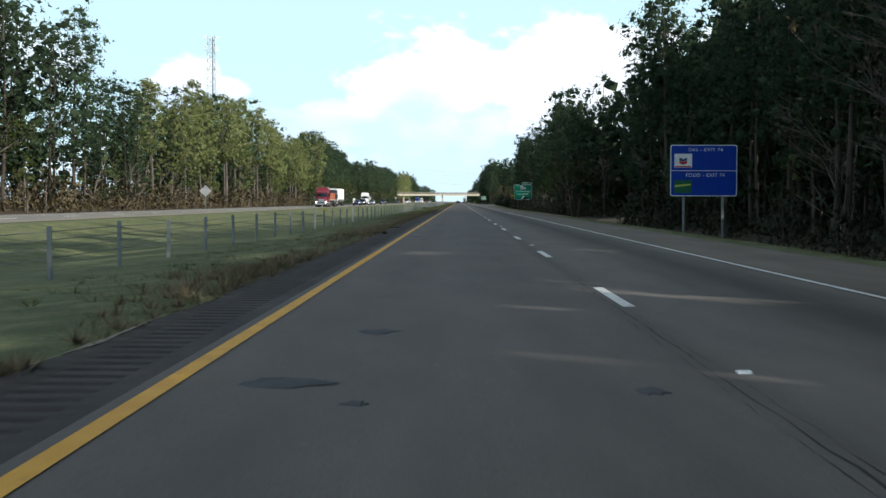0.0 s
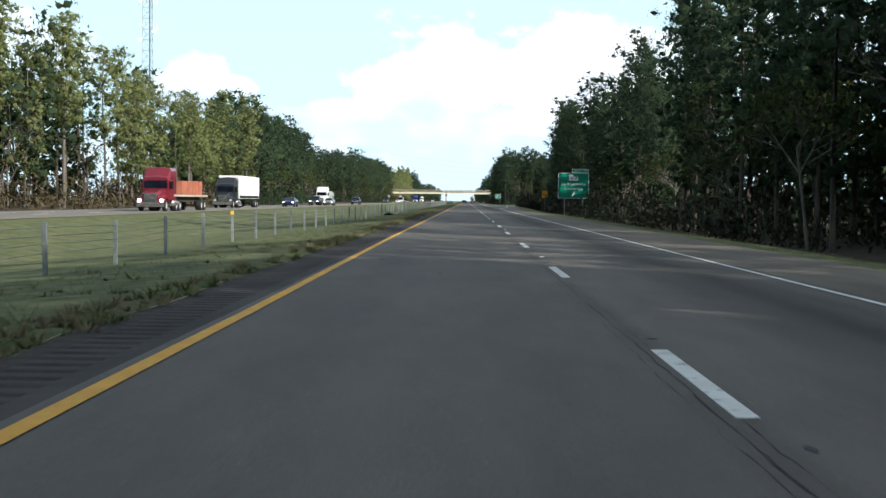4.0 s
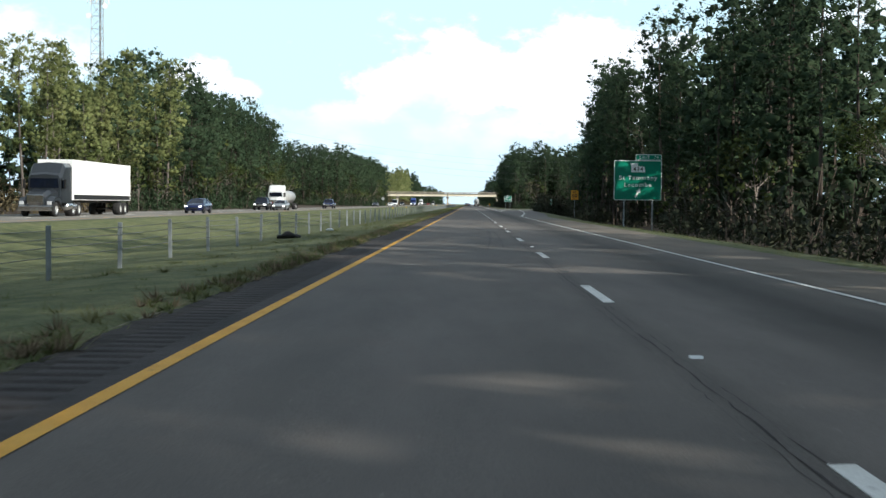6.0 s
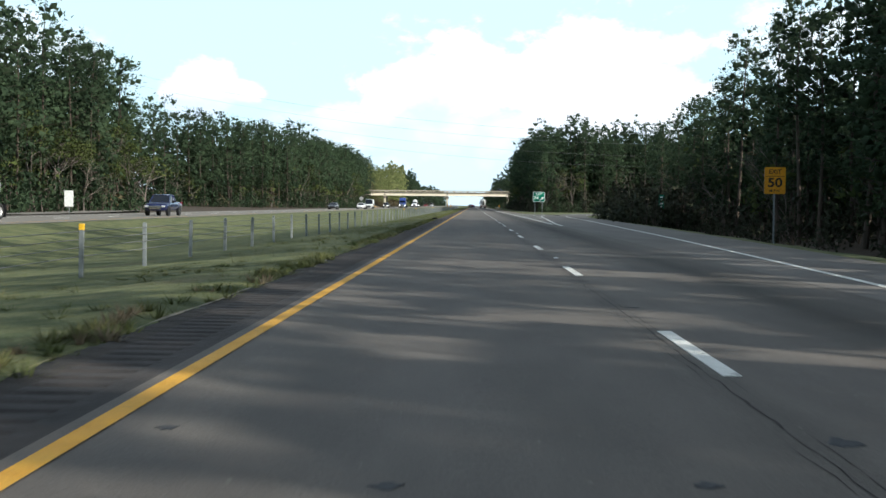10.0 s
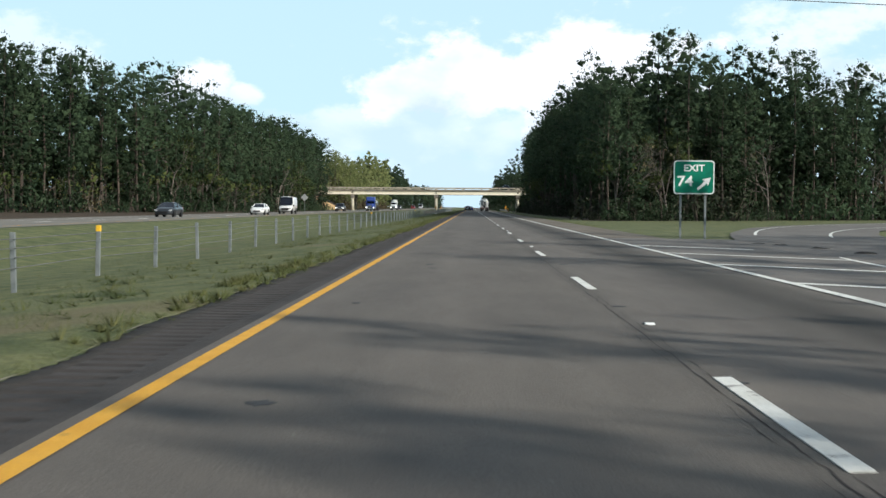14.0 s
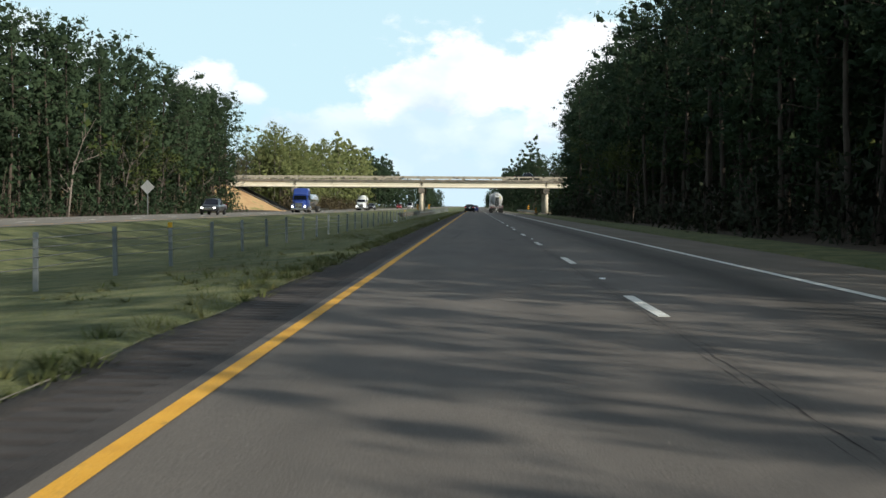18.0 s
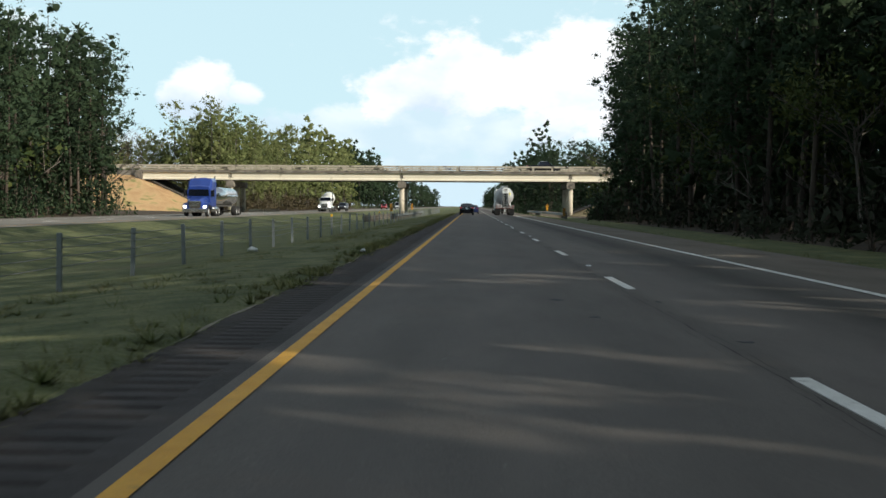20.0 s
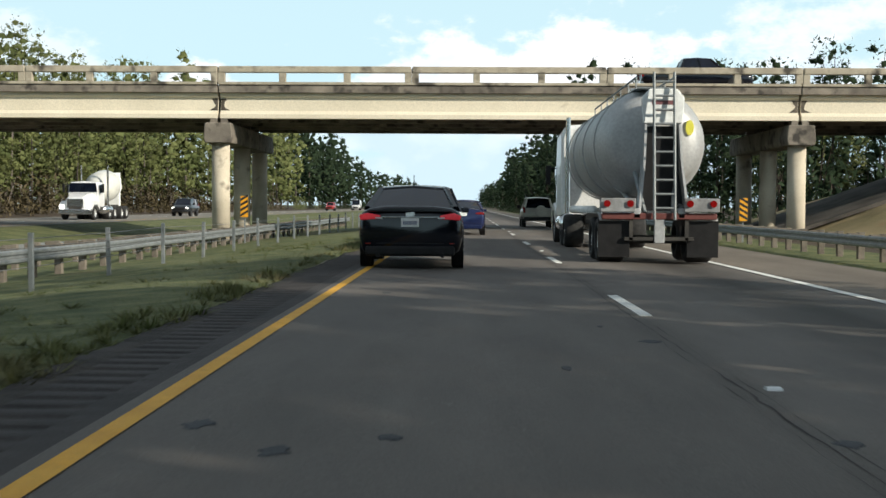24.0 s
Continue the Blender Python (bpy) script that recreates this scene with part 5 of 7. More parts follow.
def tall_car(name, label, body, at, kind, lights="", group="passing traffic"):
    """A sport utility, pickup or panel van, by kind."""
    L, W, H = {"suv": (4.6, 1.84, 1.78), "pickup": (5.6, 1.98, 1.86), "van": (5.6, 2.02, 2.6)}[kind]
    car = thing(name, label, {"suv": "car", "pickup": "pickup truck", "van": "van"}[kind], group, at)
    hw = W / 2
    if kind == "pickup":
        st = [(0.02, hw * 0.93, 0.5, 1.14, 1.16), (0.1, hw, 0.45, 1.16, 1.18), (2.0, hw, 0.42, 1.16, 1.18), (3.6, hw, 0.42, 1.14, 1.2), (4.2, hw, 0.42, 1.1, 1.16), (5.3, hw * 0.96, 0.42, 1.0, 1.08), (5.55, hw * 0.86, 0.46, 0.9, 0.95)]
        belt, roof, zr = (1.9, 4.15), (2.15, 3.45), H
    elif kind == "suv":
        st = [(0.02, hw * 0.92, 0.45, 1.08, 1.12), (0.1, hw, 0.4, 1.1, 1.14), (2.5, hw, 0.36, 1.08, 1.12), (3.4, hw, 0.36, 1.06, 1.12), (4.3, hw * 0.95, 0.38, 0.94, 1.02), (4.58, hw * 0.8, 0.45, 0.8, 0.86)]
        belt, roof, zr = (0.12, 3.45), (0.3, 2.75), H
    else:
        st = [(0.0, hw * 0.96, 0.45, 1.9, 2.05), (0.06, hw, 0.4, 2.3, 2.5), (3.6, hw, 0.38, 2.3, 2.55), (4.2, hw * 0.98, 0.38, 1.5, 1.7), (4.9, hw * 0.95, 0.38, 1.1, 1.25), (5.5, hw * 0.82, 0.42, 0.85, 0.95)]
        belt, roof, zr = (3.62, 4.95), (3.55, 3.9), 2.55
    bm = bmesh.new()
    loft(bm, shell(st))
    part("body", bm, body, car, "", True)
    if kind == "pickup":
        bm = bmesh.new()
        box(bm, -hw * 0.86, hw * 0.86, 0.14, 1.85, 1.19, 1.2)
        part("bed", bm, BLACK_PLASTIC, car, "dark open cargo bed")
    greenhouse(car, belt, roof, hw * 0.93, hw * (0.78 if kind != "van" else 0.9), 1.1 if kind in ("suv", "pickup") else (1.4, 1.25), zr - 0.05, body, kind in ("suv", "pickup"))
    r = 0.38
    for s in (-1, 1):
        for y in (1.0, L - 0.95):
            wheel(car, s * (hw - 0.12), y, r, 0.25, s)
            bm = bmesh.new()
            tube(bm, (s * (hw - 0.22), y, r + 0.04), (s * (hw + 0.004), y, r + 0.04), r + 0.06, n=18)
            part("wheel_arch", bm, BLACK_PLASTIC, car)
        bm = bmesh.new()
        box(bm, *sorted((s * hw * 0.82, s * hw * 0.985)), -0.02, 0.1, 0.85, 1.2 if kind != "van" else 1.4, 0.02)
        part("tail_light", bm, RED_LENS, car)
        bm = bmesh.new()
        box(bm, *sorted((s * hw * 0.55, s * hw * 0.86)), L - 0.22, L - 0.03, 0.72, 0.88, 0.03)
        part("headlight", bm, HEAD_GLOW if "head" in lights else HEAD_GLASS, car)
        bm = bmesh.new()
        box(bm, *sorted((s * hw, s * (hw + 0.2))), belt[1] - 0.55, belt[1] - 0.42, 1.1, 1.32, 0.03)
        part("door_mirror", bm, BLACK_PLASTIC, car)
    bm = bmesh.new()
    box(bm, -hw * 0.52, hw * 0.52, L - 0.12, L + 0.0, 0.55, 0.85, 0.03)
    part("grille", bm, CHROME if kind == "pickup" else BLACK_PLASTIC, car)
    bm = bmesh.new()
    box(bm, -hw * 0.92, hw * 0.92, -0.1, 0.1, 0.42, 0.62, 0.04)
    part("rear_bumper", bm, CHROME if kind == "pickup" else BLACK_PLASTIC, car)
    if kind == "suv":
        bm = bmesh.new()
        tube(bm, (0.15, -0.02, 0.95), (0.15, -0.22, 0.95), 0.34, 0.33, 20)
        part("spare_wheel", bm, body, car, "covered spare wheel on the rear door")
        for s in (-1, 1):
            bm = bmesh.new()
            tube(bm, (s * hw * 0.7, 0.4, H + 0.04), (s * hw * 0.7, 2.6, H + 0.04), 0.025, n=6)
            part("roof_rail", bm, BLACK_PLASTIC, car)
    return car


def tractor(truck, y0, cab, sleeper=True, lights="", chrome_stack=True):
    """A conventional truck tractor as parts of truck; y0 is its rear end. Returns its front."""
    bm = bmesh.new()
    box(bm, -0.45, 0.45, y0, y0 + 6.3, 0.7, 0.98, 0.02)
    part("tractor_chassis", bm, CHASSIS, truck)
    back = y0 + 1.9
    bm = bmesh.new()
    st = []
    for y, w, z0, z1 in ((back, 1.14, 1.0, 3.75), (back + 0.1, 1.2, 0.95, 3.85), (back + 1.7, 1.2, 0.95, 3.8), (back + 2.3, 1.18, 0.95, 3.1), (back + 2.55, 1.12, 0.95, 2.95)) if sleeper else ((back + 0.9, 1.05, 1.0, 2.7), (back + 1.0, 1.1, 0.95, 2.8), (back + 2.3, 1.1, 0.95, 2.8), (back + 2.55, 1.05, 0.95, 2.65)):
        st.append([(-w, y, z0), (w, y, z0), (w, y, z1 - 0.35), (w * 0.86, y, z1 - 0.08), (0, y, z1), (-w * 0.86, y, z1 - 0.08), (-w, y, z1 - 0.35)])
    loft(bm, st)
    part("cab", bm, cab, truck)
    f = back + 2.55
    bm = bmesh.new()
    hood = [[(-w, y, z0), (w, y, z0), (w * 1.0, y, z1 - 0.25), (w * 0.7, y, z1), (-w * 0.7, y, z1), (-w, y, z1 - 0.25)] for y, w, z0, z1 in ((f, 0.95, 0.9, 1.95), (f + 0.9, 0.85, 0.8, 1.85), (f + 1.6, 0.75, 0.75, 1.65), (f + 1.75, 0.68, 0.75, 1.5))]
    loft(bm, hood)
    part("hood", bm, cab, truck)
    bm = bmesh.new()
    prism(bm, [(-1.02, 2.0), (1.02, 2.0), (0.95, 2.65), (-0.95, 2.65)], "y", f - 0.02, f + 0.03)
    part("windshield", bm, GLASS, truck, "dark windshield")
    bm = bmesh.new()
    box(bm, -0.58, 0.58, f + 1.72, f + 1.8, 0.85, 1.5, 0.03)
    part("grille", bm, CHROME, truck)
    bm = bmesh.new()
    box(bm, -1.18, 1.18, f + 1.7, f + 1.9, 0.4, 0.76, 0.05)
    part("front_bumper", bm, CHROME, truck)
    for s in (-1, 1):
        bm = bmesh.new()
        loft(bm, [[(s * 0.7, y, z0), (s * 1.2, y, z0), (s * 1.2, y, z1), (s * 0.75, y, z1 + 0.1)] for y, z0, z1 in ((f - 0.05, 0.7, 1.1), (f + 0.5, 1.1, 1.35), (f + 1.2, 1.1, 1.3), (f + 1.7, 0.7, 1.0))])
        part("fender", bm, cab, truck)
        bm = bmesh.new()
        box(bm, *sorted((s * 0.8, s * 1.12)), f + 1.66, f + 1.76, 0.82, 1.06, 0.03)
        part("headlight", bm, HEAD_GLOW if "head" in lights else HEAD_GLASS, truck)
        bm = bmesh.new()
        box(bm, *sorted((s * 1.205, s * 1.215)), back + 1.8, f - 0.1, 1.95, 2.55)
        part("side_window", bm, GLASS, truck)
        bm = bmesh.new()
        box(bm, *sorted((s * 1.35, s * 1.52)), f - 0.15, f - 0.02, 1.95, 2.6, 0.03)
        tube(bm, (s * 1.15, f - 0.1, 2.5), (s * 1.4, f - 0.1, 2.5), 0.02, n=5)
        part("door_mirror", bm, BLACK_PLASTIC, truck)
        bm = bmesh.new()
        tube(bm, (s * 0.98, back - 0.6, 0.72), (s * 0.98, back + 1.3, 0.72), 0.3, n=16)
        part("fuel_tank", bm, CHROME, truck, "polished cylindrical fuel tank", True)
        wheel(truck, s * 1.02, f + 0.85, 0.5, 0.3, s)
        for y in (y0 + 0.55, y0 + 1.85):
            wheel(truck, s * 0.93, y, 0.5, 0.56, s)
        if chrome_stack:
            bm = bmesh.new()
            tube(bm, (s * 1.0, back - 0.15, 1.0), (s * 1.0, back - 0.15, 4.0), 0.075, n=10)
            part("stack_pipe", bm, CHROME, truck)
    return f + 1.9


def trailer_wheels(truck, ys, flaps=True):
    for y in ys:
        for s in (-1, 1):
            wheel(truck, s * 0.97, y, 0.5, 0.58, s)
        bm = bmesh.new()
        tube(bm, (-0.9, y, 0.5), (0.9, y, 0.5), 0.08, n=8)
        part("axle", bm, CHASSIS, truck)
    if flaps:
        for s in (-1, 1):
            bm = bmesh.new()
            box(bm, *sorted((s * 0.62, s * 1.3)), min(ys) - 0.72, min(ys) - 0.69, 0.14, 0.95, 0.004)
            part("mud_flap", bm, BLACK_PLASTIC, truck)


def tank_body(y0, y1, r, z, cone0, cone1, rise=0.0, n=32, end=0.45):
    """A horizontal tank with domed, tapered ends."""
    bm = bmesh.new()
    L = y1 - y0
    prof = [(0.0, 0.05), (0.03, end * 0.6), (0.09, end * 0.86), (0.22, end)]
    out = []
    for t, s in prof:
        out.append((y0 + t, s))
    out += [(y0 + cone0, 1.0), (y1 - cone1, 1.0)]
    for t, s in prof[::-1]:
        out.append((y1 - t, s))
    rings = []
    for y, s in out:
        lift = (1 - s) * r * rise
        rings.append([(r * s * math.cos(k * math.tau / n), y, z + lift + r * s * math.sin(k * math.tau / n)) for k in range(n)])
    loft(bm, rings)
    return bm


def bulk_tanker():
    t = thing("bulk_tanker_truck", "dull silver bulk tanker semi-trailer with white tractor in the outer lane", "truck", at=pose(5.92, 830.4, -0.1))
    part("tank", tank_body(0.7, 11.2, 1.24, 2.66, 0.9, 2.6, 0.0, 36, 0.82), TANK_METAL, t, "dull aluminium cylindrical tank", True)
    for y in (1.75, 4.4, 7.0, 8.9):
        bm = bmesh.new()
        n = 36
        rings = [[(rr * math.cos(k * math.tau / n), yy, 2.66 + rr * math.sin(k * math.tau / n)) for yy, rr in ((y, 1.235), (y, 1.27), (y + 0.07, 1.27), (y + 0.07, 1.235))] for k in range(n)]
        loft(bm, rings + [rings[0]], ends=False)
        part("tank_band", bm, TANK_METAL, t)
    for y in (3.1, 5.6, 8.0):
        bm = bmesh.new()
        tube(bm, (0, y, 3.82), (0, y, 4.02), 0.28, 0.26, 18)
        tube(bm, (0, y, 4.02), (0, y, 4.06), 0.3, 0.24, 18)
        part("hatch", bm, CHROME, t)
        bm = bmesh.new()
        tube(bm, (0.55, y, 3.4), (0.0, y + 0.2, 1.2), 0.35, 0.12, 12)
        part("hopper", bm, TANK_METAL, t)
    bm = bmesh.new()
    for s in (-1, 1):
        tube(bm, (s * 0.42, 0.9, 4.1), (s * 0.42, 9.4, 4.08), 0.022, n=6)
        for y in (0.9, 2.2, 3.6, 5.0, 6.4, 7.8, 9.4):
            tube(bm, (s * 0.42, y, 3.84), (s * 0.42, y, 4.1), 0.018, n=5)
    part("walkway_rail", bm, STEEL, t)
    bm = bmesh.new()
    box(bm, -0.4, 0.4, 0.9, 9.4, 3.86, 3.89)
    part("walkway", bm, STEEL, t)
    bm = bmesh.new()
    for x in (-0.22, 0.22):
        tube(bm, (x + 0.1, 0.02, 0.95), (x + 0.1, 0.3, 4.15), 0.032, n=8)
    for k in range(10):
        u = 0.08 + k * 0.095
        y, z = 0.02 + 0.28 * u, 0.95 + 3.2 * u
        tube(bm, (-0.12, y, z), (0.32, y, z), 0.026, n=8)
    part("ladder", bm, STEEL, t, "pale metal rear ladder")
    for s in (-1, 1):
        bm = bmesh.new()
        loft(bm, [[(0.1 + s * (w + 0.05), y, z), (0.1 + s * w, y, z), (0.1 + s * w, y + 0.42, z), (0.1 + s * (w + 0.05), y + 0.42, z)] for y, z, w in ((0.14, 1.1, 0.5), (0.3, 2.2, 0.38), (0.4, 3.1, 0.34))])
        part("ladder_support", bm, SIGN_BACK, t, "grey sheet metal ladder support")
    # black sheet put in to stand for the shade behind the ladder
    bm = bmesh.new()
    loft(bm, [[(0.1 - w, y, z), (0.1 + w, y, z), (0.1 + w, y + 0.1, z), (0.1 - w, y + 0.1, z)] for y, z, w in ((0.5, 1.15, 0.48), (0.56, 2.2, 0.36), (0.6, 3.0, 0.32))])
    part("recess_panel", bm, BLACK_PLASTIC, t, "black panel standing for the shade behind the ladder")
    bm = bmesh.new()
    prism(bm, [(-0.34, 3.05), (-0.38, 3.6), (-0.2, 3.8), (0.4, 3.8), (0.56, 3.6), (0.52, 3.05)], "y", 0.36, 0.42, 0.02)
    part("name_board", bm, SIGN_WHITE, t, "pale maker's plate with plain bars")
    bars(t, paint("maker_ink", (0.22, 0.09, 0.1), 0.5), [(0.1, 3.5, 0.5, 0.09), (0.1, 3.34, 0.36, 0.05)], 0.358)
    bm = bmesh.new()
    prism(bm, [(0.74 + 0.09 * math.cos(k * math.tau / 14), 2.98 + 0.17 * math.sin(k * math.tau / 14)) for k in range(14)], "y", 0.7, 0.78)
    part("warning_label", bm, surf("lemon_sticker", (0.6, 0.56, 0.06), (0.7, 0.66, 0.1), 4, 0.5, 0.0), t, "yellow warning sticker")
    bm = bmesh.new()
    box(bm, -1.24, 1.24, 0.1, 0.32, 0.96, 1.1, 0.02)
    part("rear_beam", bm, paint("red_frame", (0.13, 0.035, 0.03), 0.6), t)
    for s in (-1, 1):
        bm = bmesh.new()
        box(bm, *sorted((s * 0.52, s * 1.28)), 0.02, 0.22, 1.12, 1.42, 0.02)
        box_ob = part("light_panel", bm, surf("dirty_grey_panel", (0.16, 0.165, 0.17), (0.3, 0.31, 0.32), 3, 0.6, 0.05, stain=((0.08, 0.075, 0.07), 2.5, 0.56)), t, "dirty grey rear light panel")
        for x in (0.64, 1.14):
            bm = bmesh.new()
            tube(bm, (s * x, 0.03, 1.3), (s * x, -0.02, 1.3), 0.075, n=14)
            part("tail_light", bm, RED_LENS, box_ob, "round red tail light")
        bm = bmesh.new()
        tube(bm, (s * 0.5, 0.25, 1.2), (s * 0.55, 2.6, 1.7), 0.06, n=6)
        tube(bm, (s * 0.3, 0.2, 1.1), (s * 0.45, 0.8, 2.0), 0.05, n=6)
        part("frame_strut", bm, STEEL, t)
        bm = bmesh.new()
        box(bm, *sorted((s * 0.4, s * 0.56)), 0.1, 10.6, 0.98, 1.2, 0.02)
        part("frame_rail", bm, SIGN_BACK, t)
        bm = bmesh.new()
        loft(bm, [[(s * 0.62, y, z - 0.02), (s * 1.28, y, z - 0.02), (s * 1.28, y, z), (s * 0.62, y, z)] for y, z in ((0.2, 0.95), (0.5, 1.1), (2.9, 1.1), (3.2, 0.95))])
        part("fender", bm, TANK_METAL, t)
        bm = bmesh.new()
        tube(bm, (s * 1.05, 3.6, 1.15), (s * 1.05, 9.5, 1.15), 0.11, n=10)
        part("hose_tube", bm, SIGN_WHITE, t, "white hose carrier tube", True)
    bm = bmesh.new()
    box(bm, -0.1, 0.12, 0.12, 0.2, 0.45, 0.96, 0.01)
    part("license_bracket", bm, SIGN_BACK, t)
    bm = bmesh.new()
    box(bm, -0.75, 0.75, 0.14, 0.22, 0.5, 0.58, 0.01)
    for x in (-0.6, 0.6):
        box(bm, x - 0.04, x + 0.04, 0.14, 0.22, 0.5, 1.0)
    part("underride_guard", bm, CHASSIS, t)
    trailer_wheels(t, (0.95, 2.2))
    tractor(t, 10.0, paint("white_cab", (0.74, 0.75, 0.75), 0.35), True)
    return t


def semi(name, label, kind, cab, at, lights=""):
    t = thing(name, label, "truck", "passing trucks", at)
    if kind == "box":
        bm = bmesh.new()
        box(bm, -1.28, 1.28, 0, 14.6, 1.15, 4.05, 0.04)
        b = part("trailer_box", bm, surf("white_trailer_panels", (0.72, 0.73, 0.73), (0.82, 0.82, 0.82), 0.5, 0.5, 0.03, 10), t, "clean white trailer box")
        bm = bmesh.new()
        for s in (-1, 1):
            box(bm, *sorted((s * 1.275, s * 1.29)), 0.2, 14.4, 1.2, 1.55)
        part("side_skirt_band", bm, BLACK_PLASTIC, b)
        bm = bmesh.new()
        box(bm, -0.5, 0.5, 0.2, 14.4, 0.95, 1.14)
        part("trailer_frame", bm, CHASSIS, t)
        trailer_wheels(t, (1.4, 2.7))
        tractor(t, 12.4, cab, True, lights)
    elif kind == "flatbed":
        bm = bmesh.new()
        box(bm, -1.27, 1.27, 0, 13.4, 1.28, 1.46, 0.02)
        part("flat_deck", bm, surf("worn_deck", (0.3, 0.25, 0.2), (0.45, 0.4, 0.34), 1, 0.8, 0.2), t)
        for s in (-1, 1):
            bm = bmesh.new()
            prism(bm, [(0.2, 1.26), (13.2, 1.26), (13.2, 1.05), (9.5, 1.0), (7.5, 0.8), (3.5, 0.8), (0.2, 1.05)], "x", *sorted((s * 0.45, s * 0.6)))
            part("deck_beam", bm, CHASSIS, t)
        rust = surf("rust_red_steel", (0.26, 0.085, 0.05), (0.4, 0.15, 0.09), 1.2, 0.8, 0.2)
        for k in range(3):
            bm = bmesh.new()
            y = 1.9 + 2.75 * k
            box(bm, -1.15, 1.15, y, y + 2.65, 1.47, 2.75 - 0.02 * k, 0.03)
            for j in range(5):
                box(bm, -1.19, 1.19, y + 0.2 + j * 0.52, y + 0.28 + j * 0.52, 1.5, 2.7)
            part("cargo_crate", bm, rust, t, "rust red steel cargo bin")
        trailer_wheels(t, (1.2, 2.6), False)
        tractor(t, 10.6, cab, True, lights)
    elif kind == "tank":
        part("tank", tank_body(0.3, 12.6, 0.95, 2.05, 0.25, 0.25), CHROME if lights else TANK_METAL, t, "polished cylindrical liquid tank", True)
        bm = bmesh.new()
        box(bm, -0.5, 0.5, 0.2, 12.4, 0.95, 1.15)
        part("trailer_frame", bm, CHASSIS, t)
        trailer_wheels(t, (1.3, 2.6))
        tractor(t, 11.0, cab, True, lights)
    elif kind == "mixer":
        n = 20
        bm = bmesh.new()
        rings = []
        for u, r in ((0.0, 0.5), (0.12, 0.75), (0.45, 1.2), (0.75, 1.2), (0.95, 0.8), (1.0, 0.5)):
            c = Vector((0, 0.5 + 4.4 * u, 2.9 - 0.75 * u))
            rings.append([c + Vector((r * math.cos(k * math.tau / n), 0.17 * r * math.sin(k * math.tau / n), r * math.sin(k * math.tau / n))) for k in range(n)])
        loft(bm, rings)
        part("mixer_drum", bm, paint("cream_drum", (0.62, 0.62, 0.58), 0.5), t, "pale concrete mixing drum", True)
        bm = bmesh.new()
        loft(bm, [[(-0.3, y, z), (0.3, y, z), (0.45, y - 0.1, z + 0.5), (-0.45, y - 0.1, z + 0.5)] for y, z in ((0.4, 3.1), (-0.1, 2.6), (-0.3, 1.9))])
        box(bm, -0.5, 0.5, 0.1, 0.5, 1.0, 3.6, 0.03)
        part("hopper_chute", bm, SIGN_WHITE, t)
        bm = bmesh.new()
        box(bm, -0.45, 0.45, 0.0, 5.2, 0.8, 1.1, 0.02)
        part("truck_frame", bm, CHASSIS, t)
        trailer_wheels(t, (1.0, 2.3), False)
        tractor(t, 3.4, cab, False, lights)
    return t


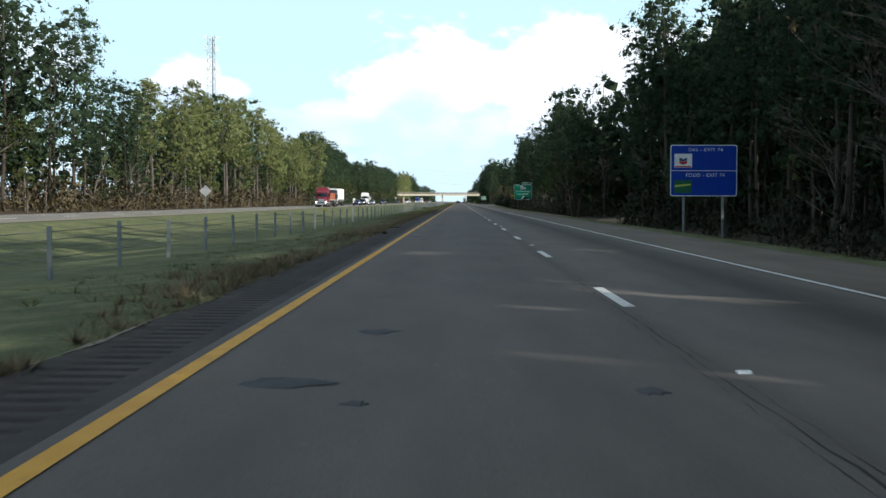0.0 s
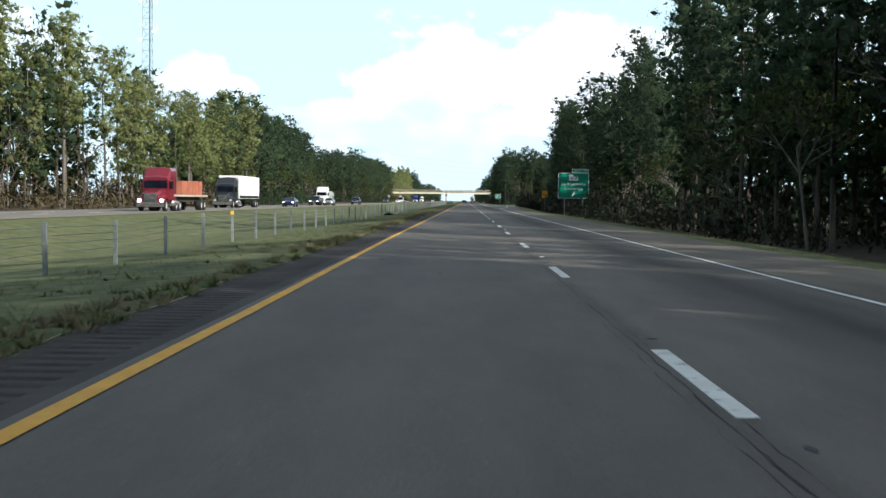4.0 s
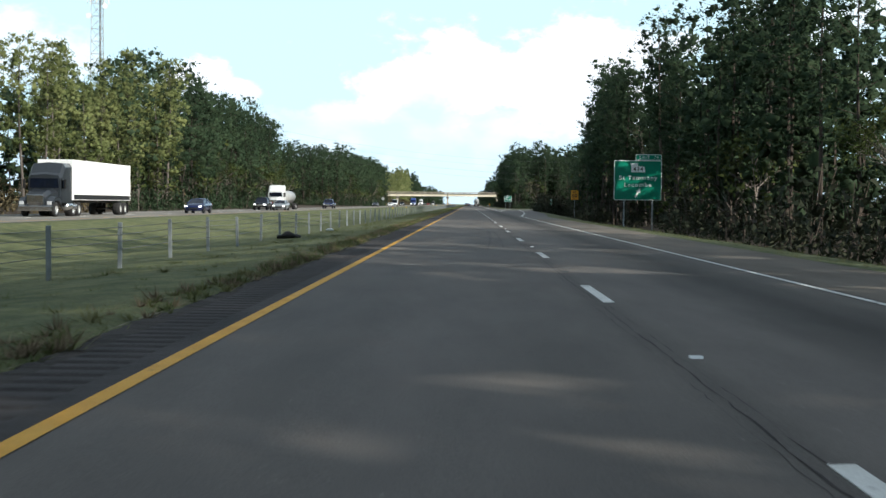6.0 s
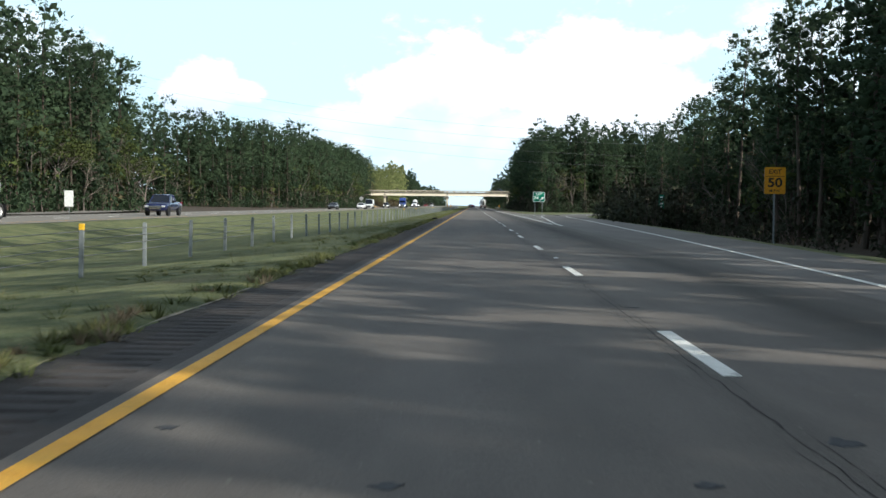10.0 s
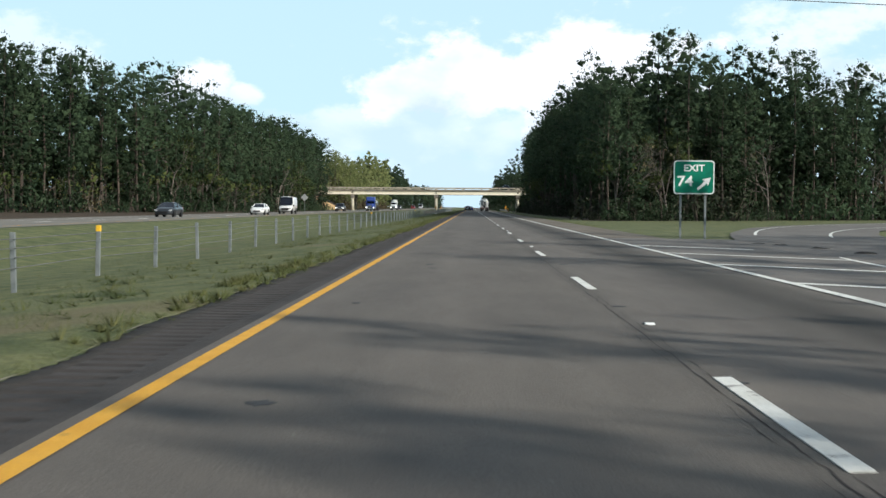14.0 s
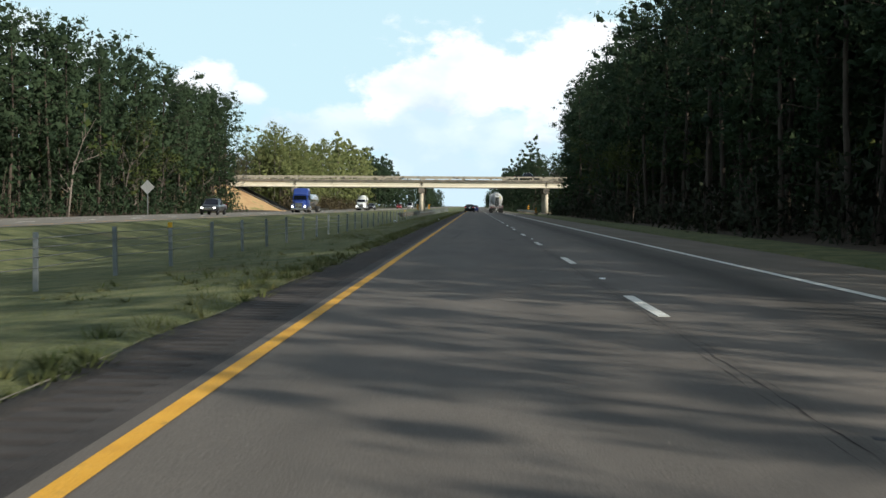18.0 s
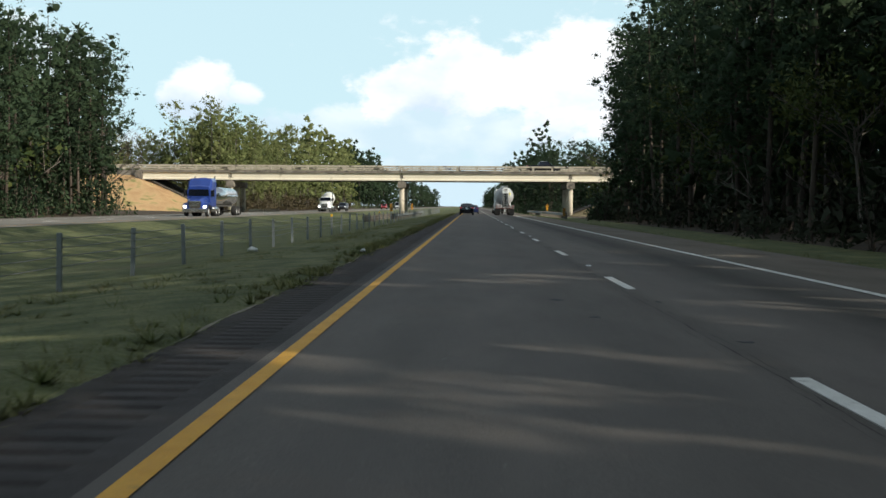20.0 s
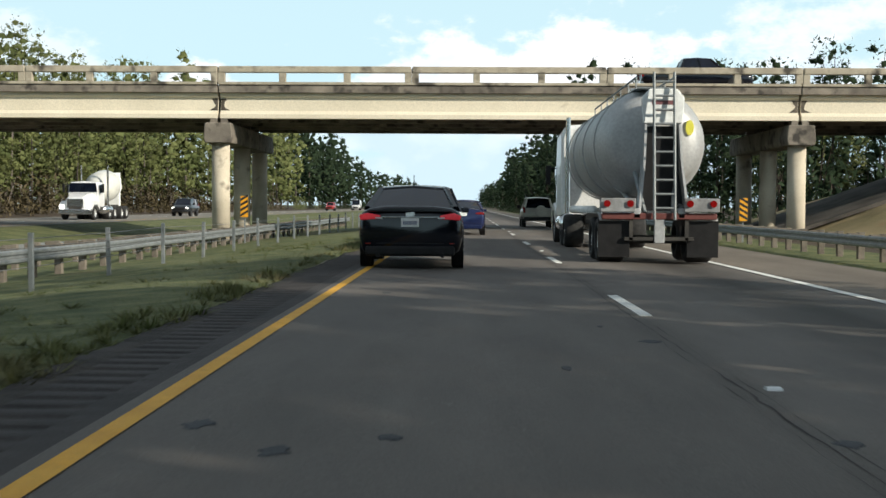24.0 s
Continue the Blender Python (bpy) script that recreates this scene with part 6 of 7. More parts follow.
def build_traffic():
    black = surf("black_metallic_paint", (0.003, 0.004, 0.008), (0.006, 0.008, 0.014), 2.0, 0.13, 0.0, 18.0, spec=0.5)
    navy = paint("dark_blue_paint", (0.012, 0.02, 0.075), 0.25, 0.3)
    silver = paint("champagne_silver_paint", (0.56, 0.53, 0.47), 0.35, 0.1)
    white = paint("white_paint", (0.74, 0.75, 0.76), 0.35)
    grey = paint("grey_metallic_paint", (0.26, 0.28, 0.3), 0.3, 0.4)
    maroon = paint("maroon_cab_paint", (0.16, 0.012, 0.024), 0.3)
    charcoal = paint("charcoal_cab_paint", (0.02, 0.024, 0.03), 0.3)
    blue = paint("blue_cab_paint", (0.02, 0.05, 0.25), 0.3)
    red = paint("bright_red_paint", (0.4, 0.02, 0.02), 0.35)
    sedan("black_sedan", "black metallic four-door sedan in the inner lane ahead", black, pose(0.75, 826.0, -0.012), 4.85, 1.9, 1.54, "brake", detail=True, group="cars ahead")
    sedan("dark_blue_sedan", "dark blue sedan farther ahead in the inner lane", navy, pose(1.62, 852.7, -0.03), 4.6, 1.8, 1.42, group="cars ahead")
    tall_car("silver_wagon", "champagne silver off-road wagon with spare wheel in the outer lane", silver, pose(5.95, 874.6, -0.1), "suv", group="cars ahead")
    bulk_tanker()
    # opposite carriageway, facing the camera
    opp = lambda x, y: pose(x, y, -0.016, 0, 0, 180)
    semi("flatbed_truck", "maroon tractor with flatbed trailer carrying rust red steel bins", "flatbed", maroon, opp(-24.6, 246.6), "head")
    semi("box_trailer_truck", "charcoal tractor pulling a clean white box trailer", "box", charcoal, opp(-27.6, 293.5))
    sedan("dark_blue_sedan_opposite", "dark blue sedan on the opposite carriageway", navy, opp(-24.6, 313.5), lights="head")
    tall_car("black_pickup", "black pickup with chrome grille on the opposite carriageway", black, opp(-27.6, 368.5), "pickup", "head")
    semi("tank_truck", "white tractor pulling a polished silver tank trailer", "tank", white, opp(-28.0, 395.0))
    tall_car("blue_pickup", "dark blue pickup on the opposite carriageway", navy, opp(-25.0, 428.0), "pickup")
    sedan("dark_grey_sedan", "dark sedan on the opposite carriageway by the woods", charcoal, opp(-27.8, 578.7))
    tall_car("white_van", "white high-roof panel van on the opposite carriageway", white, opp(-25.4, 640.0), "van")
    sedan("white_sedan", "small white sedan on the opposite carriageway", white, opp(-25.4, 616.0))
    tall_car("dark_pickup", "dark pickup with lit headlights on the opposite carriageway", charcoal, opp(-28.0, 736.0), "pickup", "head")
    semi("blue_tank_truck", "blue tractor pulling a polished tank trailer", "tank", blue, opp(-25.4, 799.0), "head")
    semi("concrete_mixer", "white concrete mixer truck with pale drum past the overpass", "mixer", white, opp(-26.0, 899.0), "head")
    tall_car("dark_wagon", "dark wagon following the mixer truck", charcoal, opp(-26.2, 926.0), "suv", "head")
    sedan("silver_sedan", "pale silver sedan on the opposite carriageway", grey, opp(-24.5, 365.0), lights="head")
    tall_car("red_wagon", "small red wagon far down the opposite carriageway", red, opp(-27.5, 1066.0), "suv")
    tall_car("white_van_far", "white panel van far down the opposite carriageway", white, opp(-25.0, 1100.0), "van")
    # on the overpass
    tall_car("overpass_pickup", "black pickup crossing on the overpass deck", black, pose(10.5, 866.0, 6.8, 0, 0, -90), "pickup", group="overpass traffic")


build_traffic()

# ---- woods ----


ICO = bmesh.new()
for at in ((1, 0, 0), (-1, 0, 0), (0, 1, 0), (0, -1, 0), (0, 0, 1), (0, 0, -1)):
    ICO.verts.new(at)
bmesh.ops.convex_hull(ICO, input=ICO.verts)
ICO.verts.index_update()
ICO_V = np.array([v.co[:] for v in ICO.verts])
ICO_T = np.array([[v.index for v in f.verts] for f in ICO.faces])
ICO.free()


def clump(rng, centre, radius, count, tri, flat=0.6, heart_size=0.0, crown=None):
    """A soft pad of needle sprays, shaded as one swelling form, with a lumpy heart where it is dense. Returns corner points and normals."""
    fringe = puff(rng, np.zeros(3), radius, count, tri, flat, 0.12)
    out = fringe / radius / (1, 1, flat) * 0.6 + (0, 0, 0.3) + rng.normal(0, 0.08, fringe.shape)
    true = spray_normals(fringe)
    true /= np.linalg.norm(true, axis=1)[:, None] + 1e-9
    if crown is not None:
        away = centre - crown
        out = out + away / (np.linalg.norm(away) + 1e-6) * 0.5
    points, norms = fringe, out + true * 0.28
    if heart_size:
        turn = np.linalg.qr(rng.normal(0, 1, (3, 3)))[0]
        v = ICO_V @ turn.T * rng.uniform(0.4, 1.0, (len(ICO_V), 1)) * radius * heart_size
        heart = (v * (1, 1, flat))[ICO_T].reshape(-1, 3)
        edge = np.cross(heart[1::3] - heart[0::3], heart[2::3] - heart[0::3])
        inward = (edge * heart[0::3]).sum(1) < 0
        swap = heart.reshape(-1, 3, 3)
        swap[inward] = swap[inward][:, ::-1]
        hn = heart / radius / (1, 1, flat) * 0.8 + (0, 0, 0.3)
        if crown is not None:
            hn = hn + away / (np.linalg.norm(away) + 1e-6) * 0.6
        points, norms = np.concatenate([heart, points]), np.concatenate([hn, norms])
    return points + centre, norms


def puff(rng, centre, radius, count, tri, flat=0.7, inner=0.3):
    """A soft clump of small loose triangles, like a spray of needles or leaves."""
    a = rng.normal(0, 1, (count, 3))
    a /= np.linalg.norm(a, axis=1)[:, None] + 1e-6
    c = centre + a * radius * rng.uniform(inner, 1.05, (count, 1)) ** 0.6 * (1, 1, flat)
    u = rng.normal(0, 1, (count, 3)) + a * 0.9 + (0, 0, 0.25)
    u /= np.linalg.norm(u, axis=1)[:, None]
    w = np.cross(u, rng.normal(0, 1, (count, 3)))
    w /= np.linalg.norm(w, axis=1)[:, None] + 1e-6
    s = tri * rng.uniform(0.6, 1.5, (count, 1))
    # each spray faces outwards from its clump
    w *= np.where((np.cross(u, w) * a).sum(1) < 0, -1.0, 1.0)[:, None]
    return np.stack([c - u * s * 0.55 - w * s * 0.24, c + u * s * 0.75, c - u * s * 0.3 + w * s * 0.3], 1).reshape(-1, 3)


def spray_normals(v):
    """The true facing of each spray."""
    f = v.reshape(-1, 3, 3)
    return np.repeat(np.cross(f[:, 1] - f[:, 0], f[:, 2] - f[:, 0]), 3, 0)


def limb(a, b, r0, r1, n=5):
    """A tapered limb as points and triangles."""
    a, b = np.asarray(a, float), np.asarray(b, float)
    d = b - a
    d = d / (np.linalg.norm(d) + 1e-9)
    u = np.cross(d, (0.3, 0.7, 0.2))
    u /= np.linalg.norm(u) + 1e-9
    w = np.cross(d, u)
    ang = np.arange(n) * math.tau / n
    ring = np.cos(ang)[:, None] * u + np.sin(ang)[:, None] * w
    v = np.concatenate([a + ring * r0, b + ring * r1])
    t = [(k, (k + 1) % n, n + (k + 1) % n) for k in range(n)] + [(k, n + (k + 1) % n, n + k) for k in range(n)]
    return v, np.array(t)


def join(pieces):
    vs, ts, o = [], [], 0
    for v, t in pieces:
        vs.append(v)
        ts.append(np.asarray(t) + o)
        o += len(v)
    return np.concatenate(vs), np.concatenate(ts)


def pine(seed, h=20.0, bare=0.3, spread=3.2, boughs=28, count=22, tri=0.26, pads=6, limbs=True, heart=0.0):
    """A southern pine: long trunk with dead stubs, level boughs with lifted ends and layered pads of needles. Returns wood and foliage."""
    rng = np.random.default_rng(seed)
    wood, leaf, norm = [], [], []
    lean = rng.normal(0, 0.014, 2)
    path = [np.array((lean[0] * z + 0.15 * math.sin(z * 0.3 + seed), lean[1] * z + 0.12 * math.cos(z * 0.27 + seed), z)) for z in np.linspace(0, h * 0.96, 8 if limbs else 4)]
    r = lambda z: 0.19 * (h / 20) * (1 - 0.88 * z / h)
    for a, b in zip(path, path[1:]):
        wood.append(limb(a, b, r(a[2]), r(b[2]), 7 if limbs else 4))
    zs = [p[2] for p in path]
    mid = lambda z: np.array([np.interp(z, zs, [p[k] for p in path]) for k in (0, 1, 2)])
    if limbs:
        # dead stubs on the bare trunk
        for _ in range(9):
            z, a, L = h * rng.uniform(0.15, bare + 0.15), rng.uniform(0, math.tau), rng.uniform(0.5, 1.9)
            p = mid(z)
            wood.append(limb(p, p + (math.cos(a) * L, math.sin(a) * L, L * rng.uniform(-0.25, 0.35)), 0.028, 0.008, 3))
    lop, skew = rng.uniform(0, math.tau), rng.uniform(0.1, 0.4)
    turn = rng.uniform(0, math.tau)
    for k in range(boughs):
        f = min((k + rng.uniform(0, 1.0)) / boughs, 1.0) ** 0.92
        zf = bare + (1 - bare) * f
        reach = spread * min(1.0, 0.5 + f * 1.5) * math.sqrt(max(0.1, 1 - max(f - 0.45, 0) ** 2 * 2.7))
        turn += 2.4 + rng.normal(0, 0.5)
        reach *= (1 + skew * math.cos(turn - lop)) * rng.uniform(0.45, 1.0)
        lift = reach * (0.1 + 0.5 * f) + rng.normal(0, 0.15)
        p = mid(min(max(zf * h - lift, h * 0.08), h * 0.96))
        e = np.array((p[0] + math.cos(turn) * reach, p[1] + math.sin(turn) * reach, p[2] + lift))
        if limbs:
            wood.append(limb(p, e, 0.055 * (1.15 - zf), 0.012, 3))
        core = mid(h * (bare + 0.42 * (1 - bare)))
        for b in range(pads):
            u = (b + rng.uniform(0.2, 1.0)) / pads
            q = p + (e - p) * (0.25 + 0.8 * u) + rng.normal(0, 1, 3) * (0.52, 0.52, 0.42) * spread / 3.4
            size = spread * rng.uniform(0.17, 0.29) * (1.0 if limbs or pads > 2 else 1.5)
            lv, ln = clump(rng, q, size, count, tri, 0.82, heart, core)
            leaf.append(lv)
            norm.append(ln)
    lv = np.concatenate(leaf)
    return join(wood), (lv, np.arange(len(lv)).reshape(-1, 3), np.concatenate(norm))


def broadleaf(seed, h=14.0, leafy=1.0, radius=0.9, count=24, tri=0.22, depth=3):
    """A forked tree; leafy 0 is bare winter branches."""
    rng = np.random.default_rng(seed)
    wood, leaf, norm = [], [], []

    def grow(p, d, L, r0, level):
        e = p + d * L + rng.normal(0, 0.05 * L, 3)
        wood.append(limb(p, e, r0, r0 * 0.62, 6 if level == 0 else 4 if level < 2 else 3))
        if level >= depth:
            if rng.random() < leafy:
                lv, ln = clump(rng, e + rng.normal(0, 0.3, 3), radius * rng.uniform(0.7, 1.3), count, tri, 0.8, 0.0 if depth > 2 else 0.4, np.array((0, 0, h * 0.5)))
                leaf.append(lv)
                norm.append(ln)
            return
        for _ in range(int(rng.integers(3, 5)) if level else 5):
            t = rng.uniform(0.35, 1.0)
            nd = d + rng.normal(0, 0.6, 3)
            nd[2] = abs(nd[2]) * 0.7 + 0.2
            nd /= np.linalg.norm(nd)
            grow(p + (e - p) * t, nd, L * rng.uniform(0.5, 0.75), r0 * 0.5, level + 1)

    grow(np.zeros(3), np.array((rng.normal(0, 0.05), rng.normal(0, 0.05), 1.0)), h * 0.42, 0.12 * h / 14, 0)
    lv = np.concatenate(leaf) if leaf else np.zeros((3, 3))
    return join(wood), (lv, np.arange(len(lv)).reshape(-1, 3), np.concatenate(norm) if norm else np.ones((3, 3)))


def shrub(seed, h=3.0, w=2.4, clumps=12, count=8):
    rng = np.random.default_rng(seed)
    leaf, norm = [], []
    for _ in range(clumps):
        a, f = rng.uniform(0, math.tau), rng.uniform(0, 1) ** 0.6
        q = np.array((math.cos(a) * w * f * 0.5, math.sin(a) * w * f * 0.5, h * rng.uniform(0.05, 1.0) * (1 - 0.45 * f)))
        lv, ln = clump(rng, q, 0.62 * rng.uniform(0.7, 1.4), count, 0.27, 0.9, 0.0, np.array((0, 0, h * 0.3)))
        leaf.append(lv)
        norm.append(ln)
    wood = [limb((0, 0, 0), (rng.normal(0, 0.4), rng.normal(0, 0.4), h * 0.7), 0.03, 0.01, 3) for _ in range(3)]
    lv = np.concatenate(leaf)
    return join(wood), (lv, np.arange(len(lv)).reshape(-1, 3), np.concatenate(norm))


TALL = {}


def tree_proto(name, maker, bark, foliage, label, category):
    (wv, wt), (lv, lt, ln) = maker
    ob = thing(name, label, category)
    trunk = new("trunk", mesh_arrays("trunk", wv, wt, [bark], None, True))
    crown = new("crown", mesh_arrays("crown", lv, lt, [foliage], None, False, ln))
    trunk.parent = crown.parent = ob
    TALL[ob] = float(lv[:, 2].max())
    return ob


PINE_LABEL = "tall pine with a dark trunk and rounded deep green crown"
NEAR_PINES = [tree_proto("pine_tree", pine(s, h, b, w, n, 20, 0.2, 5, True, 0.5), BARK, NEEDLES, PINE_LABEL, "tree") for s, h, b, w, n in ((11, 20.5, 0.40, 3.3, 28), (12, 18.5, 0.30, 3.3, 30), (13, 21.5, 0.48, 3.4, 26), (14, 17.5, 0.22, 3.1, 31), (15, 19.5, 0.43, 3.0, 26), (16, 16.5, 0.14, 3.2, 32))]
LEFT_PINES = [tree_proto("pine_tree", pine(s, h, b, w, n, 15, 0.245, 5, True, 0.52), BARK, NEEDLES, PINE_LABEL, "tree") for s, h, b, w, n in ((91, 20.5, 0.24, 3.3, 31), (92, 18.5, 0.12, 3.3, 33), (93, 21.5, 0.3, 3.4, 30), (94, 17.5, 0.06, 3.2, 34))]
# pines for the sunlit stands, the sun held in their foliage colour
LIT_PINES = [tree_proto("pine_tree", pine(s, h, b, w, n, 21, 0.215, 6, True, 0.6), BARK_GREY, LIT_FOLIAGE, "sunlit pine with a grey trunk and olive green crown", "tree") for s, h, b, w, n in ((17, 19.5, 0.36, 2.8, 27), (18, 17.5, 0.22, 3.0, 29), (19, 20.5, 0.42, 2.8, 25))]
NEAR_LEAFY = [tree_proto("broadleaf_tree", broadleaf(s, h), BARK_GREY, LEAVES, "evergreen broadleaf tree with olive foliage at the wood's edge", "tree") for s, h in ((21, 13), (22, 11))]
NEAR_BARE = [tree_proto("bare_tree", broadleaf(s, h, 0.04, 0.5, 8, 0.25, 4), BARK_GREY, RUSSET, "leafless grey winter tree with fine branches", "tree") for s, h in ((31, 13), (32, 15))]
PROTO_USED = {}


def place_tree(proto, x, y, scale, turn):
    z = ground_height(x, y) - 0.1
    m = Matrix.LocRotScale((x, y, z), Euler((0, 0, turn)), Vector((scale,) * 3))
    if proto not in PROTO_USED:
        PROTO_USED[proto] = 1
        proto.matrix_world = m
        return
    ob = copy_thing(proto, m)
    ob.matrix_basis = m


FAR_SETS = {
    "pine": [pine(40 + k, h, b, w, 22, 14, 0.34, 2, False, 0.5) for k, (h, b, w) in enumerate(((19.5, 0.2, 3.6), (18.5, 0.14, 3.6), (20.5, 0.24, 3.7), (19, 0.16, 3.5)))],
    "fine": [pine(56 + k, h, 0.26, 3.3, 27, 11, 0.32, 2, False, 0.6) for k, h in enumerate((18, 20, 16.5))],
    "dense": [pine(75 + k, h, 0.14, 3.5, 26, 15, 0.24, 4, False, 0.62) for k, h in enumerate((18, 20, 16.5))],
    "low": [pine(50 + k, h, 0.1, 3.5, 15, 7, 0.48, 2, False, 0.85) for k, h in enumerate((15, 13.5, 16.5))],
    "wall": [pine(65 + k, h, 0.1, 3.8, 24, 7, 0.36, 4, False, 0.85) for k, h in enumerate((17, 19, 18))],
    "leafy": [broadleaf(60 + k, h, 0.97, 1.35, 9, 0.4, 2) for k, h in enumerate((13, 11, 15))],
    "bare": [broadleaf(70 + k, h, 0.0, 0.4, 3, 0.3, 3) for k, h in enumerate((13, 11))],
    "shrub": [shrub(80 + k, h) for k, h in enumerate((3.0, 2.2, 4.0))],
}


def woods(name, label, placements, bark, foliage):
    """Many plants joined into one object. placements: (kind, x, y, scale)."""
    rng = np.random.default_rng(len(placements))
    vs, ts, ix, ns, o = [], [], [], [], 0
    for kind, x, y, s in placements:
        pair = FAR_SETS[kind][int(rng.integers(0, len(FAR_SETS[kind])))]
        a = rng.uniform(0, math.tau)
        rot = np.array([[math.cos(a), -math.sin(a), 0], [math.sin(a), math.cos(a), 0], [0, 0, rng.uniform(0.9, 1.1)]]) * s
        at = np.array((x, y, ground_height(x, y) - 0.15 if y < 1300 else -0.1))
        for m, (v, t, *nn) in enumerate(pair):
            ns.append(nn[0] @ (rot.T / s) if nn else (v - (0, 0, 9)) * (1, 1, 0) @ rot.T + (0, 0, 0.01))
            vs.append(v @ rot.T + at)
            ts.append(t + o)
            ix.append(np.full(len(t), m))
            o += len(v)
    me = mesh_arrays(name, np.concatenate(vs), np.concatenate(ts), [bark, foliage], np.concatenate(ix), False, np.concatenate(ns))
    return tagged(new(name, me), label, "woods", kind="stuff")


def right_front(y):
    """Edge of the wood right of the road."""
    if y < 512:
        base = float(np.interp(y, [0, 60, 70, 100, 110, 125, 150, 172, 190, 290, 295, 330, 340, 375, 380, 405, 425, 460, 490, 512],
                               [20, 20, 22, 22, 19, 19, 31, 31, 18, 18.5, 21.5, 21.5, 19, 19.5, 22, 22, 23, 24.5, 26.5, 29]))
        return max(base, along(RAMP_RIGHT, y) + 5.5 if y > 330 else 0)
    return None


def left_front(y):
    """Edge of the wood left of the opposite carriageway."""
    return float(np.interp(y, [0, 180, 400, 484, 488, 500, 540, 585, 640, 700, 806, 822], [-42, -41, -41, -43, -48, -78, -66, -52, -44, -41, -41, -45]))


def wedge_front(x):
    """Edge of the wood behind the ramp: the y where it starts, for x."""
    return max(596 + max(x - 17.5, 0) * 0.75, float(np.interp(x, [p[0] for p in RAMP_LEFT], [p[1] for p in RAMP_LEFT])) + 13)


def right_height(x, y):
    """The stand beside the ramp is younger and lower."""
    return float(np.interp(y, [385, 405, 450, 465, 512, 513, 590, 600, 650, 670], [1, 0.74, 0.72, 0.62, 0.62, 1, 1, 0.86, 0.9, 1])) if x < 24 or x < 60 and y < 520 else 1.0


def left_height(y):
    return float(np.interp(y, [88, 140, 150, 180, 195, 300, 315, 340, 360], [1.13, 1.13, 0.88, 0.88, 1.0, 1.05, 0.92, 0.92, 1.05]))


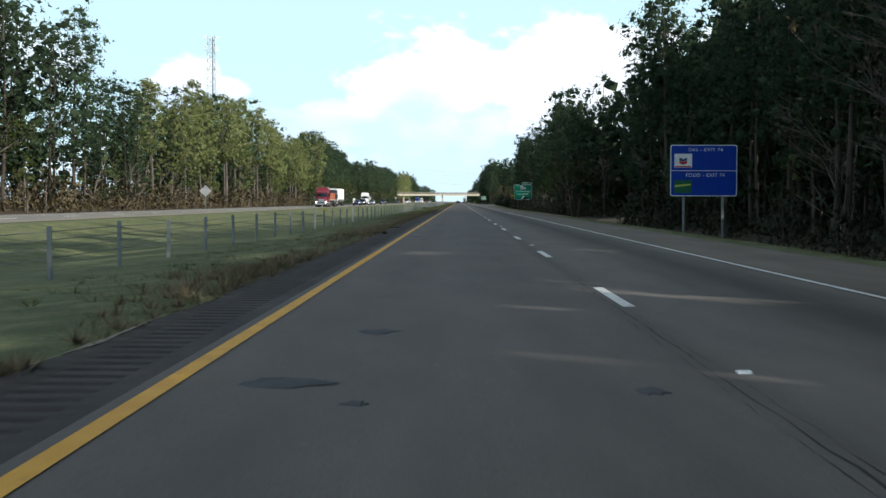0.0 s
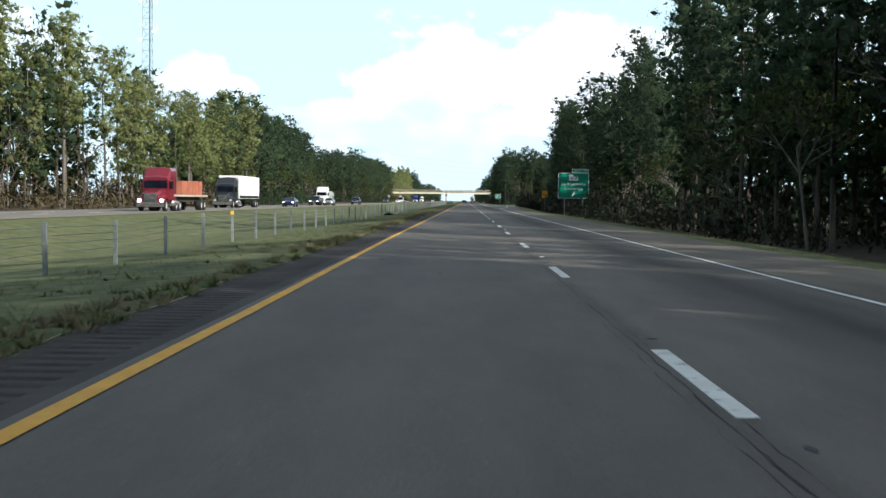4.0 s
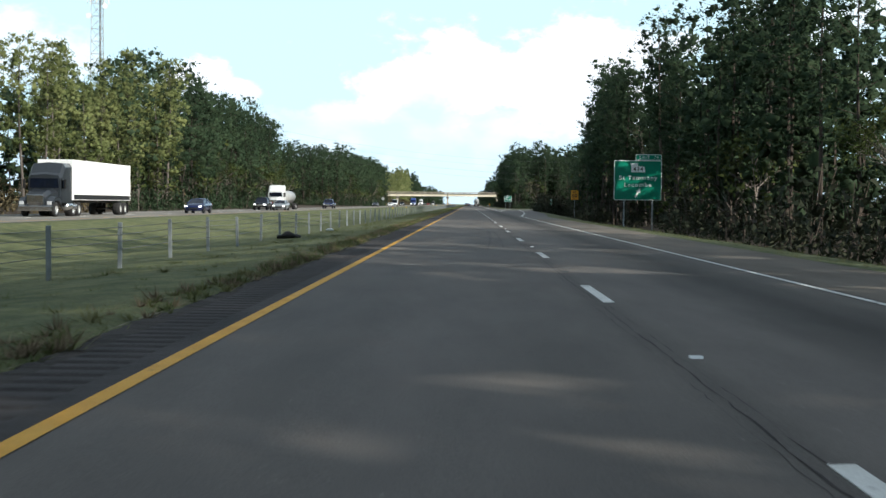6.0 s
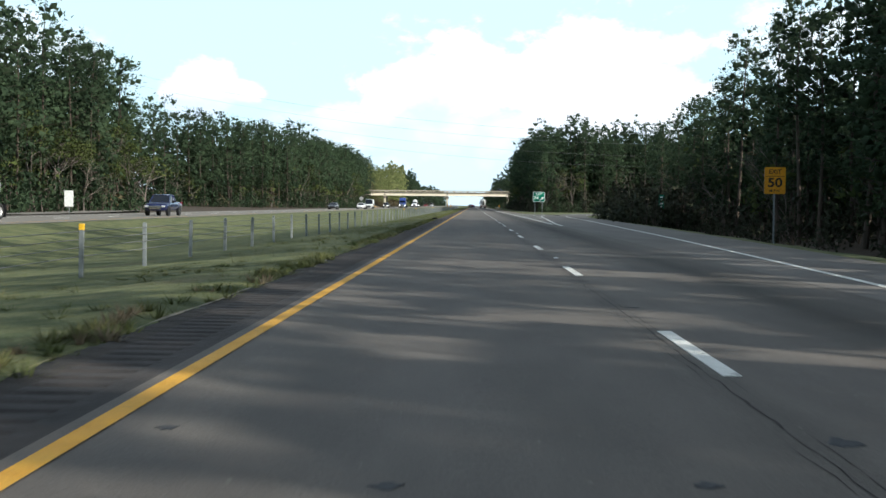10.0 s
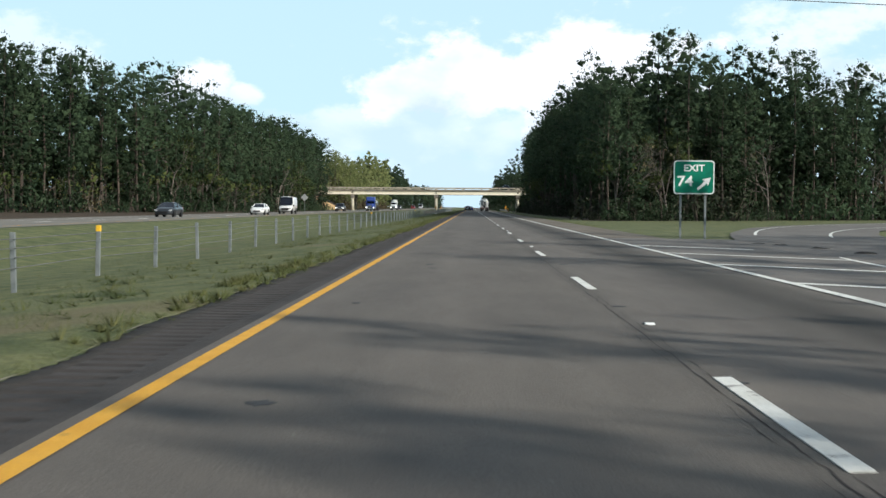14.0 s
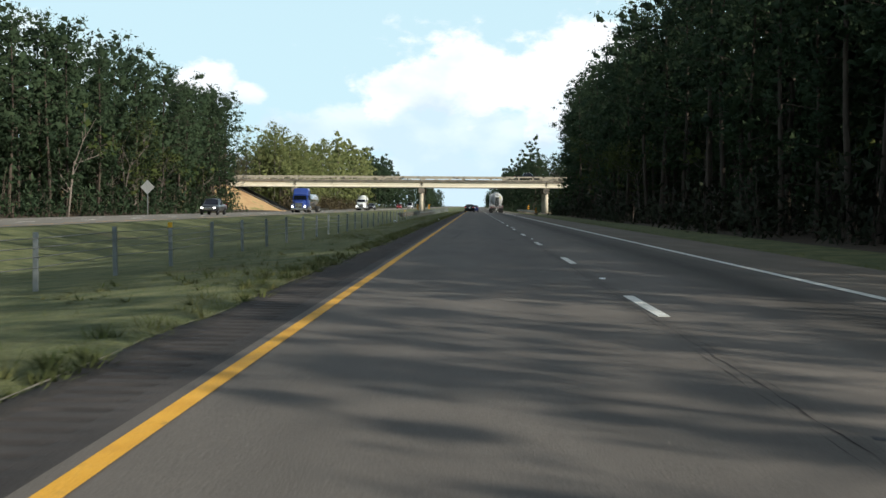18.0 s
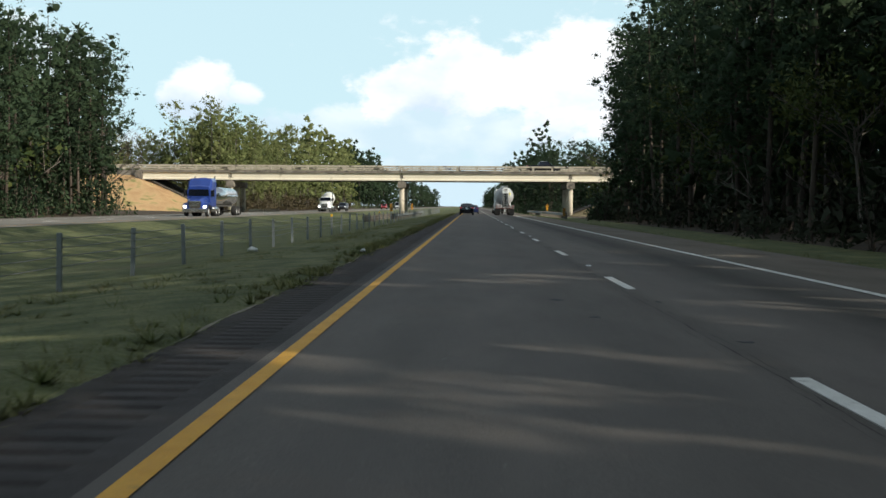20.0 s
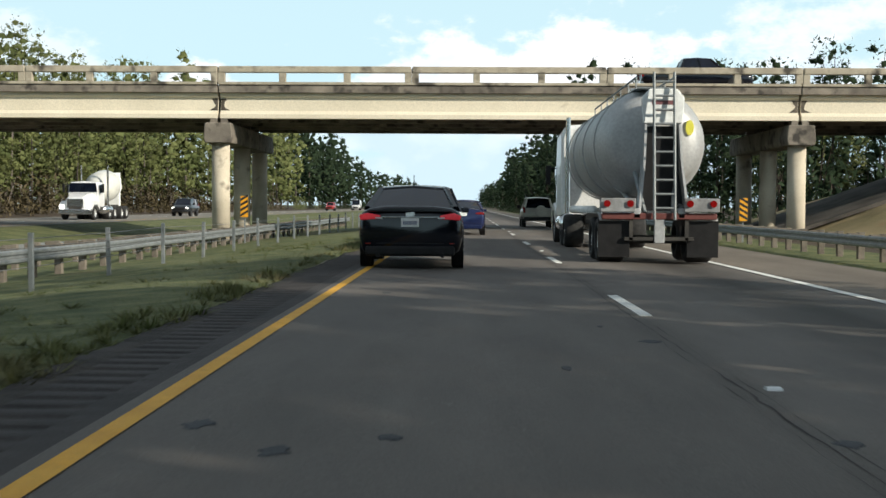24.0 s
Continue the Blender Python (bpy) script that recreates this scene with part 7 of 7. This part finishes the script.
def plant():
    rnd = random.Random(7)
    front, back, saplings, shrubs_r, shrubs_l, shrubs_d, far = [], [], [], [], [], [], []
    jig = lambda s: rnd.uniform(-s, s)
    kind = lambda row: "pine" if row < 2 else "low"
    y = 25.0
    while y < 511:
        f = right_front(y)
        sunny = 236 < y < 280
        if not sunny or rnd.random() < 0.7:
            front.append((f + rnd.uniform(0.9, 2.8) + (3.2 if 246 < y < 312 else 0.8 if 180 < y < 300 else 0), y))
        # extra rows behind the edge here keep sun patches off the road
        thick = 118 < y < 205 or y > 430
        for row in range(1, 6 if thick else 4):
            if sunny and rnd.random() < 0.75:
                continue
            back.append(("pine" if thick and row < 3 else kind(row), f + (row * 4.0 if thick else row * 4.6 - 1.2) + jig(1.4), y + jig(2), rnd.uniform(0.88, 1.1 if y < 435 else 0.93) * right_height(f, y)))
        y += rnd.uniform(3.6, 5.4)
    # the wood carried on mostly unseen, behind start and edge, to shade the road
    for k in range(3):
        y = 632.0
        while y < 748:
            back.append(("low", 33 + 5 * k + jig(1.5), y + jig(1.5), rnd.uniform(1.15, 1.35)))
            y += 4.2
    y = -70.0
    while y < 560:
        f = right_front(max(y, 0.0)) if y < 512 else None
        if f is not None:
            for row in range(5 if y < 24 else 4 if y < 195 else 3):
                if y < 195 or 345 < y:
                    # hidden shade rows, lower at 128 to 182 m to let sun through
                    back.append(("low", (f + 2.5 if y < 24 else f + 10 if y < 195 else f + 18) + row * 4.0 + jig(1.5), y + jig(1.5), rnd.uniform(1.35, 1.55) * (0.66 if 128 < y < 182 else 1.0) * right_height(f, y)))
        y += 4.6
    # behind the ramp and along the road up to the overpass
    x = 17.0
    while x < 130:
        y = wedge_front(x)
        row = 0
        while y < (812 if x < 20 else min(wedge_front(x) + (55 if x > 48 else 400), 829 - 0.575 * x)):
            if x < 18.5:
                front.append((x + rnd.uniform(0.2, 1.8) + max(y - 780, 0) * 0.01, y))
            elif row == 0 and x < 78 or y > 796 and x < 27:
                front.append((x + jig(1), y))
            elif (x < 31 or row < 7) and (y < 742 or rnd.random() < 0.95):
                back.append(("dense" if row < 3 and x < 90 else "pine" if row < 3 else kind((x - 17) / 4 if y > 620 else row), x + jig(1.4), y + jig(1.8), rnd.uniform(1.0, 1.2) if x < 90 else rnd.uniform(0.95, 1.14)))
            row += 1
            y += rnd.uniform(3.8, 5.6) if x < 50 else rnd.uniform(5, 7)
        x += 3.6 if x < 60 else 5.5
    lefts = []
    y = 88.0
    while y < 822:
        f = left_front(y)
        thin = 118 < y < 190 or 280 < y < 335
        if len(lefts) < 190:
            lefts.append((f - rnd.uniform(0, 3), y))
        for row in range(1, 4):
            if rnd.random() < (0.3 if thin else 0.97):
                back.append((kind(row), f - row * 3.4 + 0.4 + jig(1.2), y + jig(2), rnd.uniform(0.9, 1.06) * left_height(y)))
        y += rnd.uniform(4.2, 6.4) if y < 330 else rnd.uniform(3.2, 4.4)
    for x, y in front:
        pick = rnd.random()
        proto = rnd.choice(NEAR_PINES) if pick < 0.84 else rnd.choice(NEAR_BARE) if pick < 0.92 else rnd.choice(NEAR_LEAFY)
        place_tree(proto, x, y, rnd.uniform(0.92, 1.13) * right_height(x, y), rnd.uniform(0, 6.28))
    for x, y in lefts:
        pick = rnd.random()
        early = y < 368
        # the early stretch mostly gets the crowns coloured as sunlit
        proto = rnd.choice(LIT_PINES) if early and pick < (0.2 if y < 158 else 0.85) else rnd.choice(LEFT_PINES) if pick < (0.9 if early else 0.84) else rnd.choice(NEAR_BARE) if pick < (0.95 if early else 0.88) else rnd.choice(NEAR_LEAFY)
        size = rnd.uniform(0.92, 1.07) * left_height(y)
        if y > 368 and proto in LEFT_PINES:
            size = 20.4 * rnd.uniform(0.96, 1.05) * left_height(y) / 1.05 / TALL[proto]
        place_tree(proto, x, y, size, rnd.uniform(0, 6.28))
    for proto in NEAR_PINES + LEFT_PINES + LIT_PINES + NEAR_LEAFY + NEAR_BARE:
        if proto not in PROTO_USED:
            place_tree(proto, 32, 240, 1, 0)
    # underbrush and saplings along the edges
    y = 30.0
    while y < 826:
        f = right_front(y) if y < 512 else 16.6 + max(y - 805, 0) * 0.4 if y > 596 else None
        if f is not None:
            for k in range(2):
                shrubs_r.append(("shrub", f + rnd.uniform(-1.6, 9), y + jig(1), rnd.uniform(0.7, 1.5)))
            shrubs_r.append(("shrub", f + rnd.uniform(9, 19), y + jig(1), rnd.uniform(1.4, 2.2)))
            if rnd.random() < 0.12:
                saplings.append((rnd.choice(("leafy", "leafy", "bare")), f + rnd.uniform(0.5, 5), y, rnd.uniform(0.5, 0.9)))
        if y > 90 and y < 808:
            for k in range(3):
                (shrubs_l if y < 340 or rnd.random() < 0.03 else shrubs_d).append(("shrub", left_front(y) + rnd.uniform(-8, 1.8), y + jig(1), rnd.uniform(0.7, 1.7) if y < 340 else rnd.uniform(0.9, 1.8)))
            if rnd.random() < 0.25:
                saplings.append((rnd.choice(("leafy", "leafy", "leafy", "leafy", "leafy", "bare")), left_front(y) - rnd.uniform(-1.2, 5), y, rnd.uniform(0.45, 1.0)))
        y += 1.8
    for k in range(60):
        shrubs_d.append(("shrub", rnd.uniform(16.2, 20), rnd.uniform(798, 814), rnd.uniform(0.9, 1.4)))
    for k in range(60):
        shrubs_d.append(("shrub", rnd.uniform(18.0, 21), rnd.uniform(813, 818), rnd.uniform(0.9, 1.4)))
    y = 420.0
    while y < 464:
        for k in range(4):
            shrubs_r.append(("shrub", along(RAMP_RIGHT, y) + rnd.uniform(3.6, 9), y + jig(1), rnd.uniform(0.9, 1.6)))
        y += 1.3
    # a lower storey closes the left wood below its crowns
    y = 342.0
    while y < 815:
        back.append(("low", left_front(y) - rnd.uniform(2.5, 8), y, rnd.uniform(0.42, 0.7)))
        back.append(("low", left_front(y) - rnd.uniform(8, 13), y + 2, rnd.uniform(0.5, 0.8)))
        y += 4.4
    for k in range(46):
        back.append(("low", rnd.uniform(19, 33), rnd.uniform(735, 806), rnd.uniform(0.7, 1.05)))
    x = 18.0
    while x < 125:
        for k in range(9 if x < 40 else 4):
            shrubs_d.append(("shrub", x + jig(1), wedge_front(x) + rnd.uniform(-3, 4), rnd.uniform(0.7, 1.15) if x < 40 else rnd.uniform(1.2, 2.2)))
        x += 1.8
    # past the overpass
    y = 888.0
    while y < 2300:
        step = 4.8 if y < 1000 else 13 if y < 1300 else 32
        for row in range(3 if y < 1000 else 2):
            for x in (-46 - row * 4.4, 20 + row * 4.4):
                if x > 0 and y < 925:
                    continue
                k = rnd.random()
                far.append(("leafy" if k < 0.12 and y < 1200 else "fine" if y < 985 and row < 2 and x < 0 or y < 950 and row < 2 else "pine" if y < 1060 and row < 2 else "low", x + jig(2), y + jig(2), rnd.uniform(0.8, 1.08) * (1.0 if x < 0 else 0.85) * (1.35 if y > 1000 else 1.0)))
        for x in (-43, 18):
            for k in range(3):
                if k < 2 or y < 1000:
                    far.append(("shrub", x + jig(2.5), y + jig(3), rnd.uniform(0.8, 1.6)))
        y += step
    # the wood left of the crossing road's bank and beyond it
    for k in range(26):
        place_tree(rnd.choice(LIT_PINES), -46 - k * 1.9 + jig(1), 889 + rnd.uniform(0, 7), rnd.uniform(0.6, 0.75), rnd.uniform(0, 6.28))
        place_tree(rnd.choice(LIT_PINES), -46 - rnd.uniform(0, 5), 891 + k * 3.8 + jig(1.2), rnd.uniform(0.64, 0.8), rnd.uniform(0, 6.28))
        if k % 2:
            place_tree(rnd.choice(LIT_PINES), 24 + k * 1.9 + jig(1), 895 + rnd.uniform(0, 8), rnd.uniform(0.6, 0.76), rnd.uniform(0, 6.28))
        far.append(("fine" if k % 2 else "pine", 24 + k * 1.6 + jig(1), 897 + rnd.uniform(0, 12), rnd.uniform(0.6, 0.78)))
    for k in range(64):
        far.append((rnd.choice(("fine", "fine", "leafy")), -rnd.uniform(46, 115), rnd.uniform(893, 932), rnd.uniform(0.62, 0.86)))
        far.append(("shrub", rnd.uniform(23, 110), rnd.uniform(890, 897), rnd.uniform(1.3, 2.4)))
        far.append(("shrub", -rnd.uniform(43, 110), rnd.uniform(886, 896), rnd.uniform(1.2, 2.2)))
        far.append(("low", rnd.uniform(30, 115), rnd.uniform(934, 948), rnd.uniform(0.6, 0.8)))
        far.append((rnd.choice(("fine", "pine", "leafy")), rnd.uniform(25, 62) if k < 40 else rnd.uniform(60, 115), rnd.uniform(896, 930), rnd.uniform(0.6, 0.82)))
    for k in range(90):
        far.append(("leafy" if k % 5 == 0 else "fine", -rnd.uniform(43.5, 50) - max(k - 50, 0) * 1.2, rnd.uniform(888, 892) if k > 50 else 888 + k * 3.2, rnd.uniform(0.5, 0.72)))
        far.append(("shrub", -rnd.uniform(42.5, 46), 886 + k * 2.2, rnd.uniform(1.0, 1.8)))
        if k % 2:
            far.append(("pine", -rnd.uniform(49, 64), 887 + k * 1.5, rnd.uniform(0.62, 0.84)))
    woods("pine_woods", "dense pine woods behind the edge trees", back, BARK, NEEDLES)
    woods("mixed_saplings", "olive saplings and bare young trees at the wood's edge", saplings, BARK_GREY, LEAVES)
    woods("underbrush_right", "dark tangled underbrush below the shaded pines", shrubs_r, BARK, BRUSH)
    woods("underbrush_left", "russet brown brush along the sunlit tree line", shrubs_l, BARK_GREY, RUSSET)
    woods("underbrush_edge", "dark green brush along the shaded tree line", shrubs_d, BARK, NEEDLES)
    far = [("low" if p[2] > 1300 and p[0] != "shrub" else "wall" if p[0] in ("pine", "low") and p[2] > 985 else "pine" if p[0] in ("low", "pine") or p[0] == "fine" and not (-80 < p[1] < 0 and p[2] < 950) else "dense" if p[0] == "fine" else p[0], *p[1:]) for p in far]
    brush = [p for p in far if p[0] == "shrub" and p[1] < 0 and p[2] < 1100]
    woods("underbrush_far", "russet and olive brush along the woods beyond the overpass", brush, BARK_GREY, RUSSET)
    far = [p for p in far if p not in brush]
    # left stand beyond the overpass: foliage coloured as sunlit
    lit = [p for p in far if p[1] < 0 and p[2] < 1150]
    woods("distant_woods", "sunlit olive woods beyond the overpass", lit, BARK_GREY, LIT_FOLIAGE)
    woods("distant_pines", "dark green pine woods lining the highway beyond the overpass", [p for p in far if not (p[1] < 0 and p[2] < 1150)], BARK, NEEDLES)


plant()

# ---- grass blades along the median and verges ----


def build_grass():
    rng = np.random.default_rng(5)

    def field(name, label, x0, x1, y0, y1, per_m2, h, lean=0.5, bias=1.0, clumped=0.0, blades=BLADES):
        n = int((x1 - x0) * (y1 - y0) * per_m2)
        x = x0 + (x1 - x0) * rng.uniform(0, 1, n) ** bias
        y = rng.uniform(y0, y1, n)
        # thin and thick places
        keep = np.sin(x * 1.7 + 2.1 * np.sin(y * 0.31)) + np.sin(y * 0.83 + x) + rng.normal(0, 1.6, n) > -2.2
        x, y = x[keep], y[keep]
        n = len(x)
        z = np.interp(x, [-21, -17, -12, -7, -3.2, -1.4, -1.0, 10.3, 10.6, 13, 17, 20], [-0.03, -0.5, -0.95, -0.5, -0.12, 0.0, 0.0, -0.25, -0.2, -0.42, -1.0, -1.4]) - 0.03
        hh = h * rng.uniform(0.5, 1.4, n) * (1 + 0.3 * np.sin(y * 0.21 + x) + 0.2 * np.sin(y * 1.9 + 3 * x))
        # tufts: taller where the growth bunches
        hh *= 1 + clumped * np.clip(np.sin(y * 2.3 + 1.7 * np.sin(x * 4.1)) * np.sin(x * 5.3 + y * 0.7) + 0.4 * np.sin(y * 0.47), -0.6, 1)
        a = rng.uniform(0, math.tau, n)
        verts = np.zeros((n, 3, 3, 3))
        for b in range(3):
            ab = a + b * 2.1 + rng.normal(0, 0.4, n)
            w = np.maximum(hh * 0.085, 0.007)
            dx, dy = np.cos(ab), np.sin(ab)
            off = rng.uniform(0, 0.06, n)
            bx, by = x + dx * off, y + dy * off
            verts[:, b, 0] = np.stack([bx - dy * w / 2, by + dx * w / 2, z], 1)
            verts[:, b, 1] = np.stack([bx + dy * w / 2, by - dx * w / 2, z], 1)
            verts[:, b, 2] = np.stack([bx + dx * lean * hh, by + dy * lean * hh, z + hh * rng.uniform(0.6, 1.1, n)], 1)
        # wind every blade alike
        e1, e2 = verts[:, :, 1] - verts[:, :, 0], verts[:, :, 2] - verts[:, :, 0]
        back = np.cross(e1, e2)[..., 1] > 0
        verts[back] = verts[back][:, ::-1]
        v = verts.reshape(-1, 3)
        me = mesh_arrays(name, v, np.arange(len(v)).reshape(-1, 3), [blades], None, False, rng.normal(0, 0.2, v.shape) + (0, -0.25, 1))
        tagged(new(name, me), label, "grass", kind="stuff")

    def tufts(name, label, x0, x1, y0, y1, per_m2, r, h, blades, n_b=22):
        """Low domed tufts of bent blades."""
        n = int((x1 - x0) * (y1 - y0) * per_m2)
        x, y = rng.uniform(x0, x1, n), rng.uniform(y0, y1, n)
        keep = np.sin(y * 0.37 + 1.3 * np.sin(y * 0.11)) + 0.6 * np.sin(y * 1.7 + x * 3) + rng.normal(0, 0.8, n) > -0.2
        x, y = x[keep], y[keep]
        n = len(x)
        z = np.interp(x, [-12, -7, -3.2, -1.4, -1.0], [-0.95, -0.5, -0.12, 0.0, 0.0]) - 0.015
        size = rng.uniform(0.5, 1.5, n)
        a = rng.uniform(0, math.tau, (n, n_b))
        out, up = rng.uniform(0.25, 1.1, (n, n_b)) * r * size[:, None], rng.uniform(0.45, 1.1, (n, n_b)) * h * size[:, None]
        foot = rng.uniform(0.0, 0.55, (n, n_b)) * out
        dx, dy, w = np.cos(a), np.sin(a), 0.008 + 0.035 * up
        v = np.zeros((n, n_b, 3, 3))
        for c, side in ((0, -1), (1, 1)):
            v[..., c, 0], v[..., c, 1], v[..., c, 2] = x[:, None] + dx * foot - dy * w * side, y[:, None] + dy * foot + dx * w * side, z[:, None]
        v[..., 2, 0], v[..., 2, 1], v[..., 2, 2] = x[:, None] + dx * out * 1.3, y[:, None] + dy * out * 1.3, z[:, None] + up * (1.15 - 0.6 * (out / (r * size[:, None] * 1.1)) ** 2)
        nn = np.stack([dx * 0.3, dy * 0.3 - 0.2, np.full_like(dx, 0.9)], -1)[:, :, None, :].repeat(3, 2).reshape(-1, 3)
        # wind every blade alike
        back = np.cross(v[:, :, 1] - v[:, :, 0], v[:, :, 2] - v[:, :, 0])[..., 1] > 0
        v[back] = v[back][:, ::-1]
        v = v.reshape(-1, 3)
        me = mesh_arrays(name, v, np.arange(len(v)).reshape(-1, 3), [blades], None, False, nn)
        tagged(new(name, me), label, "grass", kind="stuff")

    tufts("grass_tufts", "olive grass tufts leaning over the median shoulder", -1.6, -0.96, 90, 850, 15, 0.17, 0.11, BLADES)
    tufts("grass_tufts", "dead brown grass tufts along the median shoulder", -2.0, -0.98, 2, 120, 13, 0.16, 0.13, DRY_BLADES)
    tufts("grass_tufts", "straw brown grass tufts beside the rumble strip", -1.7, -0.98, 120, 340, 6, 0.15, 0.12, DRY_BLADES)
    tufts("grass_tufts", "rough grass tufts on the median slope", -5.2, -1.6, 2, 850, 1.7, 0.26, 0.085, BLADES, 18)
    field("median_grass_edge", "ragged winter grass spilling over the shoulder's edge", -1.75, -0.98, 0, 850, 45, 0.085, 0.95, clumped=0.45)
    field("dry_tussocks", "tan dead grass tussocks along the median shoulder", -2.9, -1.0, 3, 112, 45, 0.085, 1.0, clumped=0.55, blades=DRY_BLADES)
    field("dry_tussocks", "tan dead grass tussocks beside the rumble strip", -2.0, -1.05, 112, 330, 24, 0.08, 1.0, clumped=0.6, blades=DRY_BLADES)
    field("median_grass", "olive and straw winter grass on the median", -5.6, -1.6, 0, 850, 9, 0.085, 0.85, clumped=0.5)
    field("median_grass_far", "winter grass in the median ditch", -20.5, -5.6, 15, 900, 1.4, 0.1)
    field("verge_grass", "short dry grass on the outer verge", 10.45, 16.5, 20, 318, 7, 0.11)
    field("verge_grass", "short dry grass on the outer verge before the overpass", 10.45, 16.5, 548, 900, 7, 0.11)


build_grass()
